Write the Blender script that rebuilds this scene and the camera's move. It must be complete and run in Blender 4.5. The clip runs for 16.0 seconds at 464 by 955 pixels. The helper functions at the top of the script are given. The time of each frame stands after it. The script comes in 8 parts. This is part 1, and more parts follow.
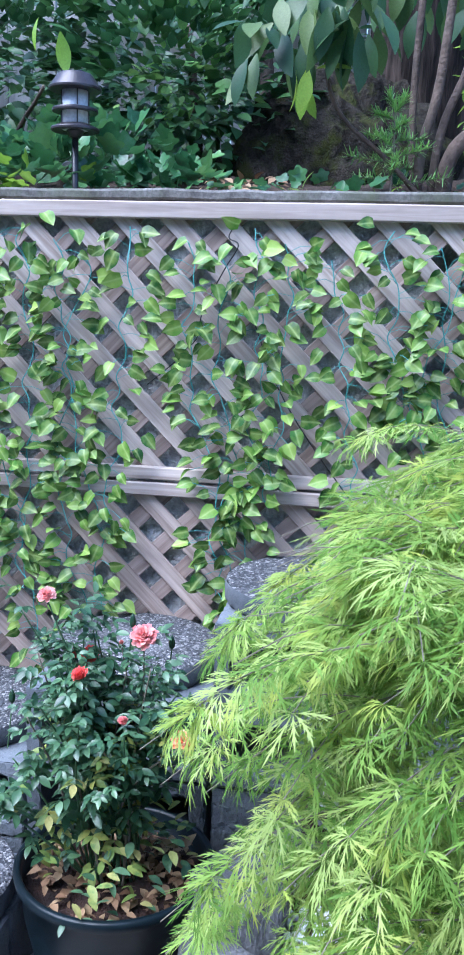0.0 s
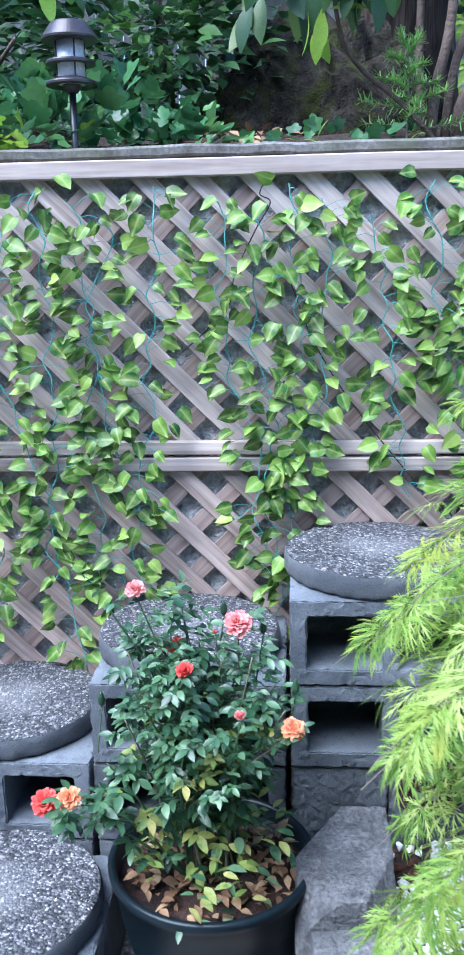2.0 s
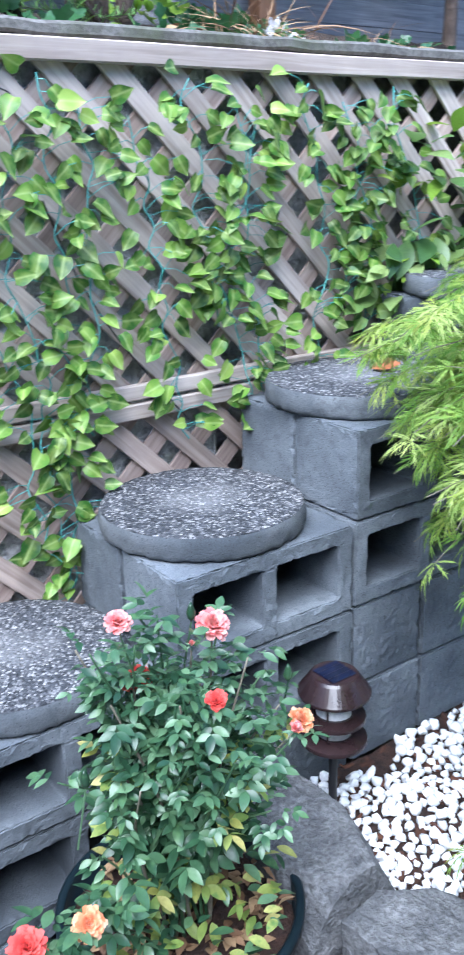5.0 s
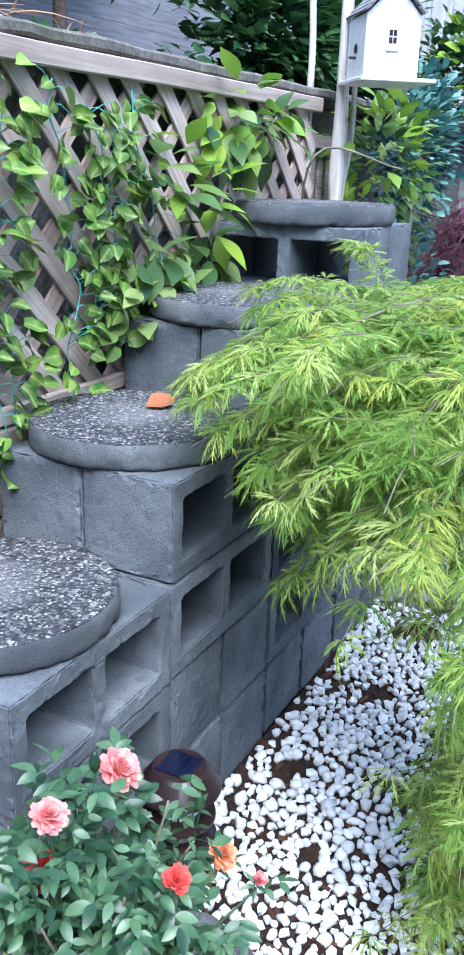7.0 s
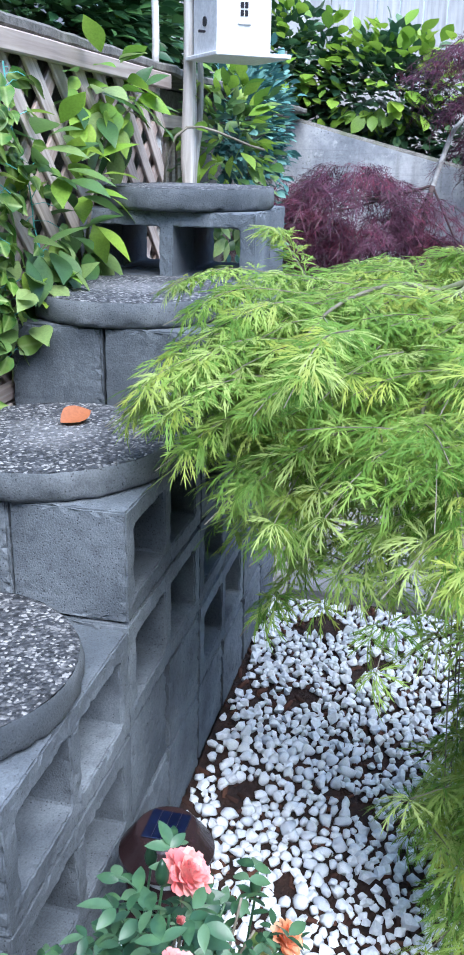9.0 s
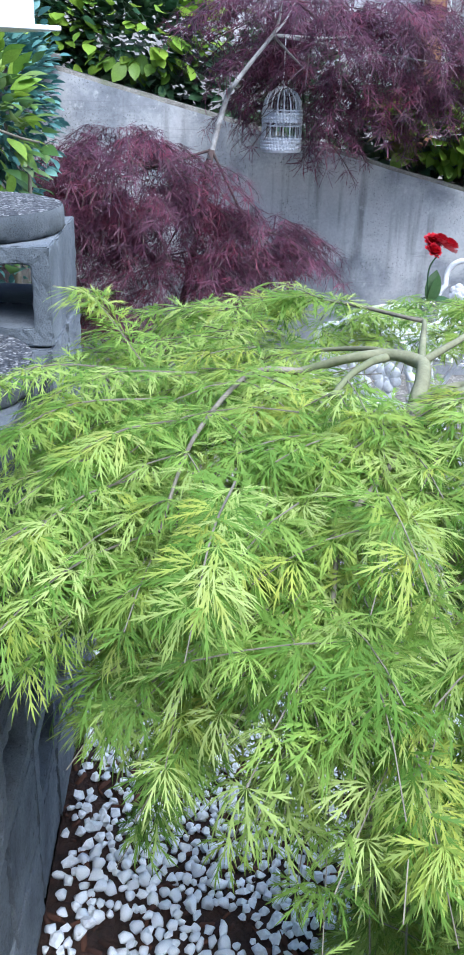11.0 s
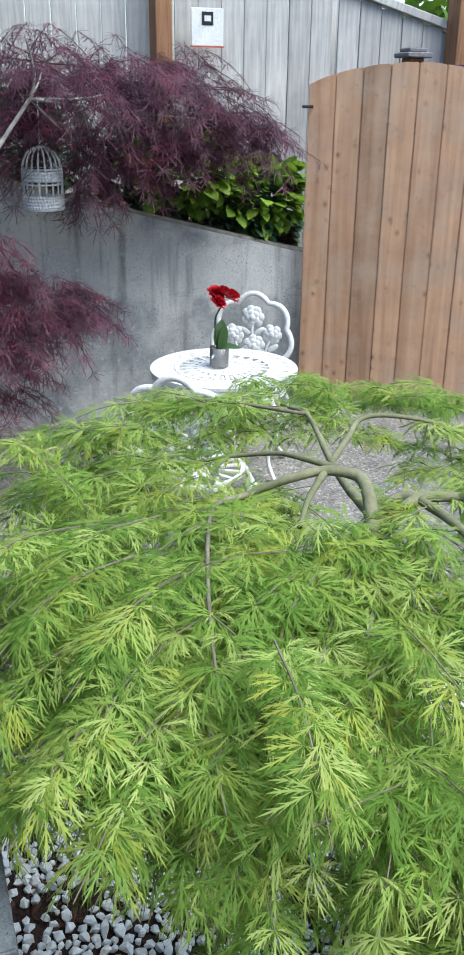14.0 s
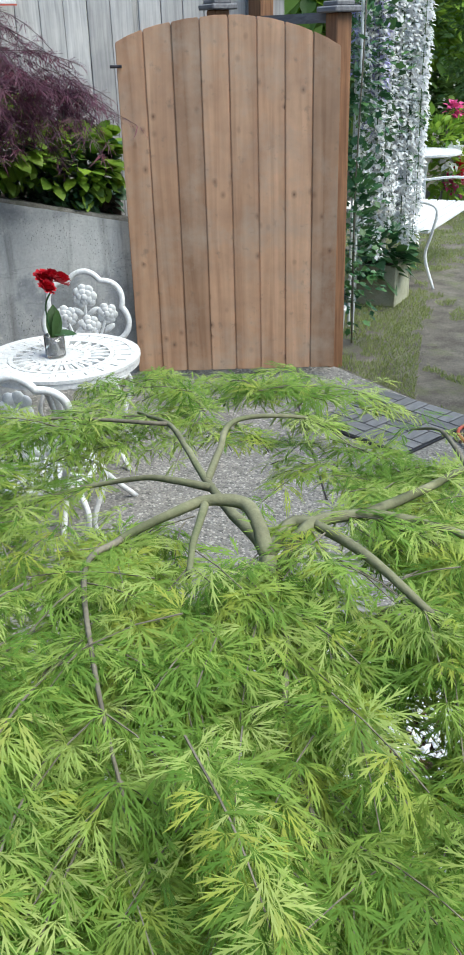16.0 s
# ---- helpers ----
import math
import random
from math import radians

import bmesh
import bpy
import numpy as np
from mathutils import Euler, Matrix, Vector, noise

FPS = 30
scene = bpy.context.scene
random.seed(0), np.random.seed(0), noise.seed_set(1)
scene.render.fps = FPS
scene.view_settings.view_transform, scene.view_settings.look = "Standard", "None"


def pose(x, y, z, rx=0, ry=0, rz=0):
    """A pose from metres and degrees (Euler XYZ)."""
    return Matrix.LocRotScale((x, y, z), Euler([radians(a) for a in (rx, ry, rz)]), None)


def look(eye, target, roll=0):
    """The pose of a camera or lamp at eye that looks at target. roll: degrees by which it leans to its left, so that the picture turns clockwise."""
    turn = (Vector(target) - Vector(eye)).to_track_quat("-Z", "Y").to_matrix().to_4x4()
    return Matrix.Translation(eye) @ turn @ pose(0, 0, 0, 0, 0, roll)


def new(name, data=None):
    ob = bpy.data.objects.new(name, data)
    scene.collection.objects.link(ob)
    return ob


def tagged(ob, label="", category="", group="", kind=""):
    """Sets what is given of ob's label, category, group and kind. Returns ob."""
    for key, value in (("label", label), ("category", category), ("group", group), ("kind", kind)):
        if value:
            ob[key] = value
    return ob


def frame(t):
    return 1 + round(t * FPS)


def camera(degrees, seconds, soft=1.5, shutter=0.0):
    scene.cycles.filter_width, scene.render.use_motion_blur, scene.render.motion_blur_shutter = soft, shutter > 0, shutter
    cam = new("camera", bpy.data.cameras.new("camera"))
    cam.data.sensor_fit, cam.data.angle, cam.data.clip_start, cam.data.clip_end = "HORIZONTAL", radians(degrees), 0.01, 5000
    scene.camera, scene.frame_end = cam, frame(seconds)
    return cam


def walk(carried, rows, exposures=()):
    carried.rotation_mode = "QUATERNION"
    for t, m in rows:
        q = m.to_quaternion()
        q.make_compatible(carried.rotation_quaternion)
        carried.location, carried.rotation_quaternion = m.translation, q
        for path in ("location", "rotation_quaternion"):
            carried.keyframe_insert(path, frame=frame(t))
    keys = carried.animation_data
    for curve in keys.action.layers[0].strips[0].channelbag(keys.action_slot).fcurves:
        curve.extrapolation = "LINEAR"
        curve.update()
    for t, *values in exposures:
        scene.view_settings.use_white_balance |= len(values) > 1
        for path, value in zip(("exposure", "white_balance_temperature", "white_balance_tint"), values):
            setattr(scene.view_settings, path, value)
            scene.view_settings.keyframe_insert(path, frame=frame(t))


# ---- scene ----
cam = camera(29.0, 16.0, 1.9, 0.25)
PATH = [
    (0, (0.326, -1.825, 1.259), (0.007, 0.112, 0.88), 1.9),
    (0.5, (0.266, -1.862, 1.261), (-0.021, 0.067, 0.818), 2.0),
    (1, (0.196, -1.909, 1.249), (-0.053, 0.022, 0.79), 0.7),
    (1.5, (0.113, -1.877, 1.25), (-0.077, 0.062, 0.796), 0.2),
    (2, (0.009, -1.762, 1.267), (-0.13, 0.178, 0.8), -1.1),
    (2.5, (-0.123, -1.676, 1.268), (-0.192, 0.268, 0.802), -0.0),
    (3, (-0.299, -1.623, 1.281), (-0.106, 0.311, 0.808), -0.1),
    (3.5, (-0.463, -1.557, 1.266), (-0.004, 0.322, 0.755), 0.4),
    (4, (-0.543, -1.421, 1.259), (0.1, 0.368, 0.639), -1.3),
    (4.5, (-0.629, -1.317, 1.263), (0.173, 0.397, 0.615), -0.1),
    (5, (-0.754, -1.234, 1.269), (0.346, 0.304, 0.617), -1.5),
    (7.3, (-0.816, -0.668, 1.297), (0.91, 0.097, 0.637), 2.0),
    (7.5, (-0.82, -0.614, 1.298), (0.931, 0.086, 0.632), 1.9),
    (8, (-0.834, -0.521, 1.295), (0.954, 0.076, 0.626), 2.3),
    (8.5, (-0.792, -0.481, 1.294), (1.019, 0.034, 0.619), 2.3),
    (9, (-0.752, -0.442, 1.287), (1.08, -0.015, 0.609), 1.1),
    (9.5, (-0.676, -0.394, 1.286), (1.169, -0.042, 0.6), 0.9),
    (10, (-0.499, -0.313, 1.326), (1.347, -0.129, 0.578), -0.1),
    (10.2, (-0.445, -0.298, 1.37), (1.395, -0.201, 0.592), 0.3),
    (12.3, (-0.334, -0.218, 1.483), (1.479, -0.403, 0.659), 1.9),
    (12.5, (-0.32, -0.183, 1.481), (1.486, -0.401, 0.65), 1.7),
    (13, (-0.296, -0.117, 1.476), (1.486, -0.456, 0.635), 0.3),
    (13.5, (-0.286, -0.004, 1.583), (1.471, -0.549, 0.799), 0.6),
    (14, (-0.294, 0.033, 1.63), (1.428, -0.616, 0.847), 0.6),
    (14.5, (-0.272, 0.006, 1.648), (1.425, -0.684, 0.847), -0.3),
    (15, (-0.225, -0.011, 1.65), (1.425, -0.783, 0.825), -0.8),
    (15.5, (-0.141, -0.033, 1.654), (1.436, -0.927, 0.807), -1.6),
    (16, (-0.101, -0.016, 1.657), (1.439, -0.953, 0.791), -1.7),
]
walk(cam, [(t, look(eye, target, roll)) for t, eye, target, roll in PATH],
     [(0, 2.12, 5250, 14), (1.5, 2.27, 5350, 12), (3, 2.26, 5450, 11), (5, 2.24, 5550, 10), (7.5, 2.02, 5650, 10), (10, 1.94, 5750, 9), (12.5, 1.72, 5950, 8), (14, 1.44, 6480, 3), (16, 1.23, 6680, 1)])

# world: a bright overcast evening sky with a broad weak sun
world = bpy.data.worlds.new("sky")
scene.world = world
world.use_nodes = True
wn = world.node_tree.nodes
sky = wn.new("ShaderNodeTexSky")
sky.sky_type, sky.sun_disc = "NISHITA", False
sky.sun_elevation, sky.sun_rotation = radians(58), radians(231.5)
sky.air_density, sky.dust_density, sky.ozone_density = 1.0, 1.0, 1.5
wn["Background"].inputs["Strength"].default_value = 0.125
world.node_tree.links.new(sky.outputs["Color"], wn["Background"].inputs["Color"])
sun_data = bpy.data.lights.new("sun", "SUN")
sun_data.energy, sun_data.angle, sun_data.color = 2.15, radians(50), (1.0, 0.98, 0.95)
sun_lamp = new("sun", sun_data)
sun_lamp.matrix_world = look((-3.9, -3.5, 8.8), (0.5, 0, 0))


# ---- materials ----
def nodes_of(name):
    m = bpy.data.materials.new(name)
    m.use_nodes = True
    return m, m.node_tree.nodes, m.node_tree.links, m.node_tree.nodes["Principled BSDF"]


def noise_node(n, l, scale, detail=6, coord="Object", rough=0.6):
    tc = n.new("ShaderNodeTexCoord")
    t = n.new("ShaderNodeTexNoise")
    t.inputs["Scale"].default_value, t.inputs["Detail"].default_value, t.inputs["Roughness"].default_value = scale, detail, rough
    l.new(tc.outputs[coord], t.inputs["Vector"])
    return t


def ramp(n, l, src, stops):
    r = n.new("ShaderNodeValToRGB")
    e = r.color_ramp.elements
    while len(e) < len(stops):
        e.new(0.5)
    for el, (p, c) in zip(e, stops):
        el.position, el.color = p, (*c, 1)
    l.new(src, r.inputs["Fac"])
    return r.outputs["Color"]


def mixed(n, l, a, b, fac, mode="MIX"):
    m = n.new("ShaderNodeMix")
    m.data_type, m.blend_type = "RGBA", mode
    for sock, v in ((m.inputs[6], a), (m.inputs[7], b), (m.inputs[0], fac)):
        if isinstance(v, (int, float)):
            sock.default_value = v
        elif isinstance(v, tuple):
            sock.default_value = (*v, 1)
        else:
            l.new(v, sock)
    return m.outputs[2]


def bumped(n, l, b, height, strength, dist=0.002):
    bp = n.new("ShaderNodeBump")
    bp.inputs["Strength"].default_value, bp.inputs["Distance"].default_value = strength, dist
    l.new(height, bp.inputs["Height"])
    l.new(bp.outputs["Normal"], b.inputs["Normal"])


def mat(name, dark, light, scale=6, fine=120, rough=0.85, bump=0.35, metal=0.0, stain=None, vary=0.25, coat=0.0, dist=0.002, grit=0.62):
    """A surface of two colours in soft patches with a fine grain, a stain and a change from piece to piece."""
    m, n, l, b = nodes_of(name)
    big, small = noise_node(n, l, scale), noise_node(n, l, fine, 4)
    col = ramp(n, l, big.outputs["Fac"], [(0.32, dark), (0.68, light)])
    grain = ramp(n, l, small.outputs["Fac"], [(0.3, (grit,) * 3), (0.7, (1.0, 1.0, 1.0))])
    col = mixed(n, l, col, grain, 0.7 if grit > 0.5 else 1.0, "MULTIPLY")
    if stain:
        s = noise_node(n, l, scale * 0.4, 8, rough=0.7)
        f = ramp(n, l, s.outputs["Fac"], [(0.5, (0, 0, 0)), (0.66, (0.8, 0.8, 0.8))])
        col = mixed(n, l, col, stain, f)
    if vary:
        oi = n.new("ShaderNodeObjectInfo")
        v = ramp(n, l, oi.outputs["Random"], [(0, (1 - vary,) * 3), (1, (1, 1, 1))])
        col = mixed(n, l, col, v, 1.0, "MULTIPLY")
    l.new(col, b.inputs["Base Color"])
    b.inputs["Roughness"].default_value, b.inputs["Metallic"].default_value, b.inputs["Coat Weight"].default_value = rough, metal, coat
    if bump:
        bumped(n, l, b, small.outputs["Fac"], bump, dist)
    return m


def wood(name, dark, light, axis, rough=0.8, ring=9.0, vary=0.3, knots=None, wear=None):
    """Grain drawn out along one axis of the piece."""
    m, n, l, b = nodes_of(name)
    tc, mp = n.new("ShaderNodeTexCoord"), n.new("ShaderNodeMapping")
    oi = n.new("ShaderNodeObjectInfo")
    sc = [ring * 9] * 3
    sc[axis] = ring * 0.45
    mp.inputs["Scale"].default_value = sc
    l.new(tc.outputs["Object"], mp.inputs["Vector"])
    off = n.new("ShaderNodeVectorMath")
    off.operation = "MULTIPLY_ADD"
    off.inputs[1].default_value = (37, 53, 29)
    l.new(oi.outputs["Random"], off.inputs[0])
    l.new(mp.outputs["Vector"], off.inputs[2])
    t = n.new("ShaderNodeTexNoise")
    t.inputs["Scale"].default_value, t.inputs["Detail"].default_value, t.inputs["Distortion"].default_value = 1.0, 7, 0.6
    l.new(off.outputs["Vector"], t.inputs["Vector"])
    col = ramp(n, l, t.outputs["Fac"], [(0.3, dark), (0.5, tuple((a + c) / 2 for a, c in zip(dark, light))), (0.72, light)])
    patch = noise_node(n, l, 5)
    pc = ramp(n, l, patch.outputs["Fac"], [(0.3, (0.72, 0.72, 0.74)), (0.7, (1.05, 1.03, 1.0))])
    col = mixed(n, l, col, pc, 0.8, "MULTIPLY")
    v = ramp(n, l, oi.outputs["Random"], [(0, (1 - vary,) * 3), (1, (1.0, 1.0, 1.0))])
    col = mixed(n, l, col, v, 1.0, "MULTIPLY")
    if knots:
        vo = n.new("ShaderNodeTexVoronoi")
        mp2 = n.new("ShaderNodeMapping")
        s2 = [4.5] * 3
        s2[axis] = 3.4
        mp2.inputs["Scale"].default_value = s2
        l.new(tc.outputs["Object"], mp2.inputs["Vector"])
        ad = n.new("ShaderNodeVectorMath")
        ad.operation = "MULTIPLY_ADD"
        ad.inputs[1].default_value = (11, 17, 23)
        l.new(oi.outputs["Random"], ad.inputs[0])
        l.new(mp2.outputs["Vector"], ad.inputs[2])
        l.new(ad.outputs["Vector"], vo.inputs["Vector"])
        pick = n.new("ShaderNodeSeparateColor")
        l.new(vo.outputs["Color"], pick.inputs[0])
        some = ramp(n, l, pick.outputs[0], [(0.91, (0, 0, 0)), (0.94, (1, 1, 1))])
        k = ramp(n, l, vo.outputs["Distance"], [(0.06, (0.9,) * 3), (0.13, (0.55,) * 3), (0.24, (0.3,) * 3), (0.45, (0, 0, 0))])
        col = mixed(n, l, col, knots, mixed(n, l, k, some, 1.0, "MULTIPLY"))
    if wear:
        w1, w2 = noise_node(n, l, 3.2, 7, rough=0.7), noise_node(n, l, 17, 4)
        col = mixed(n, l, col, wear, ramp(n, l, w1.outputs["Fac"], [(0.48, (0, 0, 0)), (0.68, (0.6,) * 3)]))
        col = mixed(n, l, col, tuple(0.35 * c for c in wear), ramp(n, l, w2.outputs["Fac"], [(0.6, (0, 0, 0)), (0.75, (0.5,) * 3)]))
    l.new(col, b.inputs["Base Color"])
    b.inputs["Roughness"].default_value = rough
    bumped(n, l, b, t.outputs["Fac"], 0.35, 0.0015)
    return m


def leaf_mat(name, colours, rough=0.5, through_light=0.35, patch=None, scale=60, spec=0.4):
    """Leaves: a colour for each, blotches of a second one, and light that shines through."""
    m, n, l, b = nodes_of(name)
    g = n.new("ShaderNodeNewGeometry")
    oi = n.new("ShaderNodeObjectInfo")
    add = n.new("ShaderNodeMath")
    add.operation = "ADD"
    fr = n.new("ShaderNodeMath")
    fr.operation = "FRACT"
    l.new(g.outputs["Random Per Island"], add.inputs[0])
    l.new(oi.outputs["Random"], add.inputs[1])
    l.new(add.outputs[0], fr.inputs[0])
    k = len(colours)
    col = ramp(n, l, fr.outputs[0], [(i / max(1, k - 1), c) for i, c in enumerate(colours)])
    if patch:
        t = noise_node(n, l, scale, 3)
        t.noise_dimensions = "4D"
        w = n.new("ShaderNodeMath")
        w.operation = "MULTIPLY"
        w.inputs[1].default_value = 61
        l.new(oi.outputs["Random"], w.inputs[0])
        l.new(w.outputs[0], t.inputs["W"])
        f = ramp(n, l, t.outputs["Fac"], [(0.54, (0, 0, 0)), (0.66, (0.85, 0.85, 0.85))])
        col = mixed(n, l, col, patch, f)
    t2 = noise_node(n, l, scale * 3, 3)
    col = mixed(n, l, col, ramp(n, l, t2.outputs["Fac"], [(0.3, (0.75,) * 3), (0.7, (1.08,) * 3)]), 0.8, "MULTIPLY")
    l.new(col, b.inputs["Base Color"])
    b.inputs["Roughness"].default_value, b.inputs["Specular IOR Level"].default_value = rough, spec
    tr = n.new("ShaderNodeBsdfTranslucent")
    l.new(col, tr.inputs["Color"])
    mx = n.new("ShaderNodeMixShader")
    mx.inputs[0].default_value = through_light
    out = n["Material Output"]
    l.new(b.outputs[0], mx.inputs[1])
    l.new(tr.outputs[0], mx.inputs[2])
    l.new(mx.outputs[0], out.inputs["Surface"])
    return m


def aggregate_mat(name, cell=165, mortar=(0.06, 0.064, 0.075), stones=((0.02, 0.023, 0.03), (0.105, 0.11, 0.125), (0.2, 0.2, 0.21), (0.38, 0.375, 0.37)), worn=False):
    """Concrete with its small stones laid bare."""
    m, n, l, b = nodes_of(name)
    tc = n.new("ShaderNodeTexCoord")
    vo = n.new("ShaderNodeTexVoronoi")
    vo.inputs["Scale"].default_value = cell
    wob = noise_node(n, l, cell * 0.55, 2)
    wv = n.new("ShaderNodeVectorMath")
    wv.operation = "MULTIPLY_ADD"
    wv.inputs[1].default_value = (1.1 / cell,) * 3
    l.new(wob.outputs["Color"], wv.inputs[0])
    l.new(tc.outputs["Object"], wv.inputs[2])
    l.new(wv.outputs[0], vo.inputs["Vector"])
    sep = n.new("ShaderNodeSeparateColor")
    l.new(vo.outputs["Color"], sep.inputs[0])
    col = ramp(n, l, sep.outputs[0], [(0.05, stones[0]), (0.4, stones[1]), (0.75, stones[2]), (1, stones[3])])
    edge = ramp(n, l, vo.outputs["Distance"], [(0.46, (0, 0, 0)), (0.7, (1, 1, 1))])
    col = mixed(n, l, col, mortar, edge)
    # coarse stones lie between the fine ones
    v2 = n.new("ShaderNodeTexVoronoi")
    v2.inputs["Scale"].default_value = cell * 0.47
    l.new(wv.outputs[0], v2.inputs["Vector"])
    s2 = n.new("ShaderNodeSeparateColor")
    l.new(v2.outputs["Color"], s2.inputs[0])
    c2 = ramp(n, l, s2.outputs[1], [(0.1, stones[0]), (0.55, stones[1]), (0.85, stones[2]), (1, stones[3])])
    f2 = mixed(n, l, ramp(n, l, s2.outputs[0], [(0.68, (0, 0, 0)), (0.7, (1, 1, 1))]), ramp(n, l, v2.outputs["Distance"], [(0.36, (1, 1, 1)), (0.5, (0, 0, 0))]), 1.0, "MULTIPLY")
    col = mixed(n, l, col, c2, f2)
    big = noise_node(n, l, 9)
    col = mixed(n, l, col, ramp(n, l, big.outputs["Fac"], [(0.3, (0.62,) * 3), (0.7, (1.15,) * 3)]), 0.8, "MULTIPLY")
    if worn:
        # trodden pale in the middle, with a ragged outline
        ln = n.new("ShaderNodeVectorMath")
        ln.operation = "LENGTH"
        l.new(tc.outputs["Object"], ln.inputs[0])
        rag = noise_node(n, l, 16, 5)
        ad = n.new("ShaderNodeMath")
        ad.operation = "MULTIPLY_ADD"
        ad.inputs[1].default_value = 0.16
        l.new(rag.outputs["Fac"], ad.inputs[0])
        l.new(ln.outputs["Value"], ad.inputs[2])
        dust = mixed(n, l, col, (0.34, 0.34, 0.35), 0.4)
        col = mixed(n, l, col, dust, ramp(n, l, ad.outputs[0], [(0.12, (0.8,) * 3), (0.2, (0, 0, 0))]))
    l.new(col, b.inputs["Base Color"])
    b.inputs["Roughness"].default_value = 0.75
    inv = n.new("ShaderNodeMath")
    inv.operation = "SUBTRACT"
    inv.inputs[0].default_value = 1
    l.new(vo.outputs["Distance"], inv.inputs[1])
    bumped(n, l, b, inv.outputs[0], 0.9, 0.004)
    return m


def block_mat(name, dark, light, stain, vary):
    """Cast block concrete: soft patches, water stains, a sandy grain and open pores."""
    m, n, l, b = nodes_of(name)
    oi = n.new("ShaderNodeObjectInfo")
    tc = n.new("ShaderNodeTexCoord")
    off = n.new("ShaderNodeVectorMath")
    off.operation = "MULTIPLY_ADD"
    off.inputs[1].default_value = (7, 11, 13)
    l.new(oi.outputs["Random"], off.inputs[0])
    l.new(tc.outputs["Object"], off.inputs[2])

    def field(kind, scale, detail=5):
        t = n.new(kind)
        t.inputs["Scale"].default_value = scale
        if detail:
            t.inputs["Detail"].default_value = detail
        l.new(off.outputs[0], t.inputs["Vector"])
        return t

    big, mid, sand = field("ShaderNodeTexNoise", 5.5, 6), field("ShaderNodeTexNoise", 38, 5), field("ShaderNodeTexNoise", 330, 3)
    pores = field("ShaderNodeTexVoronoi", 210, 0)
    col = ramp(n, l, big.outputs["Fac"], [(0.34, dark), (0.5, tuple((p + q) / 2 for p, q in zip(dark, light))), (0.66, light)])
    col = mixed(n, l, col, stain, ramp(n, l, mid.outputs["Fac"], [(0.52, (0, 0, 0)), (0.7, (0.55,) * 3)]))
    col = mixed(n, l, col, ramp(n, l, sand.outputs["Fac"], [(0.32, (0.66,) * 3), (0.62, (1.06,) * 3)]), 0.75, "MULTIPLY")
    sep = n.new("ShaderNodeSeparateColor")
    l.new(pores.outputs["Color"], sep.inputs[0])
    few = ramp(n, l, sep.outputs[0], [(0.78, (0, 0, 0)), (0.8, (1, 1, 1))])
    pit = ramp(n, l, pores.outputs["Distance"], [(0.14, (0.75,) * 3), (0.36, (0, 0, 0))])
    hole = mixed(n, l, few, pit, 1.0, "MULTIPLY")
    col = mixed(n, l, col, tuple(0.25 * c for c in dark), hole)
    v = ramp(n, l, oi.outputs["Random"], [(0, (1 - vary,) * 3), (1, (1, 1, 1))])
    col = mixed(n, l, col, v, 1.0, "MULTIPLY")
    l.new(col, b.inputs["Base Color"])
    b.inputs["Roughness"].default_value = 0.94
    h = mixed(n, l, sand.outputs["Fac"], (0, 0, 0), hole)
    bumped(n, l, b, h, 0.55, 0.0025)
    return m


M_BLOCK = block_mat("block_concrete", (0.07, 0.083, 0.1), (0.18, 0.203, 0.228), (0.085, 0.098, 0.115), 0.28)
M_DISC_SIDE = block_mat("paver_side", (0.055, 0.065, 0.077), (0.145, 0.158, 0.172), (0.06, 0.07, 0.08), 0.2)
M_AGG = aggregate_mat("exposed_aggregate", 172, (0.04, 0.043, 0.05), ((0.009, 0.011, 0.015), (0.048, 0.052, 0.062), (0.15, 0.152, 0.16), (0.36, 0.355, 0.35)), worn=True)


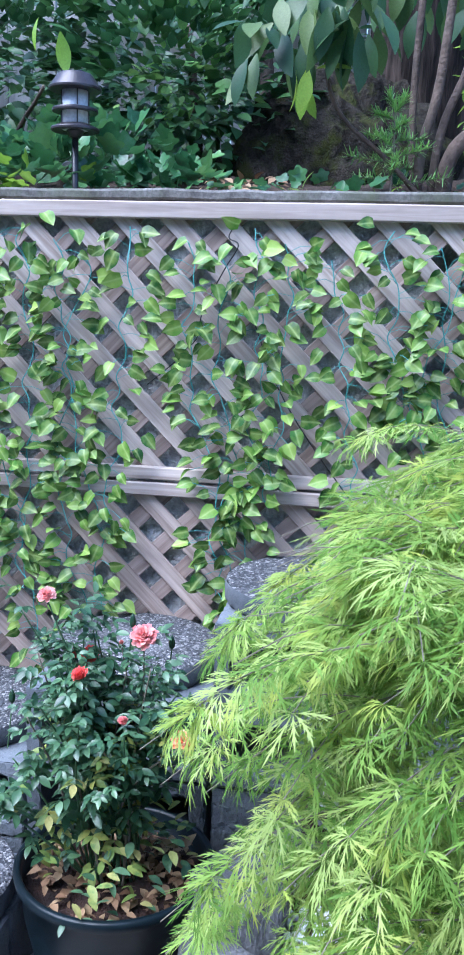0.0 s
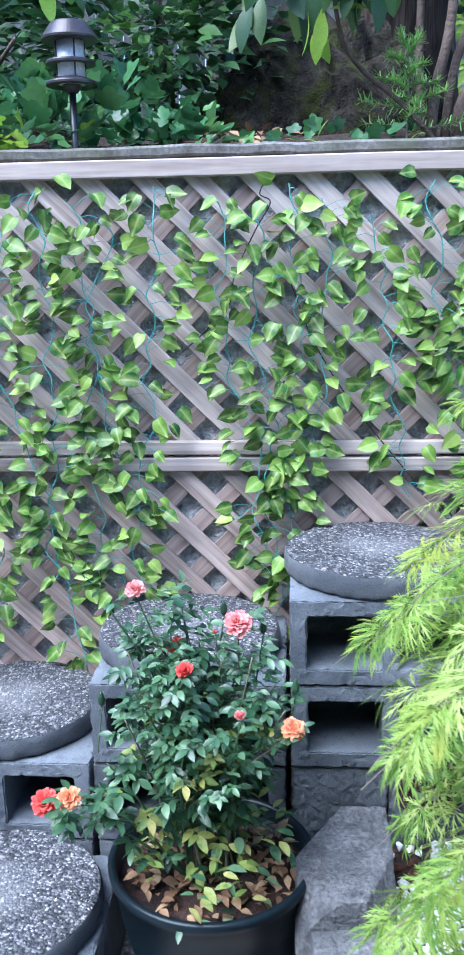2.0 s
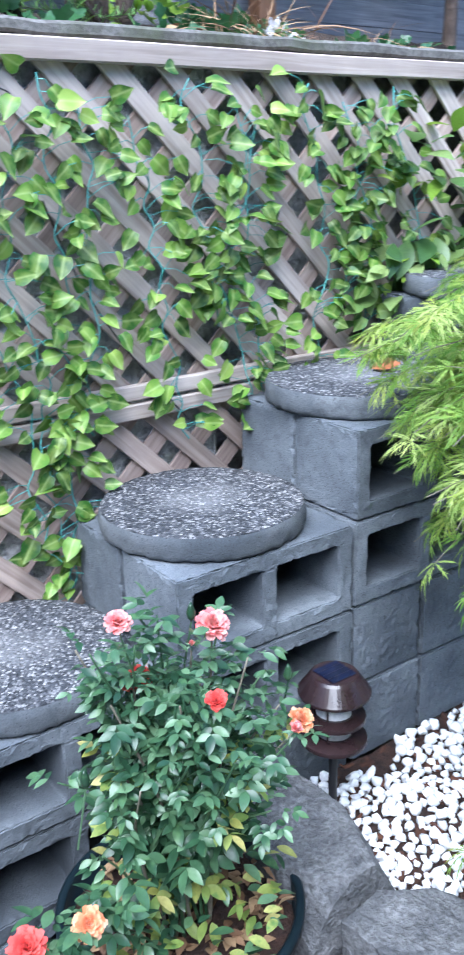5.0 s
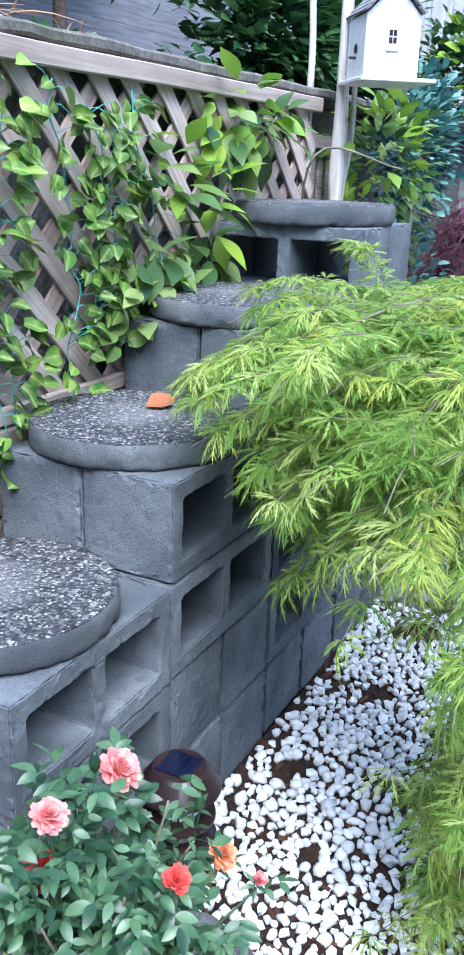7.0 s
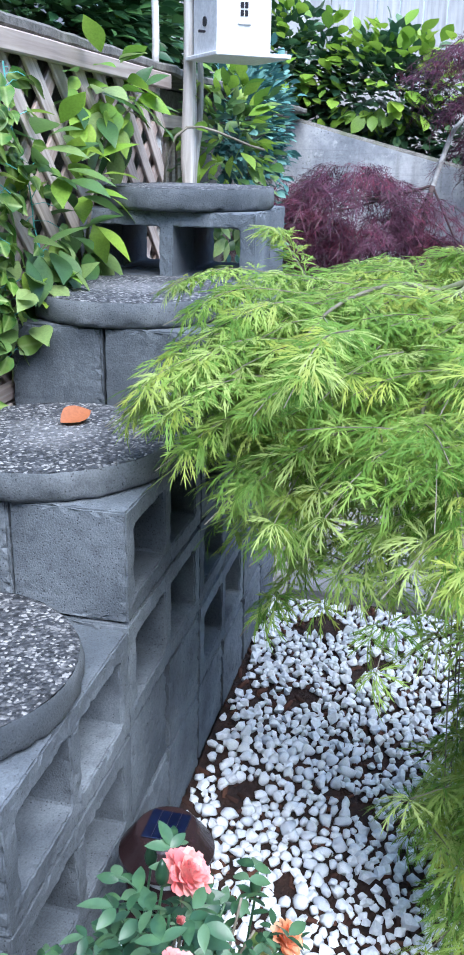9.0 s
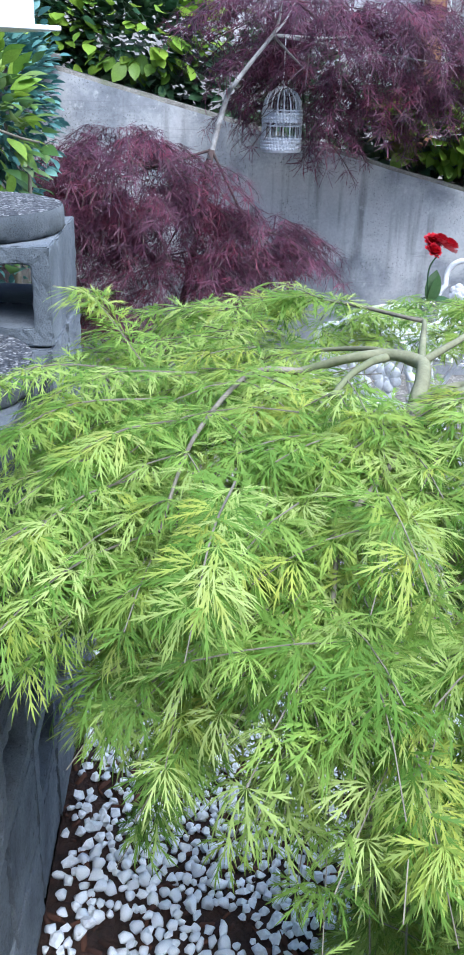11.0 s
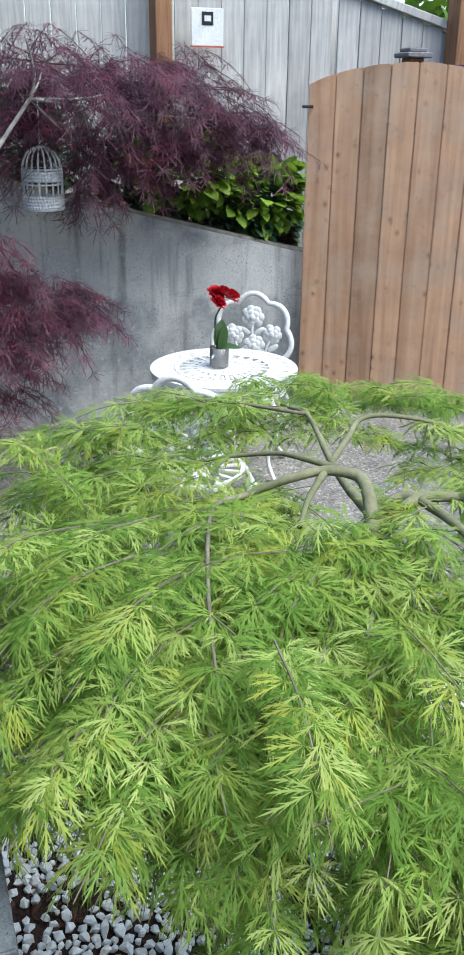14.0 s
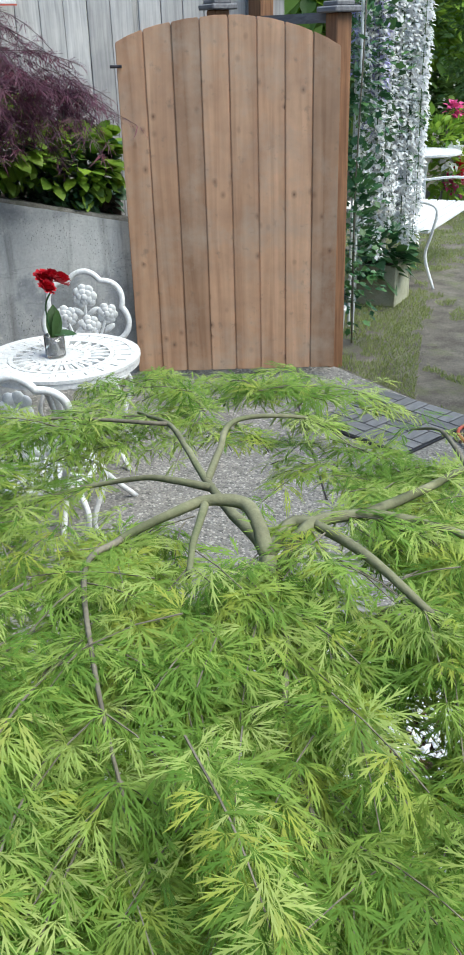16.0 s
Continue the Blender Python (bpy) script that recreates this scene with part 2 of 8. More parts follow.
def cast_wall_mat():
    """Old cast concrete: pale and dark blotches, rain streaks down from the top, form lines."""
    m, n, l, b = nodes_of("cast_concrete")
    tc = n.new("ShaderNodeTexCoord")
    big, small = noise_node(n, l, 2.4, 8, rough=0.7), noise_node(n, l, 70, 5)
    col = ramp(n, l, big.outputs["Fac"], [(0.34, (0.18, 0.195, 0.215)), (0.46, (0.29, 0.305, 0.325)), (0.54, (0.39, 0.4, 0.41)), (0.66, (0.53, 0.53, 0.53))])
    # lime bloom in a ragged belt
    sep, edge, add = n.new("ShaderNodeSeparateXYZ"), noise_node(n, l, 1.7, 9, rough=0.65), n.new("ShaderNodeMath")
    l.new(tc.outputs["Object"], sep.inputs[0])
    add.operation = "MULTIPLY_ADD"
    add.inputs[1].default_value = 1.3
    half = n.new("ShaderNodeMath")
    half.operation = "MULTIPLY"
    half.inputs[1].default_value = 0.5
    l.new(edge.outputs["Fac"], add.inputs[0])
    l.new(sep.outputs["Z"], add.inputs[2])
    l.new(add.outputs[0], half.inputs[0])
    col = mixed(n, l, col, (0.62, 0.625, 0.615), ramp(n, l, half.outputs[0], [(0.57, (0, 0, 0)), (0.615, (0.6,) * 3), (0.8, (0.5,) * 3), (0.88, (0, 0, 0))]))
    mp = n.new("ShaderNodeMapping")
    mp.inputs["Scale"].default_value = (1, 9, 0.8)
    l.new(tc.outputs["Object"], mp.inputs["Vector"])
    st = n.new("ShaderNodeTexNoise")
    st.inputs["Scale"].default_value, st.inputs["Detail"].default_value = 1.3, 6
    l.new(mp.outputs["Vector"], st.inputs["Vector"])
    col = mixed(n, l, col, (0.13, 0.135, 0.13), ramp(n, l, st.outputs["Fac"], [(0.53, (0, 0, 0)), (0.72, (0.75,) * 3)]))
    dr = noise_node(n, l, 22, 6)
    col = mixed(n, l, col, (0.68, 0.68, 0.66), ramp(n, l, dr.outputs["Fac"], [(0.6, (0, 0, 0)), (0.72, (0.5,) * 3)]))
    mp2 = n.new("ShaderNodeMapping")
    mp2.inputs["Scale"].default_value = (1, 0.25, 6)
    l.new(tc.outputs["Object"], mp2.inputs["Vector"])
    fl = n.new("ShaderNodeTexNoise")
    fl.inputs["Scale"].default_value, fl.inputs["Detail"].default_value = 1.6, 4
    l.new(mp2.outputs["Vector"], fl.inputs["Vector"])
    col = mixed(n, l, col, (0.14, 0.14, 0.145), ramp(n, l, fl.outputs["Fac"], [(0.4, (0, 0, 0)), (0.405, (0.35,) * 3), (0.41, (0, 0, 0))]))
    # dark specks of lichen gathered in drifts
    sp, where = noise_node(n, l, 95, 3), noise_node(n, l, 3.5, 6)
    specks = mixed(n, l, ramp(n, l, sp.outputs["Fac"], [(0.58, (0, 0, 0)), (0.66, (1, 1, 1))]), ramp(n, l, where.outputs["Fac"], [(0.45, (0, 0, 0)), (0.6, (0.8,) * 3)]), 1.0, "MULTIPLY")
    col = mixed(n, l, col, (0.07, 0.072, 0.068), specks)
    col = mixed(n, l, col, ramp(n, l, small.outputs["Fac"], [(0.3, (0.75,) * 3), (0.7, (1, 1, 1))]), 0.7, "MULTIPLY")
    l.new(col, b.inputs["Base Color"])
    b.inputs["Roughness"].default_value = 0.92
    bumped(n, l, b, small.outputs["Fac"], 0.4)
    return m


M_WALL = cast_wall_mat()
M_WALL_DARK = mat("retaining_concrete", (0.42, 0.43, 0.42), (0.8, 0.8, 0.79), 14, 60, 0.95, 1.0, stain=(0.2, 0.215, 0.19), vary=0, dist=0.012, grit=0.45)
# mossy coping; on the far retaining wall it stands for gap shade
M_LEDGE = mat("mossy_coping_and_shade", (0.12, 0.112, 0.1), (0.25, 0.238, 0.22), 16, 110, 0.95, 1.0, stain=(0.09, 0.1, 0.06), vary=0, grit=0.45)
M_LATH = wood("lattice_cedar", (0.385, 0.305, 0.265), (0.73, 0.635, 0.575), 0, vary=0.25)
# lower panel and back layer: darker, browner versions of the front cedar
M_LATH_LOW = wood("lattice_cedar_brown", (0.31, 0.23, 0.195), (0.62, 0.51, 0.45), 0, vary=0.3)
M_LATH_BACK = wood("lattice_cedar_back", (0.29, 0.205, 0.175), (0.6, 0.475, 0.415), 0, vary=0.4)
M_RAIL = wood("rail_wood", (0.42, 0.34, 0.3), (0.7, 0.6, 0.53), 0)
# kept dark so the added, unseen walls throw little light back
M_BLOCKER = mat("blocker_wall", (0.09, 0.09, 0.1), (0.17, 0.17, 0.18), 3, 60, 0.8, 0.3, vary=0)
M_GATE = wood("gate_cedar", (0.5, 0.275, 0.16), (0.8, 0.5, 0.32), 2, 0.75, 2.0, 0.34, (0.13, 0.06, 0.035), wear=(0.5, 0.4, 0.31))
M_GREYWOOD = wood("grey_boards", (0.4, 0.395, 0.4), (0.63, 0.62, 0.62), 2, 0.85, 6, 0.22)
M_POST = wood("post_brown", (0.2, 0.09, 0.045), (0.36, 0.18, 0.09), 2, 0.75, 7)
M_DARKWOOD = wood("far_fence_wood", (0.15, 0.15, 0.165), (0.3, 0.3, 0.32), 0, 0.9, 6)
M_SOIL = mat("bed_soil", (0.025, 0.016, 0.011), (0.07, 0.045, 0.03), 25, 160, 1.0, 1.0, vary=0, dist=0.01)
M_MULCH = mat("bark_mulch", (0.018, 0.01, 0.008), (0.075, 0.035, 0.024), 30, 170, 0.95, 1.0, vary=0, dist=0.012)
M_PEBBLE = leaf_mat("white_pebble", [(0.66, 0.69, 0.74), (0.82, 0.84, 0.86), (0.9, 0.91, 0.92), (0.84, 0.86, 0.9)], 0.55, 0.0, (0.66, 0.68, 0.72), 40)
M_PATIO = aggregate_mat("patio_aggregate", 95, (0.2, 0.195, 0.185), ((0.11, 0.105, 0.1), (0.22, 0.21, 0.195), (0.31, 0.29, 0.26), (0.48, 0.46, 0.43)))
M_GRASS_SOIL = mat("lawn_soil", (0.1, 0.088, 0.072), (0.23, 0.205, 0.175), 7, 130, 1.0, 1.0, stain=(0.12, 0.14, 0.05), vary=0, dist=0.008, grit=0.5)
M_STONE = mat("grey_boulder", (0.085, 0.09, 0.1), (0.27, 0.275, 0.285), 17, 110, 0.9, 1.0, grit=0.36, stain=(0.07, 0.074, 0.08), vary=0.2, dist=0.008)
M_FLAG = mat("flagstone", (0.26, 0.26, 0.26), (0.45, 0.44, 0.42), 7, 90, 0.85, 0.5, vary=0.3)
M_WHITE = mat("white_paint", (0.72, 0.73, 0.74), (0.84, 0.84, 0.84), 9, 90, 0.4, 0.05, vary=0)
M_WHITE_OLD = mat("weathered_white", (0.55, 0.54, 0.51), (0.8, 0.79, 0.76), 12, 70, 0.7, 0.3, stain=(0.3, 0.27, 0.23), vary=0)
M_POT = mat("navy_glaze", (0.004, 0.009, 0.013), (0.01, 0.02, 0.026), 3, 60, 0.36, 0.03, vary=0)
M_POT.node_tree.nodes["Principled BSDF"].inputs["Specular IOR Level"].default_value = 0.25
M_BRONZE = mat("bronze_plastic", (0.016, 0.0095, 0.011), (0.036, 0.02, 0.021), 9, 90, 0.22, 0.03, vary=0)
M_DARKMETAL = mat("dark_metal", (0.03, 0.026, 0.03), (0.07, 0.06, 0.065), 9, 90, 0.35, 0.05, metal=0.4, vary=0)
M_SOLAR = mat("solar_cell", (0.003, 0.005, 0.017), (0.007, 0.011, 0.036), 20, 90, 0.12, 0.0, vary=0)
M_FROST = mat("frosted_cylinder", (0.6, 0.62, 0.66), (0.78, 0.8, 0.82), 30, 120, 0.3, 0.1, vary=0)
M_BLACK = mat("black_plastic", (0.01, 0.01, 0.012), (0.025, 0.025, 0.03), 9, 90, 0.4, 0.05, vary=0)
M_WIRE = mat("teal_wire", (0.07, 0.36, 0.33), (0.17, 0.5, 0.46), 20, 90, 0.5, 0.0, vary=0.25)
M_BARK = mat("maple_bark", (0.13, 0.13, 0.075), (0.27, 0.27, 0.16), 12, 120, 0.85, 0.7, stain=(0.1, 0.13, 0.05), vary=0)
M_TWIG = mat("grey_twig", (0.13, 0.115, 0.085), (0.25, 0.225, 0.17), 20, 160, 0.85, 0.4, vary=0)
M_LICHEN = mat("lichen_bark", (0.22, 0.21, 0.2), (0.46, 0.45, 0.42), 25, 120, 0.95, 0.7, stain=(0.12, 0.1, 0.09), vary=0)
M_REDTWIG = mat("maroon_twig", (0.035, 0.02, 0.02), (0.1, 0.065, 0.06), 20, 160, 0.85, 0.4, vary=0)
M_TRUNK = mat("brown_trunk", (0.05, 0.034, 0.026), (0.15, 0.108, 0.082), 9, 70, 0.95, 1.0, stain=(0.06, 0.05, 0.04), vary=0, dist=0.01)
M_MAPLE = leaf_mat("laceleaf_green", [(0.12, 0.245, 0.04), (0.22, 0.37, 0.072), (0.34, 0.48, 0.11), (0.49, 0.59, 0.2)], 0.5, 0.5, (0.48, 0.52, 0.1), 6, spec=0.14)
M_REDMAPLE = leaf_mat("laceleaf_red", [(0.046, 0.016, 0.034), (0.096, 0.029, 0.058), (0.185, 0.066, 0.108)], 0.5, 0.36, (0.22, 0.035, 0.07), 5)


def pothos_mat():
    """Printed cloth leaves: dark green margins, a lime middle along the midrib and a pale vein."""
    m, n, l, b = nodes_of("pothos_leaf")
    tc, oi = n.new("ShaderNodeTexCoord"), n.new("ShaderNodeObjectInfo")
    sep = n.new("ShaderNodeSeparateXYZ")
    l.new(tc.outputs["Object"], sep.inputs[0])
    ab = n.new("ShaderNodeMath")
    ab.operation = "ABSOLUTE"
    l.new(sep.outputs["Y"], ab.inputs[0])
    off = n.new("ShaderNodeVectorMath")
    off.operation = "MULTIPLY_ADD"
    off.inputs[1].default_value = (3.1, 5.3, 7.7)
    l.new(oi.outputs["Random"], off.inputs[0])
    l.new(tc.outputs["Object"], off.inputs[2])
    t = n.new("ShaderNodeTexNoise")
    t.inputs["Scale"].default_value, t.inputs["Detail"].default_value = 48, 5
    l.new(off.outputs[0], t.inputs["Vector"])
    k = n.new("ShaderNodeMath")
    k.operation = "MULTIPLY_ADD"
    k.inputs[1].default_value = -14
    l.new(ab.outputs[0], k.inputs[0])
    l.new(t.outputs["Fac"], k.inputs[2])
    base = ramp(n, l, oi.outputs["Random"], [(0.0, (0.018, 0.07, 0.011)), (0.35, (0.032, 0.11, 0.015)), (0.65, (0.055, 0.16, 0.02)), (0.87, (0.12, 0.25, 0.033)), (1.0, (0.27, 0.4, 0.08))])
    lime = mixed(n, l, base, (0.5, 0.6, 0.15), 0.34)
    col = mixed(n, l, base, lime, ramp(n, l, k.outputs[0], [(0.22, (0, 0, 0)), (0.6, (0.95,) * 3)]))
    col = mixed(n, l, col, (0.55, 0.66, 0.3), ramp(n, l, ab.outputs[0], [(0.0003, (0.3,) * 3), (0.0009, (0, 0, 0))]))
    l.new(col, b.inputs["Base Color"])
    b.inputs["Roughness"].default_value, b.inputs["Specular IOR Level"].default_value = 0.42, 0.35
    tr = n.new("ShaderNodeBsdfTranslucent")
    l.new(col, tr.inputs["Color"])
    mx = n.new("ShaderNodeMixShader")
    mx.inputs[0].default_value = 0.22
    l.new(b.outputs[0], mx.inputs[1])
    l.new(tr.outputs[0], mx.inputs[2])
    l.new(mx.outputs[0], n["Material Output"].inputs["Surface"])
    return m


M_POTHOS = pothos_mat()
M_ROSELEAF = leaf_mat("rose_leaf", [(0.024, 0.066, 0.034), (0.042, 0.108, 0.052), (0.075, 0.16, 0.078), (0.15, 0.26, 0.14)], 0.33, 0.28, (0.1, 0.2, 0.08), 30, spec=0.5)
M_ROSEYELLOW = leaf_mat("rose_leaf_yellow", [(0.42, 0.42, 0.1), (0.2, 0.3, 0.07), (0.5, 0.45, 0.16)], 0.5, 0.3, (0.12, 0.24, 0.07), 45)
M_IVY = leaf_mat("ivy_leaf", [(0.022, 0.08, 0.032), (0.04, 0.13, 0.05), (0.07, 0.19, 0.065), (0.12, 0.26, 0.08)], 0.35, 0.25, (0.1, 0.21, 0.12), 20)
M_SHRUB = leaf_mat("shrub_leaf", [(0.024, 0.075, 0.03), (0.045, 0.118, 0.042), (0.08, 0.18, 0.05)], 0.4, 0.2)
M_SALAL = leaf_mat("leathery_leaf", [(0.034, 0.092, 0.05), (0.06, 0.14, 0.068), (0.105, 0.2, 0.08)], 0.36, 0.22, spec=0.5)
M_SHRUB_NEW = leaf_mat("shrub_new_leaf", [(0.2, 0.36, 0.04), (0.32, 0.47, 0.06), (0.14, 0.28, 0.04)], 0.45, 0.35)
M_RHODO = leaf_mat("rhododendron_leaf", [(0.024, 0.068, 0.032), (0.05, 0.115, 0.042), (0.12, 0.18, 0.045)], 0.42, 0.35, spec=0.35)
M_FIR = leaf_mat("fir_needles", [(0.14, 0.32, 0.09), (0.24, 0.46, 0.12), (0.38, 0.58, 0.17)], 0.5, 0.2)
M_BLUEFIR = leaf_mat("blue_conifer", [(0.05, 0.15, 0.15), (0.11, 0.26, 0.24), (0.16, 0.33, 0.28)], 0.5, 0.2)
M_HEDGE = leaf_mat("hedge_leaf", [(0.07, 0.14, 0.035), (0.13, 0.23, 0.055), (0.21, 0.33, 0.085)], 0.5, 0.35)
M_GRASS = leaf_mat("grass_blade", [(0.2, 0.27, 0.07), (0.29, 0.36, 0.1), (0.4, 0.45, 0.16)], 0.6, 0.4)
M_CORAL = leaf_mat("coral_petal", [(0.9, 0.25, 0.26), (0.93, 0.4, 0.38), (0.94, 0.58, 0.52)], 0.5, 0.42, spec=0.2)
M_ORANGE = leaf_mat("orange_petal", [(0.9, 0.3, 0.14), (0.93, 0.45, 0.24), (0.93, 0.6, 0.4)], 0.5, 0.4, spec=0.2)
M_SCARLET = leaf_mat("scarlet_petal", [(0.82, 0.1, 0.09), (0.9, 0.2, 0.17)], 0.5, 0.4, spec=0.2)
M_CRIMSON = leaf_mat("crimson_petal", [(0.45, 0.006, 0.02), (0.6, 0.015, 0.03)], 0.5, 0.2, spec=0.3)
M_WISTERIA = leaf_mat("white_blossom", [(0.84, 0.85, 0.87), (0.92, 0.92, 0.92)], 0.6, 0.5, spec=0.2)
M_LILAC = leaf_mat("lilac_blossom", [(0.45, 0.42, 0.7), (0.6, 0.58, 0.8)], 0.6, 0.3)
M_PINK = leaf_mat("pink_blossom", [(0.7, 0.05, 0.2), (0.8, 0.15, 0.4)], 0.6, 0.3)
M_DEAD = leaf_mat("fallen_leaf", [(0.12, 0.06, 0.03), (0.26, 0.15, 0.08), (0.42, 0.29, 0.16)], 0.7, 0.1)
M_ORANGELEAF = leaf_mat("orange_leaf", [(0.36, 0.13, 0.05), (0.3, 0.1, 0.04)], 0.5, 0.1)


# ---- mesh helpers ----
def link_bm(name, bm, material, parent=None, label="", smooth=False):
    me = bpy.data.meshes.new(name)
    bm.to_mesh(me)
    bm.free()
    return link_me(name, me, material, parent, label, smooth)


def link_me(name, me, material, parent=None, label="", smooth=False):
    if material and not me.materials:
        for m in material if isinstance(material, (list, tuple)) else (material,):
            me.materials.append(m)
    if smooth:
        me.polygons.foreach_set("use_smooth", [True] * len(me.polygons))
    ob = new(name, me)
    if parent:
        ob.parent = parent
    if label:
        ob["label"] = label
    return ob


def part(name, bm, material, parent, label="", smooth=False):
    return link_bm(name, bm, material, parent, label, smooth)


def empty(name, x=0, y=0, z=0, rz=0):
    ob = new(name)
    ob.matrix_world = pose(x, y, z, 0, 0, rz)
    ob.empty_display_size = 0.05
    return ob


def box(bm, x0, x1, y0, y1, z0, z1, bevel=0.0, m=None):
    r = bmesh.ops.create_cube(bm, size=1, matrix=Matrix.LocRotScale(((x0 + x1) / 2, (y0 + y1) / 2, (z0 + z1) / 2), None, (x1 - x0, y1 - y0, z1 - z0)))
    vs = r["verts"]
    if bevel:
        es = list({e for v in vs for e in v.link_edges})
        r2 = bmesh.ops.bevel(bm, geom=es, offset=bevel, segments=1, affect="EDGES", clamp_overlap=True)
        vs = list({v for f in r2["faces"] for v in f.verts} | {v for v in vs if v.is_valid})
    if m is not None:
        bmesh.ops.transform(bm, matrix=m, verts=[v for v in vs if v.is_valid])
    return vs


def box_bm(*a, **k):
    bm = bmesh.new()
    box(bm, *a, **k)
    return bm


def tube(bm, pts, radii, sides=8, cap=True):
    """A tube along points with a radius for each."""
    pts = [Vector(p) for p in pts]
    if isinstance(radii, (int, float)):
        radii = [radii] * len(pts)
    rings = []
    side = None
    for i, (p, r) in enumerate(zip(pts, radii)):
        d = (pts[min(i + 1, len(pts) - 1)] - pts[max(i - 1, 0)]).normalized()
        if side is None:
            side = d.orthogonal().normalized()
        side = (side - d * side.dot(d)).normalized()
        up = d.cross(side)
        rings.append([bm.verts.new(p + r * (math.cos(a) * side + math.sin(a) * up)) for a in (2 * math.pi * k / sides for k in range(sides))])
    for a, b in zip(rings, rings[1:]):
        for k in range(sides):
            bm.faces.new((a[k], a[(k + 1) % sides], b[(k + 1) % sides], b[k]))
    if cap:
        bm.faces.new(rings[0][::-1])
        bm.faces.new(rings[-1])
    return bm


def tube_bm(pts, radii, sides=8):
    return tube(bmesh.new(), pts, radii, sides)


def lathe(profile, sides=32, bm=None):
    """A body turned about z from (radius, height) pairs."""
    bm = bm or bmesh.new()
    rings = []
    for r, z in profile:
        if r < 1e-6:
            rings.append([bm.verts.new((0, 0, z))])
        else:
            rings.append([bm.verts.new((r * math.cos(2 * math.pi * k / sides), r * math.sin(2 * math.pi * k / sides), z)) for k in range(sides)])
    for a, b in zip(rings, rings[1:]):
        for k in range(sides):
            q = (a[k % len(a)], a[(k + 1) % len(a)], b[(k + 1) % len(b)], b[k % len(b)])
            q = tuple(dict.fromkeys(q))
            if len(q) > 2:
                bm.faces.new(q)
    return bm


def curve_pts(ctrl, n=8):
    """A smooth line through control points."""
    c = [Vector(p) for p in ctrl]
    c = [2 * c[0] - c[1]] + c + [2 * c[-1] - c[-2]]
    out = []
    for i in range(1, len(c) - 2):
        for k in range(n):
            t = k / n
            out.append(0.5 * ((2 * c[i]) + (c[i + 1] - c[i - 1]) * t + (2 * c[i - 1] - 5 * c[i] + 4 * c[i + 1] - c[i + 2]) * t * t + (3 * c[i] - c[i - 1] - 3 * c[i + 1] + c[i + 2]) * t ** 3))
    out.append(c[-2])
    return out


def scatter(name, template, mats, material, parent=None, label="", smooth=False):
    """Many copies of one small shape in one mesh."""
    tv, tf = template
    tv = np.array(tv, dtype=float)
    n, k = len(mats), len(tv)
    mm = np.array([[list(r) for r in m] for m in mats]).reshape(n, 4, 4)
    v = np.einsum("nij,kj->nki", mm[:, :3, :3], tv) + mm[:, None, :3, 3]
    me = bpy.data.meshes.new(name)
    sizes = np.array([len(f) for f in tf])
    loops = np.concatenate([np.array(f) for f in tf])
    all_loops = (loops[None, :] + (np.arange(n) * k)[:, None]).ravel()
    all_sizes = np.tile(sizes, n)
    me.vertices.add(n * k)
    me.vertices.foreach_set("co", v.ravel())
    me.loops.add(len(all_loops))
    me.loops.foreach_set("vertex_index", all_loops)
    me.polygons.add(len(all_sizes))
    me.polygons.foreach_set("loop_start", np.concatenate([[0], np.cumsum(all_sizes)[:-1]]))
    me.update(calc_edges=True)
    me.validate()
    return link_me(name, me, material, parent, label, smooth)


def mesh_of(name, template, material, smooth=False):
    me = bpy.data.meshes.new(name)
    me.from_pydata([tuple(p) for p in template[0]], [], [tuple(f) for f in template[1]])
    me.materials.append(material)
    if smooth:
        me.polygons.foreach_set("use_smooth", [True] * len(me.polygons))
    return me


def blade(length, width, fold=0.15, droop=0.1, profile=(0.0, 0.55, 1.0, 0.85, 0.5, 0.0), heart=0.0):
    """A leaf along +x with its upper side to +z, folded along its midrib and bent down."""
    v, f = [], []
    n = len(profile) - 1
    for i, w in enumerate(profile):
        t = i / n
        x, z = length * t, -droop * length * t * t
        hw = width / 2 * w
        v += [(x - heart * length * (1 if i == 1 else 0), hw, z + fold * hw), (x, 0, z), (x - heart * length * (1 if i == 1 else 0), -hw, z + fold * hw)]
    for i in range(n):
        a, b = 3 * i, 3 * i + 3
        f += [(a, a + 1, b + 1, b), (a + 1, a + 2, b + 2, b + 1)]
    return v, f


def aim(p, direction, up=(0, 0, 1), s=1.0, roll=0.0):
    """A frame at p whose +x points along direction."""
    x = Vector(direction).normalized()
    y = Vector(up).cross(x)
    if y.length < 1e-4:
        y = Vector((0, 1, 0)).cross(x)
    y.normalize()
    z = x.cross(y)
    m = Matrix((x, y, z)).transposed().to_4x4()
    return Matrix.Translation(p) @ m @ Matrix.Rotation(roll, 4, "X") @ Matrix.Scale(s, 4)


rnd = random.Random(7)


def jitter(a):
    return rnd.uniform(-a, a)


# ---- ground, beds and walls ----
PATIO_Z, FAR_Z = -0.194, -0.10


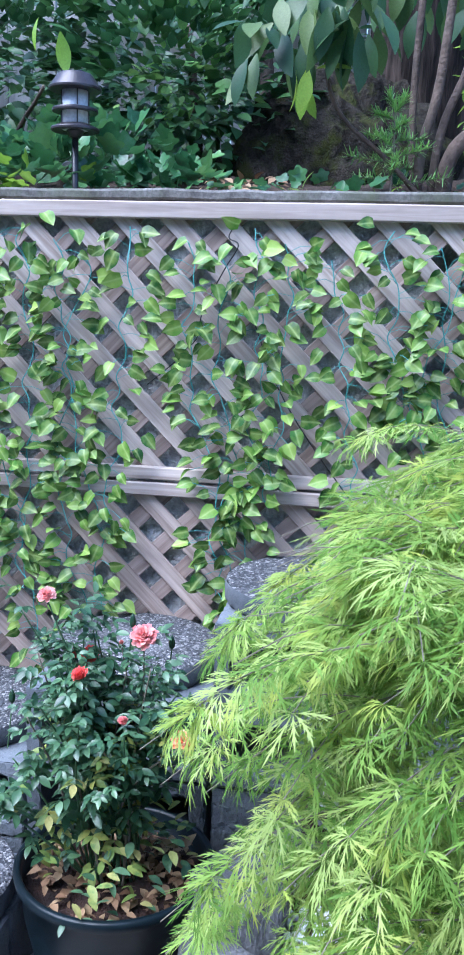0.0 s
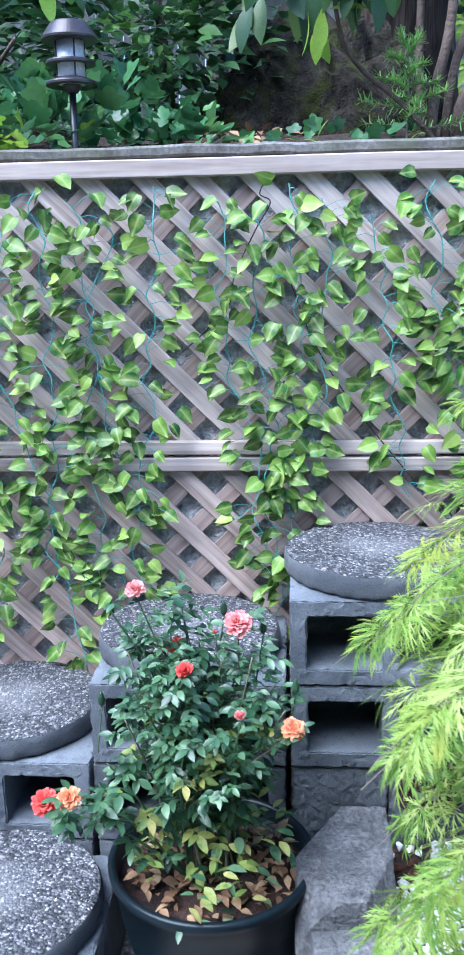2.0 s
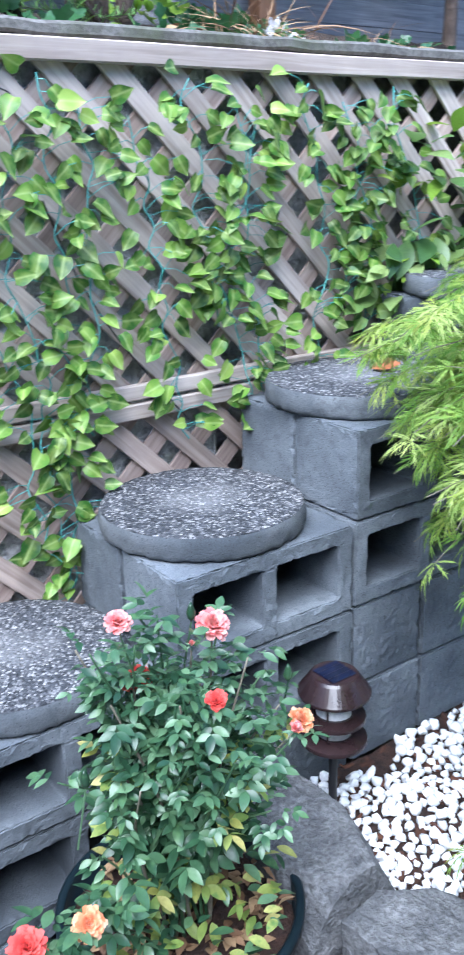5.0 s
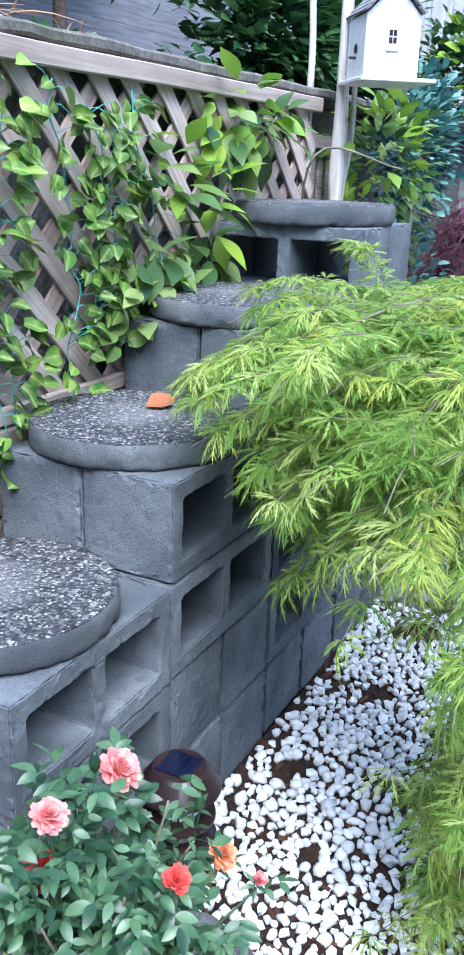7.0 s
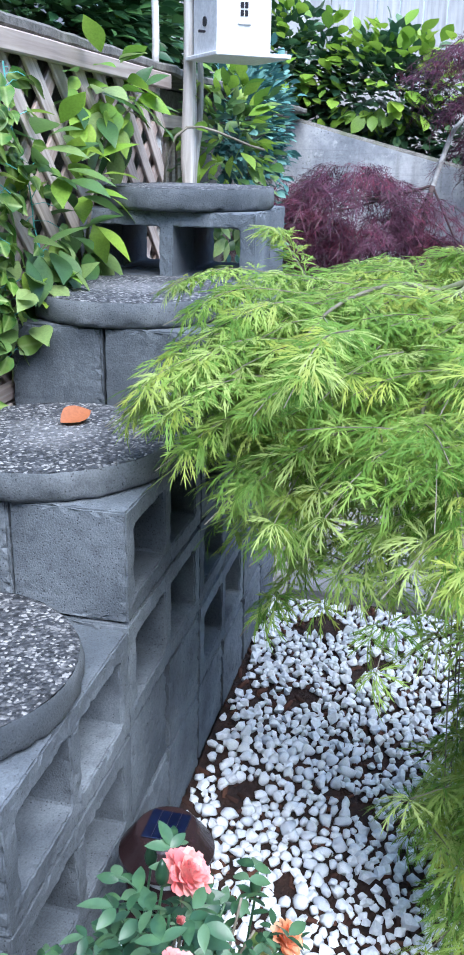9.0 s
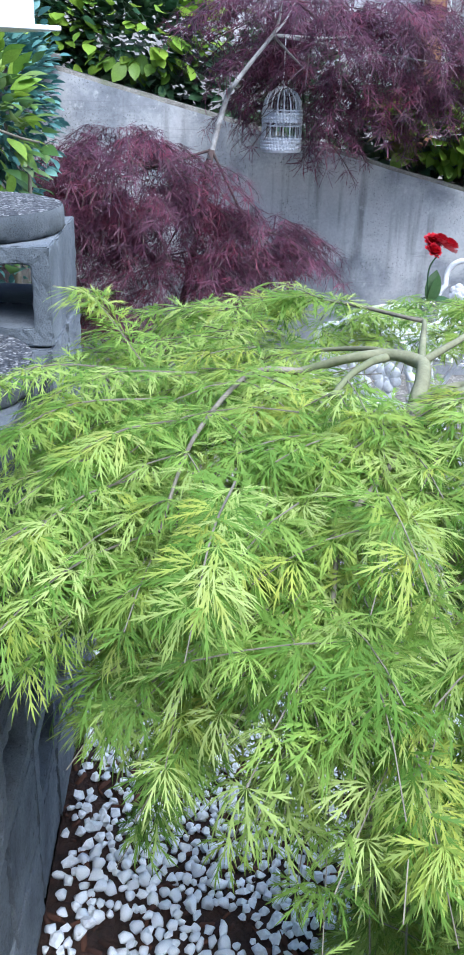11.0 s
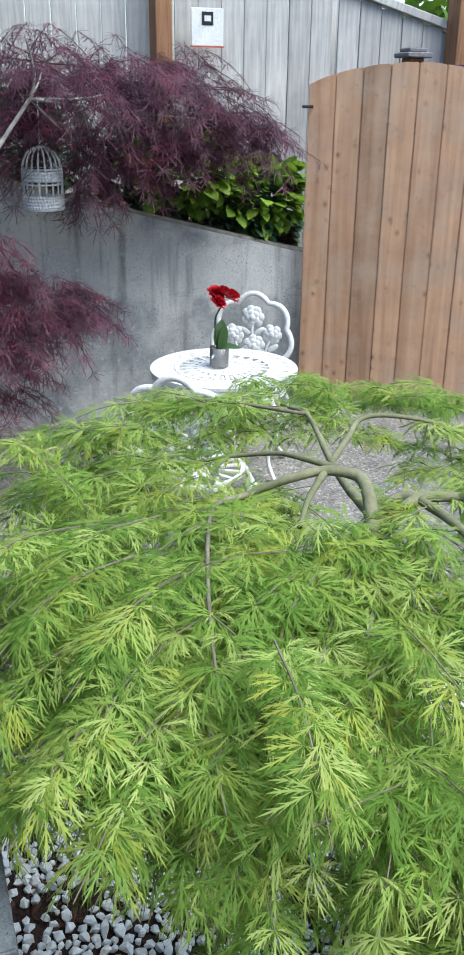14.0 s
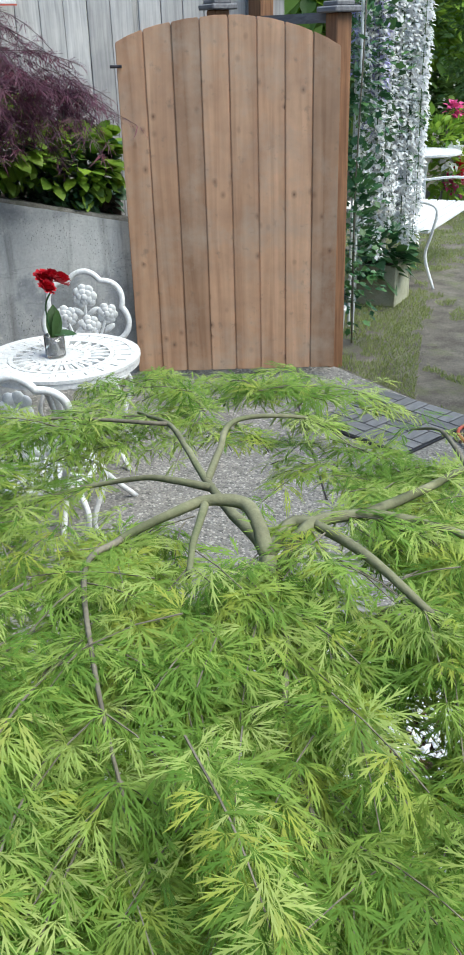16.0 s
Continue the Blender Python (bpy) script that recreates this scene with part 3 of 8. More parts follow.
def slab(name, x0, x1, y0, y1, z0, z1, material, label, category, cells=0, rough_z=0.0, kind="structure"):
    bm = bmesh.new()
    if cells:
        bmesh.ops.create_grid(bm, x_segments=cells, y_segments=cells, size=0.5)
        bmesh.ops.transform(bm, matrix=Matrix.LocRotScale(((x0 + x1) / 2, (y0 + y1) / 2, z1), None, (x1 - x0, y1 - y0, 1)), verts=bm.verts)
        for v in bm.verts:
            v.co.z += rough_z * noise.noise(v.co * 9) + 0.5 * rough_z * noise.noise(v.co * 31)
        r = bmesh.ops.extrude_face_region(bm, geom=bm.faces[:])
        for v in (g for g in r["geom"] if isinstance(g, bmesh.types.BMVert)):
            v.co.z = z0
        bmesh.ops.recalc_face_normals(bm, faces=bm.faces)
    else:
        box(bm, x0, x1, y0, y1, z0, z1, 0.006)
    return tagged(link_bm(name, bm, material), label, category, kind=kind)


tagged(link_bm("ground", box_bm(-150, 150, -150, 150, -1.0, PATIO_Z), M_GRASS_SOIL), "bare earth and thin lawn reaching to the horizon", "ground", kind="structure")
slab("patio_lower", -4.0, 0.03, -6.0, 0.5, PATIO_Z - 0.1, PATIO_Z + 0.004, M_PATIO, "dark aggregate concrete paving under the flower pot", "patio")
slab("patio_upper", 1.75, 4.6, -3.25, 0.3, PATIO_Z, FAR_Z, M_PATIO, "grey exposed-aggregate concrete patio with saw-cut joints", "patio")
slab("lawn", 1.75, 60.0, -60.0, -3.255, PATIO_Z, FAR_Z - 0.012, M_GRASS_SOIL, "patchy lawn worn down to bare damp soil", "lawn")
slab("gravel_bed", 0.03, 1.72, -1.7, 0.0, PATIO_Z, 0.0, M_MULCH, "dark bark mulch bed under white pebbles", "flower bed", 90, 0.012)


def sloped_wall():
    """The cast wall whose top falls towards the gate."""
    bm = bmesh.new()
    ys = [0.9 - 0.1 * i for i in range(34)]
    cols = []
    for y in ys:
        t = min(1.56, 1.365 + 0.25 * y) + 0.004 * noise.noise(Vector((0, y * 4, 0)))
        cols.append([bm.verts.new(p) for p in ((4.6, y, -0.2), (4.6, y, t - 0.02), (4.615, y, t), (4.79, y, t), (4.8, y, t - 0.02), (4.8, y, -0.2))])
    for a, b in zip(cols, cols[1:]):
        for k in range(6):
            bm.faces.new((a[k], a[(k + 1) % 6], b[(k + 1) % 6], b[k]))
    bm.faces.new(cols[0][::-1])
    bm.faces.new(cols[-1])
    bmesh.ops.recalc_face_normals(bm, faces=bm.faces)
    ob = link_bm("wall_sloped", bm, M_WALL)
    # upward faces take the darker ledge colour
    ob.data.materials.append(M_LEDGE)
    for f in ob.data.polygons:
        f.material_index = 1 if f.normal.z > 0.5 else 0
    return tagged(ob, "stained grey cast concrete wall with a sloping top", "wall", kind="structure")


sloped_wall()
bm = bmesh.new()
box(bm, -3.2, 0.42, 0.464, 0.66, -0.3, 1.5, 0.004)
# stepped back from here on so the lattice gaps fall darker
box(bm, 0.4202, 0.95, 0.60, 0.66, -0.3, 1.5, 0.004)
tagged(link_bm("wall_retaining", bm, M_WALL_DARK), "rough grey concrete retaining wall behind the lattice", "wall", kind="structure")
# darker stretch: the shade seen through the gaps is in its colour
tagged(link_bm("wall_retaining_far", box_bm(0.9502, 4.6, 0.602, 0.66, -0.3, 1.5, 0.004), M_LEDGE), "concrete retaining wall behind the lattice, gap shade in its dark colour", "wall", kind="structure")
bm = box_bm(-3.2, 4.6, 0.413, 0.67, 1.5045, 1.532, 0.006)
bmesh.ops.subdivide_edges(bm, edges=[e for e in bm.edges if e.calc_length() > 3], cuts=120)
for v in bm.verts:
    v.co += 0.005 * noise.noise_vector(v.co * 14)
tagged(link_bm("wall_coping", bm, M_LEDGE), "dark weathered concrete coping flecked with moss", "wall", kind="structure")
bed = slab("upper_bed", -3.2, 4.6, 0.66, 3.38, 0.9, 1.5, M_SOIL, "dark raised planting bed sloping up behind the retaining wall", "flower bed", 60, 0.05)
for v in bed.data.vertices:
    if v.co.z > 1.3:
        v.co.z += 0.02 + 0.2 * min(1.2, v.co.y - 0.66)
slab("bank", 4.8, 7.5, -2.3, 3.4, -0.2, 0.9, M_SOIL, "dark soil bank behind the sloping wall", "flower bed", 30, 0.05)


def board_fence(name, p0, p1, z0, z1, material, width, label, thick=0.02, horizontal=False, fall=0.0):
    """Boards side by side, each its own piece, on a rail."""
    p0, p1 = Vector((*p0, 0)), Vector((*p1, 0))
    d = p1 - p0
    ang = math.degrees(math.atan2(d.y, d.x))
    top = empty(name, p0.x, p0.y, 0, ang)
    tagged(top, label, "fence", kind="structure")
    if horizontal:
        n = int((z1 - z0) / width)
        me = bpy.data.meshes.new("plank")
        b = box_bm(0, d.length, 0, thick, 0, width - 0.0004, 0.003)
        b.to_mesh(me)
        b.free()
        for i in range(n):
            ob = link_me("plank", me, material, top)
            ob.matrix_local = pose(0, jitter(0.003), z0 + i * width)
    else:
        n = int(d.length / width)
        me = bpy.data.meshes.new("board")
        b = box_bm(0, width - 0.004, 0, thick, z0, z1, 0.003)
        b.to_mesh(me)
        b.free()
        for i in range(n):
            ob = link_me("board", me, material, top)
            ob.matrix_local = pose(i * width, jitter(0.004), -fall * (i + 0.5) / n)
        part("rail", box_bm(0, d.length, thick + 0.002, thick + 0.06, z0 + 0.2, z0 + 0.29, 0.004), material, top)
        if fall:
            cap = part("capping", box_bm(-0.02, math.hypot(d.length, fall) + 0.05, -0.035, 0.06, 0.0, 0.05, 0.004), material, top, "sloping grey capping board")
            cap.matrix_local = pose(0, 0, z1 - 0.01, 0, math.degrees(math.atan2(fall, d.length)), 0)
    return top


board_fence("fence_grey", (5.65, 1.6), (5.36, -2.75), 0.6, 2.75, M_GREYWOOD, 0.145, "tall weathered grey vertical board fence")
board_fence("fence_low", (5.36, -2.78), (5.26, -3.86), 0.05, 2.25, M_GREYWOOD, 0.145, "grey board fence with a sloping capped top behind the gate", fall=0.3)
board_fence("fence_far", (9.0, 3.4), (1.0, 3.4), 1.3, 4.0, M_DARKWOOD, 0.16, "dark grey horizontal board fence beyond the raised bed", horizontal=True)
board_fence("fence_pale", (0.99, 3.39), (-3.2, 3.39), 1.3, 3.4, M_GREYWOOD, 0.145, "pale grey upright board fence beyond the raised bed")

# unseen plain walls added behind the path to hold off low sky light
for wname, (wx0, wx1, wy0, wy1, wz) in {"blocker_wall_back": (-4.4, 2.2, -5.4, -5.2, 4.6), "blocker_wall_side": (-4.4, -4.2, -5.2, 3.4, 3.2)}.items():
    tagged(link_bm(wname, box_bm(wx0, wx1, wy0, wy1, -0.5, wz, 0.01), M_BLOCKER), "unseen plain wall added to cut low sky light", "wall", kind="structure")


# ---- block steps ----
COURSE, BW, BD = 0.194, 0.427, 0.1945


def weather(bm, w, d, h):
    """Break the arrises: small chips along the edges and a grainy face."""
    bmesh.ops.triangulate(bm, faces=[f for f in bm.faces if len(f.verts) > 4])
    for _ in range(4):
        bmesh.ops.subdivide_edges(bm, edges=[e for e in bm.edges if e.calc_length() > 0.016], cuts=1)
        bmesh.ops.triangulate(bm, faces=[f for f in bm.faces if len(f.verts) > 4])
    for v in bm.verts:
        c = v.co
        near = sum((min(abs(c.x), abs(w - c.x)) < 0.008, min(abs(c.y), abs(d - c.y)) < 0.008, min(abs(c.z), abs(h - c.z)) < 0.008))
        k = noise.noise(c * 90 + Vector((3, 7, 1))) + 0.8 * noise.noise(c * 230)
        mid = Vector((w / 2, d / 2, h / 2))
        if near >= 2 and k > 0.05:
            v.co += (mid - c).normalized() * min(0.0045, 0.01 * (k - 0.05))
        # the rims of the cores crumble where they meet the face
        elif d > 0.15 and near == 1 and min(abs(c.y), abs(d - c.y)) < 0.008 and 0.02 < c.x < w - 0.02 and 0.02 < c.z < h - 0.02:
            v.co += 0.0028 * noise.noise_vector(c * 120)
        v.co += 0.0009 * noise.noise_vector(c * 90)


def holed_block():
    """A two-core block lying on its side, cores running through along y."""
    bm = bmesh.new()
    xs, zs = [0, 0.036, 0.196, 0.229, 0.389, BW], [0, 0.036, 0.156, 0.19]
    g = {(i, j, k): bm.verts.new((xs[i], y, zs[j])) for i in range(6) for j in range(4) for k, y in enumerate((0, BD))}
    hole = {(1, 1), (3, 1)}
    for i in range(5):
        for j in range(3):
            if (i, j) in hole:
                c = [(i, j), (i + 1, j), (i + 1, j + 1), (i, j + 1)]
                for a, b in zip(c, c[1:] + c[:1]):
                    bm.faces.new((g[(*b, 0)], g[(*a, 0)], g[(*a, 1)], g[(*b, 1)]))
            else:
                bm.faces.new((g[i, j, 0], g[i + 1, j, 0], g[i + 1, j + 1, 0], g[i, j + 1, 0]))
                bm.faces.new((g[i, j + 1, 1], g[i + 1, j + 1, 1], g[i + 1, j, 1], g[i, j, 1]))
    for i in range(5):
        bm.faces.new((g[i, 0, 1], g[i + 1, 0, 1], g[i + 1, 0, 0], g[i, 0, 0]))
        bm.faces.new((g[i, 3, 0], g[i + 1, 3, 0], g[i + 1, 3, 1], g[i, 3, 1]))
    for j in range(3):
        bm.faces.new((g[0, j, 0], g[0, j + 1, 0], g[0, j + 1, 1], g[0, j, 1]))
        bm.faces.new((g[5, j, 1], g[5, j + 1, 1], g[5, j + 1, 0], g[5, j, 0]))
    bmesh.ops.recalc_face_normals(bm, faces=bm.faces)
    # rounded core corners and softly worn arrises
    inner = [e for e in bm.edges if abs(e.verts[0].co.y - e.verts[1].co.y) > 0.1 and 0.02 < e.verts[0].co.x < 0.4 and 0.02 < e.verts[0].co.z < 0.17 and e.calc_face_angle(0) > 1]
    bmesh.ops.bevel(bm, geom=inner, offset=0.006, segments=2, affect="EDGES", profile=0.5)
    sharp = [e for e in bm.edges if e.calc_face_angle(0) > 0.9]
    bmesh.ops.bevel(bm, geom=sharp, offset=0.0028, segments=2, affect="EDGES", clamp_overlap=True)
    weather(bm, BW, BD, 0.19)
    me = bpy.data.meshes.new("concrete_block")
    bm.to_mesh(me)
    bm.free()
    me.materials.append(M_BLOCK)
    return me


def solid_block(w, d):
    bm = bmesh.new()
    box(bm, 0, w, 0, d, 0, 0.19)
    bmesh.ops.subdivide_edges(bm, edges=bm.edges[:], cuts=3, use_grid_fill=True)
    bmesh.ops.bevel(bm, geom=[e for e in bm.edges if e.calc_face_angle(0) > 0.9], offset=0.004, segments=2, affect="EDGES")
    weather(bm, w, d, 0.19)
    me = bpy.data.meshes.new("concrete_block")
    bm.to_mesh(me)
    bm.free()
    me.materials.append(M_BLOCK)
    return me


HOLED, SOLID, REAR = holed_block(), solid_block(0.21, 0.396), solid_block(0.427, 0.1945)


def lay(me, x, y, z, rz=0, label="grey hollow concrete block lying on its side, dry-stacked"):
    ob = new("concrete_block", me)
    ob.matrix_world = pose(x + jitter(0.002), y + jitter(0.003), z, 0, 0, rz + jitter(0.35))
    return tagged(ob, label, "concrete block", "blocks of the stepped wall")


def paver(x, y, z, rz, label="round exposed-aggregate stepping stone set on concrete blocks"):
    """A thick round stepping stone with a chipped rim."""
    top = empty("stepping_stone", x, y, z, rz)
    R, T, n = 0.212, 0.05, 150
    bm = bmesh.new()
    prof = [(0.0, 0.0), (R - 0.008, 0.0), (R - 0.003, 0.003), (R, 0.008), (R, 0.016), (R + 0.001, 0.026), (R, 0.036), (R - 0.002, T - 0.004), (R - 0.004, T - 0.0005)]
    lathe(prof, n, bm)
    for v in bm.verts:
        r = Vector((v.co.x, v.co.y)).length
        if r > 0.1:
            low = max(0.0, 1 - v.co.z / 0.02)
            chip = noise.noise(v.co * 55 + Vector((x * 5, 0, 3)))
            k = 1 + 0.012 * noise.noise(v.co * 22 + Vector((x * 9, 0, 0))) + 0.012 * noise.noise(v.co * 75) - 0.04 * low * max(0.0, chip)
            v.co.x *= k
            v.co.y *= k
            if 0.001 < v.co.z < 0.02:
                v.co.z = max(0.0015, v.co.z + 0.004 * chip)
    part("rim", bm, M_DISC_SIDE, top, "rough dark grey concrete edge", True)
    bm = lathe([(R - 0.0045, T - 0.0004), (R - 0.009, T + 0.001), (R * 0.8, T + 0.002), (R * 0.55, T + 0.002), (R * 0.3, T + 0.002), (0, T + 0.002)], n)
    bmesh.ops.recalc_face_normals(bm, faces=bm.faces)
    for v in bm.verts:
        v.co.z += 0.0016 * noise.noise(v.co * 40)
    part("face", bm, M_AGG, top, "pebbly grey face", True)
    return tagged(top, label, "stepping stone", "round stepping stones")


PITCH = 0.437
for k in range(-2, 3):
    x0, courses = k * PITCH, k + 4
    for i in range(max(0, min(courses - 4, 1)), courses):
        z = PATIO_Z + COURSE * i
        below = courses - 1 - i
        if below <= 1 or (k == 2 and below <= 3) or k == -1:
            lay(HOLED, x0, 0, z)
            lay(REAR, x0, 0.2, z, 0, "plain grey concrete block behind a hollow one")
        else:
            lay(SOLID, x0, 0, z, 0, "grey concrete block with a plain end face, dry-stacked")
            lay(SOLID, x0 + 0.2145, 0, z, 0, "grey concrete block with a plain end face, dry-stacked")
    paver(x0 + 0.198, 0.205, PATIO_Z + COURSE * courses - 0.003, 40 * k)
# the highest step: the top blocks are turned, so that their cores run along the wall
for i in range(1, 6):
    lay(SOLID, 3 * PITCH, 0, PATIO_Z + COURSE * i, 0, "grey concrete block with a plain end face, dry-stacked")
    lay(SOLID, 3 * PITCH + 0.2145, 0, PATIO_Z + COURSE * i, 0, "grey concrete block with a plain end face, dry-stacked")
TOP_Z = PATIO_Z + COURSE * 6
lay(HOLED, 3 * PITCH + 0.198, 0.0, TOP_Z, 90)
lay(HOLED, 3 * PITCH + 0.4, 0.0, TOP_Z, 90)
paver(3 * PITCH + 0.182, 0.205, TOP_Z + COURSE - 0.003, 17)
# the lowest step stands in front of the second
lay(HOLED, -0.80, -0.445, PATIO_Z)
lay(HOLED, -0.80, -0.245, PATIO_Z)
paver(-0.59, -0.245, PATIO_Z + COURSE - 0.003, 70)


# ---- lattice fence ----
def lattice_panel(top, x0, x1, z0, z1, y, shift, back_shift, front):
    """Two layers of crossing laths, each lath a piece of its own."""
    W, T, P = 0.044, 0.008, 0.1315

    def lath(xa, direction, yy, material):
        # a line x = xa + direction * s, z = z1 - s, cut to the panel
        s0, s1 = 0.0, z1 - z0
        if direction > 0:
            s0, s1 = max(s0, x0 - xa), min(s1, x1 - xa)
        else:
            s0, s1 = max(s0, xa - x1), min(s1, xa - x0)
        if s1 - s0 < 0.03:
            return
        a, b = Vector((xa + direction * s0, yy, z1 - s0)), Vector((xa + direction * s1, yy, z1 - s1))
        L = (b - a).length
        bm = box_bm(-L / 2, L / 2, -T / 2, T / 2, -W / 2, W / 2, 0.0012)
        ob = part("slat", bm, material, top)
        ob.matrix_local = pose(*((a + b) / 2), 0, 45 * direction + jitter(0.5), 0) @ pose(0, jitter(0.0008), 0)

    n = int((x1 - x0 + (z1 - z0)) / P) + 3
    for i in range(n):
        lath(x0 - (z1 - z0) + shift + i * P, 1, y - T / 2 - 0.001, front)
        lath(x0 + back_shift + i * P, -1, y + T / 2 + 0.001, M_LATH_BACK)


FX0, FX1 = -2.2, 2.0
fence = empty("lattice_fence", 0, 0, 0)
tagged(fence, "weathered cedar lattice fence with rails, hung with artificial vines", "fence")
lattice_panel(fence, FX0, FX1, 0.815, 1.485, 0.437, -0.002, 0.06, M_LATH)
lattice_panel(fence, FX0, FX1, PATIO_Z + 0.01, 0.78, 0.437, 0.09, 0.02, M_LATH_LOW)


def rail(z0, z1, y0, y1, material, label=""):
    bm = box_bm(FX0, FX1, y0, y1, z0, z1, 0.003)
    bmesh.ops.subdivide_edges(bm, edges=[e for e in bm.edges if e.calc_length() > 3], cuts=30)
    for v in bm.verts:
        v.co.z += 0.0025 * noise.noise(Vector((v.co.x * 2.2, 0, z0 * 9)))
    part("rail", bm, material, fence, label)


rail(1.462, 1.503, 0.404, 0.425, M_RAIL, "pale weathered cap rail")
rail(0.802, 0.836, 0.409, 0.427, M_LATH)
rail(0.760, 0.795, 0.407, 0.427, M_LATH)
rail(PATIO_Z + 0.012, PATIO_Z + 0.05, 0.409, 0.427, M_RAIL)
for px in (-2.19, 1.93):
    part("post", box_bm(px, px + 0.06, 0.427 + 0.0225, 0.427 + 0.034, PATIO_Z, 1.5, 0.004), M_LATH, fence)


# ---- artificial vines ----
def pothos_leaf(k):
    """A heart-shaped leaf, cupped along its midrib, hanging from its stalk."""
    L, W = 0.051, 0.039
    prof = [0.0, 0.7, 0.95, 1.0, 0.93, 0.76, 0.5, 0.22, 0.0]
    v, f = [], []
    n = len(prof) - 1
    for i, w in enumerate(prof):
        t = i / n
        back = -0.006 if i == 1 else 0
        z = -0.16 * L * t * t * (1 + 0.4 * k) + 0.003 * math.sin(5 * t + k)
        hw = W / 2 * w
        v += [(L * t + back, hw, z + (0.22 - 0.08 * k) * hw), (L * t, 0.0, z - 0.001), (L * t + back, -hw, z + (0.2 + 0.1 * k) * hw)]
    for i in range(n):
        a, b = 3 * i, 3 * i + 3
        f += [(a, a + 1, b + 1, b), (a + 1, a + 2, b + 2, b + 1)]
    return v, f


POTHOS = [mesh_of("leaf", pothos_leaf(k), M_POTHOS, True) for k in (0, 0.5, 1.0)]


def garland(x, z_top, z_bot, sway, seed, count):
    r = random.Random(seed)
    top = empty("artificial_vine", x, 0.4, z_top)
    tagged(top, "artificial variegated pothos garland on teal wire tied to the lattice", "artificial vine", "vines on the lattice")
    steps = max(4, int((z_top - z_bot) / 0.04))
    pts, off = [], 0
    for i in range(steps + 1):
        off += r.uniform(-0.026, 0.026) + sway / steps
        pts.append(Vector((off, -0.004 - 0.012 * r.random(), -(z_top - z_bot) * i / steps)))
    line = curve_pts(pts, 4)
    part("wire", tube_bm(line, 0.0016, 5), M_WIRE, top, "thin teal wire")
    for i in range(count):
        p = line[int((i + r.random()) / count * (len(line) - 1))]
        side = r.choice((-1, 1))
        d = Vector((side * r.uniform(0.2, 1.0), -r.uniform(0.1, 0.7), -r.uniform(-0.25, 0.9)))
        stalk = p + Vector((side * r.uniform(0.01, 0.065), -r.uniform(0.0, 0.03), r.uniform(-0.02, 0.035)))
        ob = link_me("leaf", r.choice(POTHOS), None, top)
        ob.matrix_local = aim(stalk, d, (r.uniform(-0.6, 0.6), -1.0, r.uniform(0.1, 1.1)), r.uniform(0.64, 1.05), r.uniform(-0.7, 0.7))
        if i % 3:
            part("stalk", tube_bm([p, (p + stalk) / 2 + Vector((0, -0.004, 0.006)), stalk], 0.0009, 4), M_WIRE, top)
    return top


for i, gx in enumerate([-1.5, -1.3, -1.12, -0.97, -0.83, -0.71, -0.6, -0.5, -0.41, -0.3, -0.19, -0.1, 0.0, 0.1, 0.2, 0.31, 0.42, 0.52, 0.63, 0.72, 0.82, 0.92]):
    zt = 1.44 - 0.07 * (i * 7 % 3) / 2
    zb = (0.42, 0.75, 0.3, 0.62, 0.5, 0.25)[i % 6]
    if gx < -0.35:
        zb = 0.2 + 0.12 * (i % 3)
    if gx > 0.0:
        zb = max(zb, 0.70)
    if gx > 0.28:
        zb = (0.7 if gx < 0.45 else 0.8) + 0.07 * (i % 3)
    garland(gx, zt, zb, rnd.uniform(-0.06, 0.06), 100 + i, int((zt - zb) * (70 if gx < 0.15 else 92)))


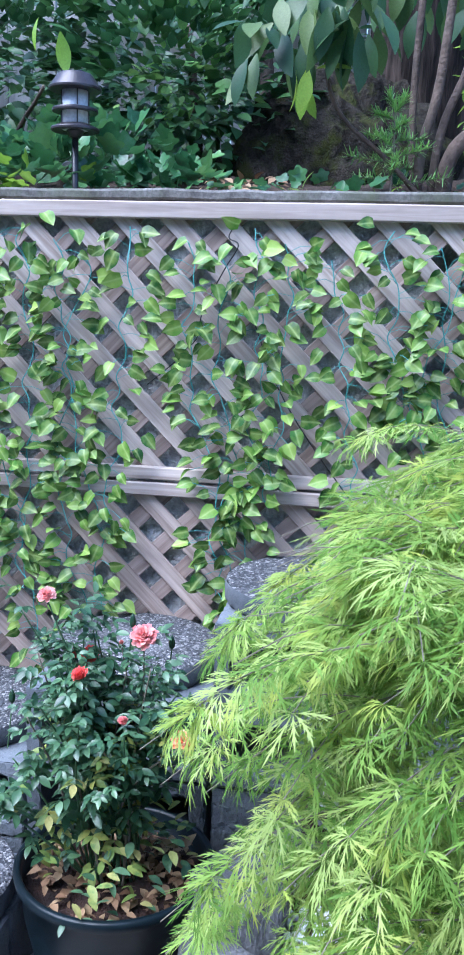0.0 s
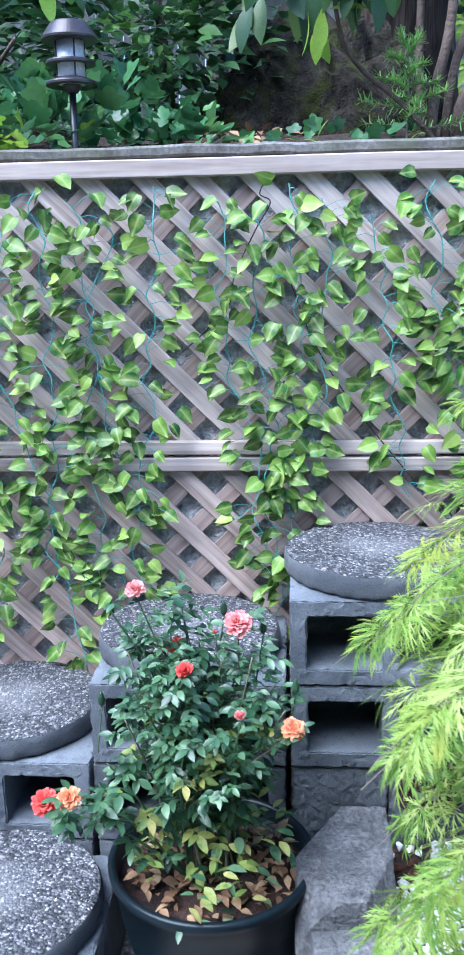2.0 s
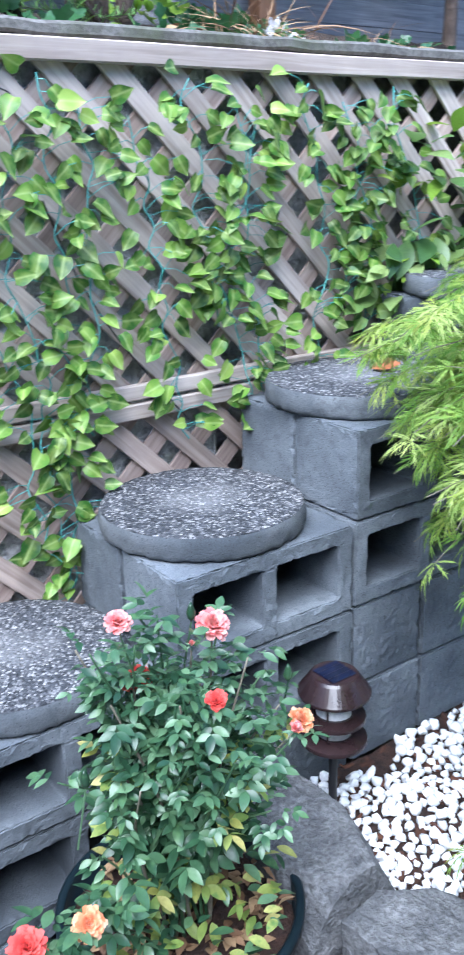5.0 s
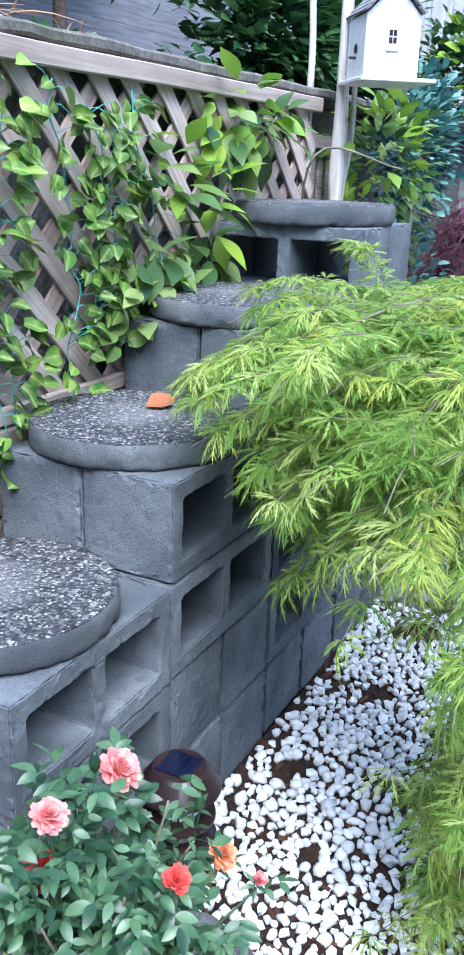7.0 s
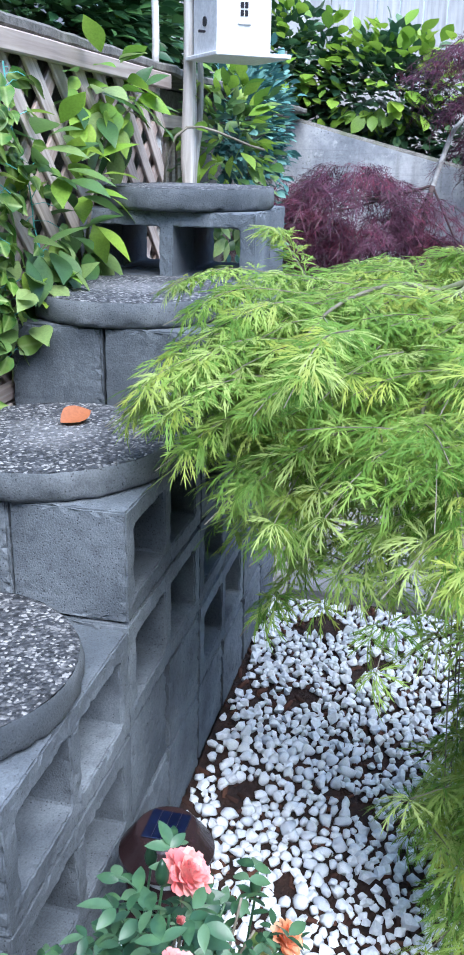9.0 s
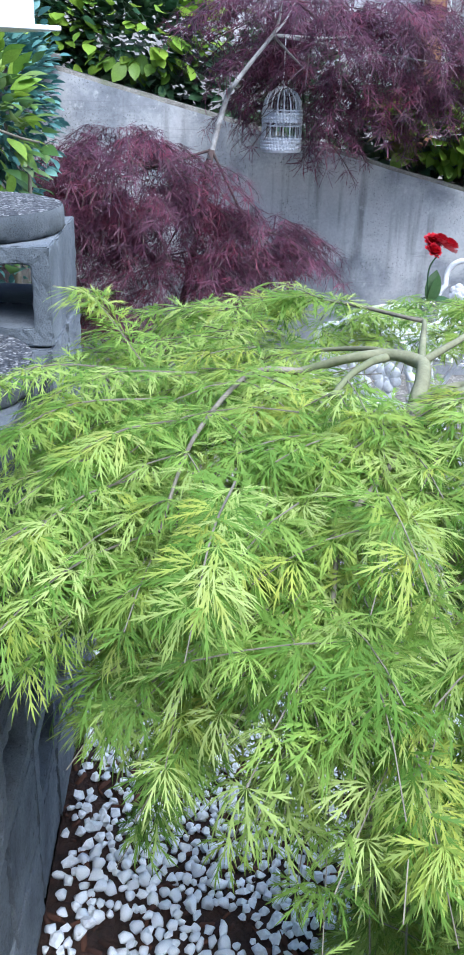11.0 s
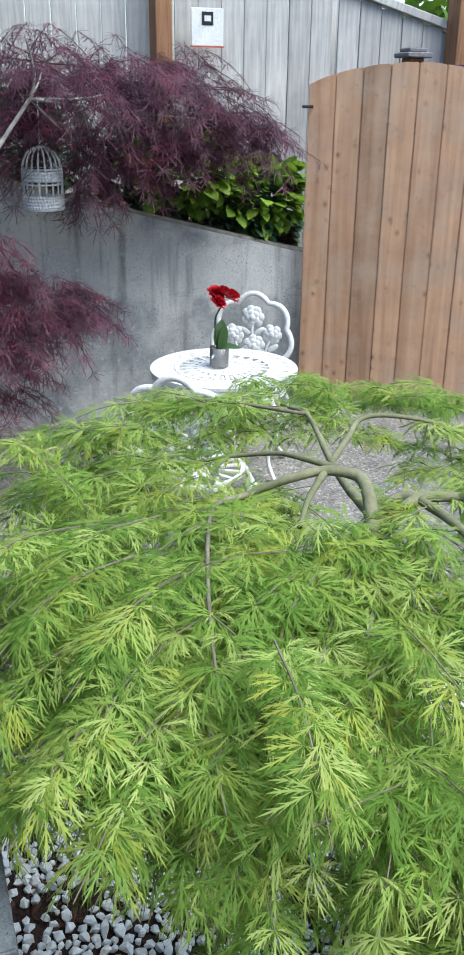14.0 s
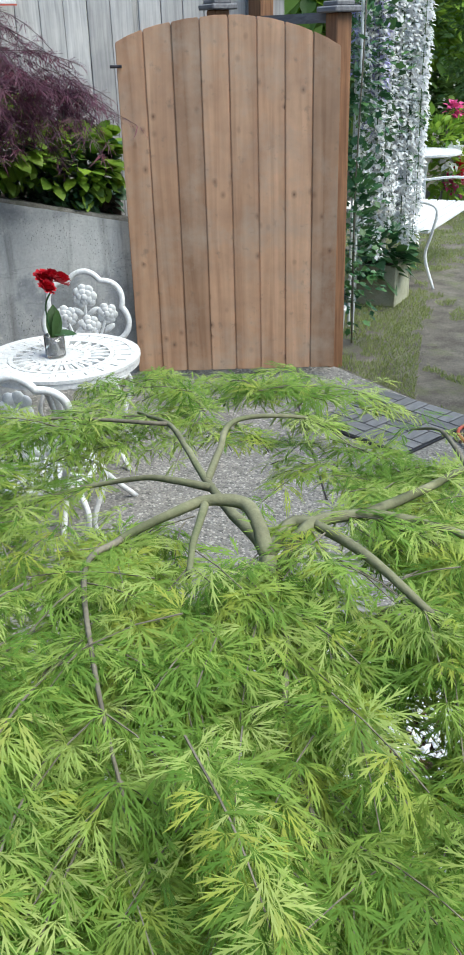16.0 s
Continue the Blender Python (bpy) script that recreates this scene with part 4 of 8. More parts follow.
# ---- laceleaf maples ----
def lace_leaf(seed, L=0.066, teeth=4, width=0.0010, fan=98):
    """A finely cut palmate leaf in one piece: long narrow lobes with side teeth, spread like a hand and hanging at the tips."""
    r = random.Random(seed)
    v, f = [(0.0, 0.0, 0.0)], []
    for a in (-1.0, -0.66, -0.33, 0, 0.33, 0.66, 1.0):
        ang = radians(a * fan + r.uniform(-7, 7))
        ln = L * (1 - 0.36 * abs(a)) * r.uniform(0.88, 1.1)
        droop, bend = r.uniform(0.1, 0.75), r.uniform(-0.5, 0.5) - 0.15 * a
        lift = r.uniform(-0.05, 0.2)

        def at(s, w):
            t = s / ln
            an = ang + bend * t
            return (s * math.cos(an) - w * math.sin(an), s * math.sin(an) + w * math.cos(an), lift * s - droop * ln * t * t)

        n, base = teeth + 1, len(v)
        for i in range(n):
            s = ln * (0.2 + 0.62 * i / max(1, n - 1))
            w = width * (0.5 + 0.75 * math.sin(math.pi * (0.2 + 0.6 * i / n)))
            v += [at(s, w), at(s, -w)]
        v.append(at(ln, 0))
        tip = len(v) - 1
        f.append((0, base + 1, base))
        for i in range(n - 1):
            k = base + 2 * i
            f.append((k, k + 1, k + 3, k + 2))
        f.append((base + 2 * n - 2, base + 2 * n - 1, tip))
        # teeth: thin, pointing forwards, alternating a little from side to side
        for i in range(n - 1):
            for side, sgn in ((0, 1), (1, -1)):
                s = ln * (0.2 + 0.62 * i / max(1, n - 1))
                tl = ln * r.uniform(0.22, 0.4) * (1 - 0.3 * i / n)
                p = base + 2 * i + side
                k = len(v)
                v += [at(s + 0.0042, sgn * width * 0.9), at(s + tl, sgn * (width + tl * r.uniform(0.26, 0.4)))]
                f.append((k, p, k + 1) if sgn < 0 else (p, k, k + 1))
    return v, f


def lace_shoot(r, p, d, length, pairs, size=1.0, sag=(0.15, 0.5)):
    """A shoot arching out from p: its line, and pairs of leaves along it with one at the end."""
    d = Vector(d).normalized()
    sg, line, out = r.uniform(*sag), [], []
    for i in range(pairs + 1):
        s = i / pairs
        q = Vector(p) + d * length * s + Vector((0, 0, -sg * length * s * s))
        line.append(q)
        along = d + Vector((0, 0, -1.2 * sg * s))
        side = d.cross(Vector((0, 0, 1)))
        side = side.normalized() if side.length > 0.05 else Vector((1, 0, 0))
        for sgn in (-1, 1) if i < pairs else (0,):
            o = along * 0.75 + side * sgn * (0.95 - 0.5 * s) + Vector((r.uniform(-.3, .3), r.uniform(-.3, .3), r.uniform(-0.35, 0.2)))
            out.append(aim(q + side * sgn * 0.008, o, (r.uniform(-.35, .35), r.uniform(-.35, .35), 1), size * r.uniform(0.7, 1.15), r.uniform(-.35, .35)))
    return line, out


def branch(ctrl, r0, r1, name, material, parent, n=7, sides=8, label=""):
    pts = curve_pts(ctrl, n)
    k = len(pts) - 1
    bm = tube_bm(pts, [r0 + (r1 - r0) * i / k for i in range(k + 1)], sides)
    for v in bm.verts:
        v.co += r0 * 0.12 * noise.noise_vector(v.co * 30)
    return part(name, bm, material, parent, label, True)


def green_maple():
    base = Vector((0.86, -0.76, 0))
    top = empty("laceleaf_maple", *base)
    tagged(top, "weeping green laceleaf maple with a mossy trunk, growing from pebbles", "tree")
    C = Vector((0.88, -0.62, 0))
    r = random.Random(31)

    def loc(p):
        return Vector(p) - base

    def run(pts, r0, r1, name="limb", material=M_BARK, sides=8):
        pts = [loc(p) for p in pts]
        branch(pts, r0, r1, name, material, top, 6, sides)
        return curve_pts(pts, 6)

    F = (0.715, -0.562, 1.075)
    J = (0.725, -0.642, 1.092)
    run([(0.86, -0.76, -0.02), (0.90, -0.80, 0.3), (0.83, -0.72, 0.66), (0.74, -0.61, 0.92), (0.70, -0.555, 1.04), F], 0.03, 0.0115, "trunk", sides=12)
    lines = [
        # the arch that runs towards the fence, with its spur
        run([F, (0.762, -0.578, 1.096), (0.807, -0.584, 1.104), (0.842, -0.546, 1.104), (0.848, -0.496, 1.096), (0.868, -0.431, 1.07), (0.86, -0.32, 1.03)], 0.0115, 0.005),
        run([(0.842, -0.546, 1.10), (0.80, -0.515, 1.105), (0.76, -0.48, 1.098), (0.72, -0.45, 1.08)], 0.0065, 0.004),
        # the forked limb behind it
        run([F, (0.80, -0.60, 1.05), (0.9, -0.617, 1.045), (0.99, -0.634, 1.05), (1.1, -0.66, 1.06), (1.21, -0.686, 1.06), (1.36, -0.70, 1.03)], 0.0105, 0.003),
        run([(0.99, -0.634, 1.05), (1.06, -0.70, 1.06), (1.144, -0.782, 1.065), (1.13, -0.90, 1.05), (1.12, -1.02, 1.0)], 0.007, 0.003),
        run([(0.965, -0.632, 1.048), (1.01, -0.59, 1.055), (1.06, -0.553, 1.05), (1.14, -0.46, 1.02), (1.2, -0.36, 0.98)], 0.007, 0.002),
        # the limbs that leave the trunk over the path
        run([(0.70, -0.555, 1.04), (0.705, -0.592, 1.075), J, (0.708, -0.714, 1.09), (0.656, -0.776, 1.08), (0.58, -0.85, 1.05), (0.50, -0.92, 1.0)], 0.0115, 0.004),
        run([F, (0.748, -0.62, 1.086), J], 0.010, 0.009),
        run([J, (0.628, -0.648, 1.09), (0.541, -0.652, 1.07), (0.47, -0.665, 1.035), (0.36, -0.68, 0.93), (0.29, -0.69, 0.8)], 0.0075, 0.0018),
        run([(0.708, -0.714, 1.09), (0.72, -0.84, 1.09), (0.78, -0.98, 1.06), (0.84, -1.14, 1.0)], 0.008, 0.003),
        run([(0.868, -0.431, 1.07), (0.80, -0.35, 1.085), (0.60, -0.275, 1.07), (0.46, -0.24, 1.02)], 0.005, 0.0015, "limb", M_TWIG),
        run([F, (0.60, -0.51, 1.04), (0.50, -0.44, 1.0), (0.40, -0.42, 0.93), (0.36, -0.42, 0.85)], 0.005, 0.0015, "limb", M_TWIG),
        run([(1.21, -0.686, 1.06), (1.36, -0.52, 1.06), (1.5, -0.42, 1.0)], 0.004, 0.002, "limb", M_TWIG),
        run([(0.78, -0.98, 1.06), (0.96, -1.1, 1.03), (1.12, -1.18, 0.96)], 0.005, 0.002, "limb", M_TWIG),
    ]
    stems, leaves = bmesh.new(), []

    def grow(p, d, length, pairs, sag):
        line, out = lace_shoot(r, p, d, length, pairs, 1.0, sag)
        out = [m for m in out if inside(m)]
        if len(out) > 3:
            tube(stems, line, [0.0011, *[0.0008] * (len(line) - 1)], 4, False)
        leaves.extend(out)

    # the crown stops short of the path and the pot
    def inside(m):
        x, y, z = m[0][3] + base.x, m[1][3] + base.y, m[2][3]
        # an open heart over the fork, and a thin far rim
        if z > 0.97 and (Vector(((x - 0.87) / 0.13, (y + 0.655) / 0.13)).length < 1 or Vector(((x - 1.06) / 0.17, (y + 0.72) / 0.13)).length < 1):
            return False
        # bare limbs show over the path and towards the fence
        if z > 1.07 and (Vector(((x - 0.81) / 0.11, (y + 0.5) / 0.1)).length < 1 or Vector(((x - 0.6) / 0.14, (y + 0.66) / 0.05)).length < 1):
            return False
        if (x - 0.70) * 0.83 - (y + 0.555) * 0.55 > 0.4 and z < 0.96:
            return False
        if Vector((x + 0.1, y)).length > 1.12 and math.atan2(-y, x + 0.1) > radians(39):
            return z < 1.66 - 0.50 * Vector((x + 0.1, y)).length or (x * 97 + y * 61) % 1 < 0.06
        return x > max(0.10 + 0.38 * max(0, y + 0.6), 0.29 - 0.6 * (0.97 - z), 0.12)

    for line in lines:
        for j in range(7, len(line), 3):
            d = (line[j] - line[j - 1]).normalized()
            for side in (-1, 1):
                s = d.cross(Vector((0, 0, 1))) * side
                w = line[j] + base
                if Vector((w.x - 1.06, w.y + 0.70, 0)).length > 0.2:
                    grow(line[j], d * 0.7 + s * r.uniform(0.4, 1.1) + Vector((0, 0, r.uniform(0, 0.25))), r.uniform(0.09, 0.16), 3, (0.2, 0.5))
    def tuft(p, a, n, pitch, reach):
        for _ in range(n):
            g = a + r.gauss(0, 0.8)
            q = Vector((r.gauss(0, 0.022), r.gauss(0, 0.022), r.gauss(0, 0.012)))
            grow(loc(p + q), Vector((math.cos(g), math.sin(g), r.uniform(*pitch))), r.uniform(*reach), 3, (0.12, 0.5))

    # flat tiers of separate tufts, with gaps between them
    taken = []
    for _ in range(900):
        a, q = r.uniform(0, 2 * math.pi), math.sqrt(r.random()) * 0.95
        tier = r.choice((0, 0, 1, 1, 2))
        p = Vector((C.x + 0.62 * q * math.cos(a), C.y + 0.55 * q * math.sin(a), 0))
        hollow = Vector(((p.x - 1.08) / 0.3, (p.y + 0.72) / 0.24, 0)).length
        if hollow < 1 or any(t == tier and (p.x - x) ** 2 + (p.y - y) ** 2 < 0.108 ** 2 for x, y, t in taken):
            continue
        if noise.noise(Vector((p.x * 5, p.y * 5, tier * 0.7))) < -0.22:
            continue
        taken.append((p.x, p.y, tier))
        p.z = 1.088 + 0.03 * math.cos(a) * q - 0.12 * q ** 3 - 0.085 * tier + r.uniform(-0.03, 0.025)
        tuft(p, a, 6, (-0.15, 0.22), (0.08, 0.17))
    # a few sprays over the top of the trunk
    for _ in range(8):
        tuft(Vector((r.uniform(0.55, 0.70), r.uniform(-0.58, -0.40), r.uniform(0.99, 1.07))), 2.7, 5, (-0.2, 0.2), (0.08, 0.15))
    # skirts hang from the rim, lowest where the crown leans over the path
    taken = []
    for i in range(1400):
        a, q = (r.uniform(0, 2 * math.pi) if i < 900 else radians(r.uniform(205, 275))), r.uniform(0.76, 0.98)
        deg = math.degrees(a)
        low = 0.32 if 205 < deg < 278 else 0.58 if 188 < deg <= 205 else 0.78 if 55 < deg <= 188 else 0.97
        low += 0.13 * noise.noise(Vector((math.cos(a) * 2.2, math.sin(a) * 2.2, 3.1))) if low < 0.9 else 0
        z = low + (1.0 - low) * r.random() ** 0.8
        k = q * (0.88 + 0.12 * (0.98 - z) / 0.6)
        p = Vector((C.x + 0.64 * k * math.cos(a), C.y + 0.57 * k * math.sin(a), z))
        if any((p - t).length < 0.095 for t in taken) or noise.noise(p * 5.5) < -0.3:
            continue
        taken.append(p)
        tuft(p, a, 5, (-0.45, 0.1), (0.09, 0.17))
    # tufts on the far rim, and over the limb that leans to the path
    for p, a in (((1.5, -0.92, 0.99), -0.6), ((1.57, -0.85, 0.99), -0.5), ((1.63, -0.77, 0.98), -0.4), ((1.24, -1.13, 0.99), -0.9), ((1.36, -1.05, 1.0), -0.8), ((1.42, -0.98, 1.0), -0.7),
                 ((1.13, -0.92, 0.97), -1.0), ((1.03, -0.93, 0.96), -1.2), ((1.08, -1.05, 0.95), -1.0), ((0.98, -1.05, 0.95), -1.2), ((0.92, -1.06, 0.95), -1.5), ((0.94, -0.92, 0.96), -1.5), ((0.87, -0.98, 0.95), -1.7), ((1.0, -0.98, 0.93), -1.2)):
        for _ in range(5):
            g = a + r.gauss(0, 0.9)
            q = Vector((r.gauss(0, 0.022), r.gauss(0, 0.022), r.gauss(0, 0.012)))
            line, out = lace_shoot(r, loc(Vector(p) + q), (math.cos(g), math.sin(g), r.uniform(-0.1, 0.2)), r.uniform(0.07, 0.14), 3, 1.0, (0.12, 0.5))
            tube(stems, line, 0.0009, 4, False)
            leaves.extend(out)
    # sparse sprays hanging low over the pebbles
    low = []
    for _ in range(60):
        p = Vector((r.uniform(0.36, 0.64), r.uniform(-0.8, -0.5), r.uniform(0.25, 0.48)))
        if len(low) < 17 and all((p - t).length > 0.1 for t in low):
            low.append(p)
            tuft(p, radians(200), 6, (-0.4, 0.0), (0.08, 0.15))
            tube(stems, [loc(p), loc(p + Vector((0.03, 0.01, 0.15))), loc(p + Vector((0.05, 0.02, 0.34)))], [0.0012, 0.0015, 0.0018], 4, False)
    # long sprays that reach out over the path and the pot
    for tip, start in (((0.085, -0.83, 0.67), (0.40, -0.70, 0.84)), ((0.06, -0.59, 0.71), (0.38, -0.55, 0.88)), ((0.12, -0.72, 0.60), (0.42, -0.66, 0.76)), ((0.075, -0.74, 0.36), (0.36, -0.68, 0.55)), ((0.13, -0.61, 0.44), (0.40, -0.56, 0.62)),
                       ((0.14, -0.5, 0.8), (0.42, -0.46, 0.93)), ((0.10, -0.68, 0.78), (0.36, -0.62, 0.93)), ((0.11, -0.92, 0.55), (0.38, -0.82, 0.7)), ((0.245, -0.27, 1.01), (0.5, -0.32, 1.06)), ((0.09, -0.95, 0.78), (0.36, -0.86, 0.9)), ((0.10, -0.85, 0.45), (0.36, -0.78, 0.6)),
                       ((0.34, -0.05, 0.925), (0.56, -0.26, 0.98)), ((0.42, -0.06, 0.97), (0.62, -0.24, 1.02)), ((0.37, -0.07, 0.87), (0.58, -0.28, 0.94)), ((0.34, -0.15, 0.81), (0.55, -0.33, 0.9)), ((0.31, -0.22, 0.77), (0.52, -0.38, 0.86)),
                       ((0.40, -0.19, 0.61), (0.58, -0.36, 0.74)), ((0.68, -0.04, 1.05), (0.82, -0.28, 1.08)), ((0.66, -0.05, 0.98), (0.78, -0.28, 1.04)), ((0.52, -0.08, 1.02), (0.70, -0.3, 1.06)), ((0.48, -0.12, 0.9), (0.66, -0.32, 0.97)),
                       ((0.44, -0.16, 0.83), (0.62, -0.36, 0.92)), ((0.42, -0.22, 0.70), (0.6, -0.4, 0.82)), ((0.58, -0.12, 1.0), (0.74, -0.34, 1.05)), ((0.5, -0.06, 0.96), (0.68, -0.26, 1.02)),
                       ((0.44, 0.03, 0.905), (0.60, -0.2, 0.98)), ((0.49, 0.045, 0.885), (0.63, -0.2, 0.96)), ((0.56, 0.03, 0.95), (0.68, -0.22, 1.02)), ((0.71, 0.05, 1.06), (0.82, -0.22, 1.08)), ((0.60, -0.01, 1.03), (0.74, -0.24, 1.07)), ((0.40, 0.0, 0.95), (0.58, -0.2, 1.0)), ((0.99, -0.06, 1.16), (0.94, -0.2, 1.05))):
        tip, start = loc(tip), loc(start)
        line = curve_pts([start, start.lerp(tip, 0.55) + Vector((0, 0, 0.035)), tip], 6)
        tube(stems, line, [0.0016 - 0.00008 * i for i in range(len(line))], 4, False)
        for i in range(2, len(line)):
            d = (line[i] - line[i - 1]).normalized()
            s = d.cross(Vector((0, 0, 1))).normalized()
            for sgn in (-1, 0, 1) if i == len(line) - 1 else (-1, 1):
                o = d * 0.9 + s * sgn * r.uniform(0.45, 0.9) + Vector((0, 0, r.uniform(-0.45, 0.0)))
                leaves.append(aim(line[i] + s * sgn * 0.008 - d * (0.08 if i == len(line) - 1 else 0.03), o, (r.uniform(-.3, .3), r.uniform(-.3, .3), 1), r.uniform(0.8, 1.05), r.uniform(-.3, .3)))
    part("twig_spray", stems, M_TWIG, top, "fine brown twigs")["kind"] = "stuff"

    for k in range(4):
        scatter("foliage", lace_leaf(50 + k, 0.066, 3, 0.0009), leaves[k::4], M_MAPLE, top, "fine yellow-green cut leaves")["kind"] = "stuff"
    return top


green_maple()


def red_maple(name, base, fork, crowns, label, seed):
    r = random.Random(seed)
    top = empty(name, *base)
    tagged(top, label, "tree")
    b = Vector(base)
    f = Vector(fork) - b
    branch([Vector((0, 0, -0.05)), f * 0.5 + Vector((0.03, -0.04, 0)), f], 0.02, 0.013, "trunk", M_REDTWIG, top, sides=10)
    high = Vector((3.66, -0.57, 1.61)) - b
    branch([f * 0.97, Vector((3.65, -0.385, 1.36)) - b, Vector((3.6, -0.43, 1.44)) - b, high], 0.0125, 0.008, "limb", M_LICHEN, top, label="pale lichen-covered limb")
    branch([high * 0.99, Vector((3.68, -0.6, 1.7)) - b, Vector((3.6, -0.56, 1.84)) - b], 0.007, 0.003, "limb", M_LICHEN, top, 5, 6, "pale lichen-covered limb")
    stems, leaves = bmesh.new(), []
    for c, rad, count in crowns:
        c, rad = Vector(c) - b, Vector(rad)
        g = high if c.z + b.z > 1.3 else f
        branch([g, g.lerp(c, 0.5) + Vector((0, 0, 0.01)), c + Vector((0, 0, rad.z * 0.2))], 0.006, 0.003, "limb", M_LICHEN if g is high else M_REDTWIG, top)
        for _ in range(int(count * 1.25)):
            d = Vector((r.gauss(0, 1), r.gauss(0, 1), r.gauss(0, 1))).normalized()
            q = r.uniform(0.5, 0.95)
            p = c + Vector((d.x * rad.x, d.y * rad.y, d.z * rad.z)) * q
            if noise.noise(Vector((p.x * 4, p.y * 4, p.z * 8)) + b) > -0.15:
                line, out = lace_shoot(r, p, (d.x + r.uniform(-.4, .4), d.y + r.uniform(-.4, .4), -0.25), r.uniform(0.12, 0.24), 4, 1.0, (0.1, 0.5))
                tube(stems, line, 0.0016, 4, False)
                leaves.extend(out)
        for _ in range(8):
            d = Vector((r.gauss(0, 1), r.gauss(0, 1), r.uniform(-0.5, 0.5))).normalized()
            e = c + Vector((d.x * rad.x, d.y * rad.y, d.z * rad.z)) * 0.95
            branch([c + Vector((0, 0, rad.z * 0.2)), c.lerp(e, 0.5) + Vector((0, 0, rad.z * 0.12)), e], 0.004, 0.0015, "twig", M_REDTWIG, top, 4, 5)
    leaves = [m for m in leaves if not (abs(m[1][3] + b.y + 0.65) < 0.12 and 1.1 < m[2][3] + b.z < 1.44 and m[0][3] + b.x < 4.02)]
    part("twig_spray", stems, M_REDTWIG, top, "fine dark twigs")["kind"] = "stuff"
    for k in range(3):
        scatter("foliage", lace_leaf(80 + k, 0.085, 1, 0.0011), leaves[k::3], M_REDMAPLE, top, "fine dark purple cut leaves")["kind"] = "stuff"
    return top


red_maple("red_laceleaf_maple", (3.66, -0.02, FAR_Z), (3.63, -0.33, 1.17),
          [((3.6, 0.02, 1.05), (0.3, 0.44, 0.27), 300), ((3.62, -0.12, 0.65), (0.28, 0.45, 0.36), 250), ((3.6, 0.32, 0.95), (0.22, 0.2, 0.24), 90), ((3.62, -0.5, 0.82), (0.18, 0.26, 0.16), 120), ((3.9, -0.68, 1.70), (0.35, 0.45, 0.25), 140),
           ((4.15, -1.13, 1.60), (0.33, 0.62, 0.3), 260), ((4.1, -0.85, 1.38), (0.3, 0.4, 0.22), 110), ((4.2, -1.62, 1.48), (0.25, 0.3, 0.16), 80)],
          "dark purple weeping laceleaf maple in front of the concrete wall", 5)


# ---- gate ----
def gate():
    p0, p1 = Vector((4.463, -2.176, 0)), Vector((3.86, -3.149, 0))
    d = p1 - p0
    ang = math.degrees(math.atan2(d.y, d.x))
    top = empty("gate_door", p0.x, p0.y, FAR_Z, ang)
    tagged(top, "open arched wooden gate of upright brown cedar boards", "gate")
    n, w = 8, d.length / 8
    arch = [1.79, 1.845, 1.875, 1.893, 1.90, 1.89, 1.862, 1.815, 1.745]
    for i in range(n):
        bm = bmesh.new()
        x0, x1 = i * w + 0.0022, (i + 1) * w - 0.0022
        t0, t1 = arch[i] , arch[i + 1]
        a = [bm.verts.new(p) for p in ((x0, 0, 0.05), (x1, 0, 0.05), (x1, 0, t1), ((x0 + x1) / 2, 0, (t0 + t1) / 2 + 0.004), (x0, 0, t0))]
        fa = bm.faces.new(a)
        e = bmesh.ops.extrude_face_region(bm, geom=[fa])
        bmesh.ops.translate(bm, verts=[g for g in e["geom"] if isinstance(g, bmesh.types.BMVert)], vec=(0, 0.02, 0))
        bmesh.ops.recalc_face_normals(bm, faces=bm.faces)
        bmesh.ops.bevel(bm, geom=[x for x in bm.edges if x.calc_face_angle(0) > 0.9], offset=0.004, segments=2, affect="EDGES")
        if i < n - 1:
            box(bm, x1 - 0.003, x1 + 0.007, 0.009, 0.014, 0.055, min(t1, arch[i + 1]) - 0.012)
        ob = part("board", bm, M_GATE, top)
        ob.location = (0, jitter(0.002), 0)
    for z in (0.3, 1.5):
        part("brace", box_bm(0.03, d.length - 0.03, 0.0235, 0.06, z, z + 0.09, 0.004), M_GATE, top)
    part("hinge_pin", tube_bm([(-0.03, -0.01, 1.68), (0.03, -0.012, 1.68)], 0.008, 8), M_DARKMETAL, top, "black iron hinge pin")
    return top


gate()


def gate_post(x, y, z1, w, cap, label):
    top = empty("gate_post", x, y, FAR_Z)
    tagged(top, label, "fence post")
    part("shaft", box_bm(-w / 2, w / 2, -w / 2, w / 2, -0.1, z1, 0.006), M_POST, top)
    if cap:
        plate = part("cap_plate", box_bm(-w * 0.85, w * 0.85, -w * 0.85, w * 0.85, z1, z1 + 0.03, 0.006), M_DARKWOOD, top, "mossy grey wooden cap")
        part("cap_top", box_bm(-w * 0.6, w * 0.6, -w * 0.6, w * 0.6, z1 + 0.03, z1 + 0.055, 0.006), M_DARKWOOD, plate)
    return top


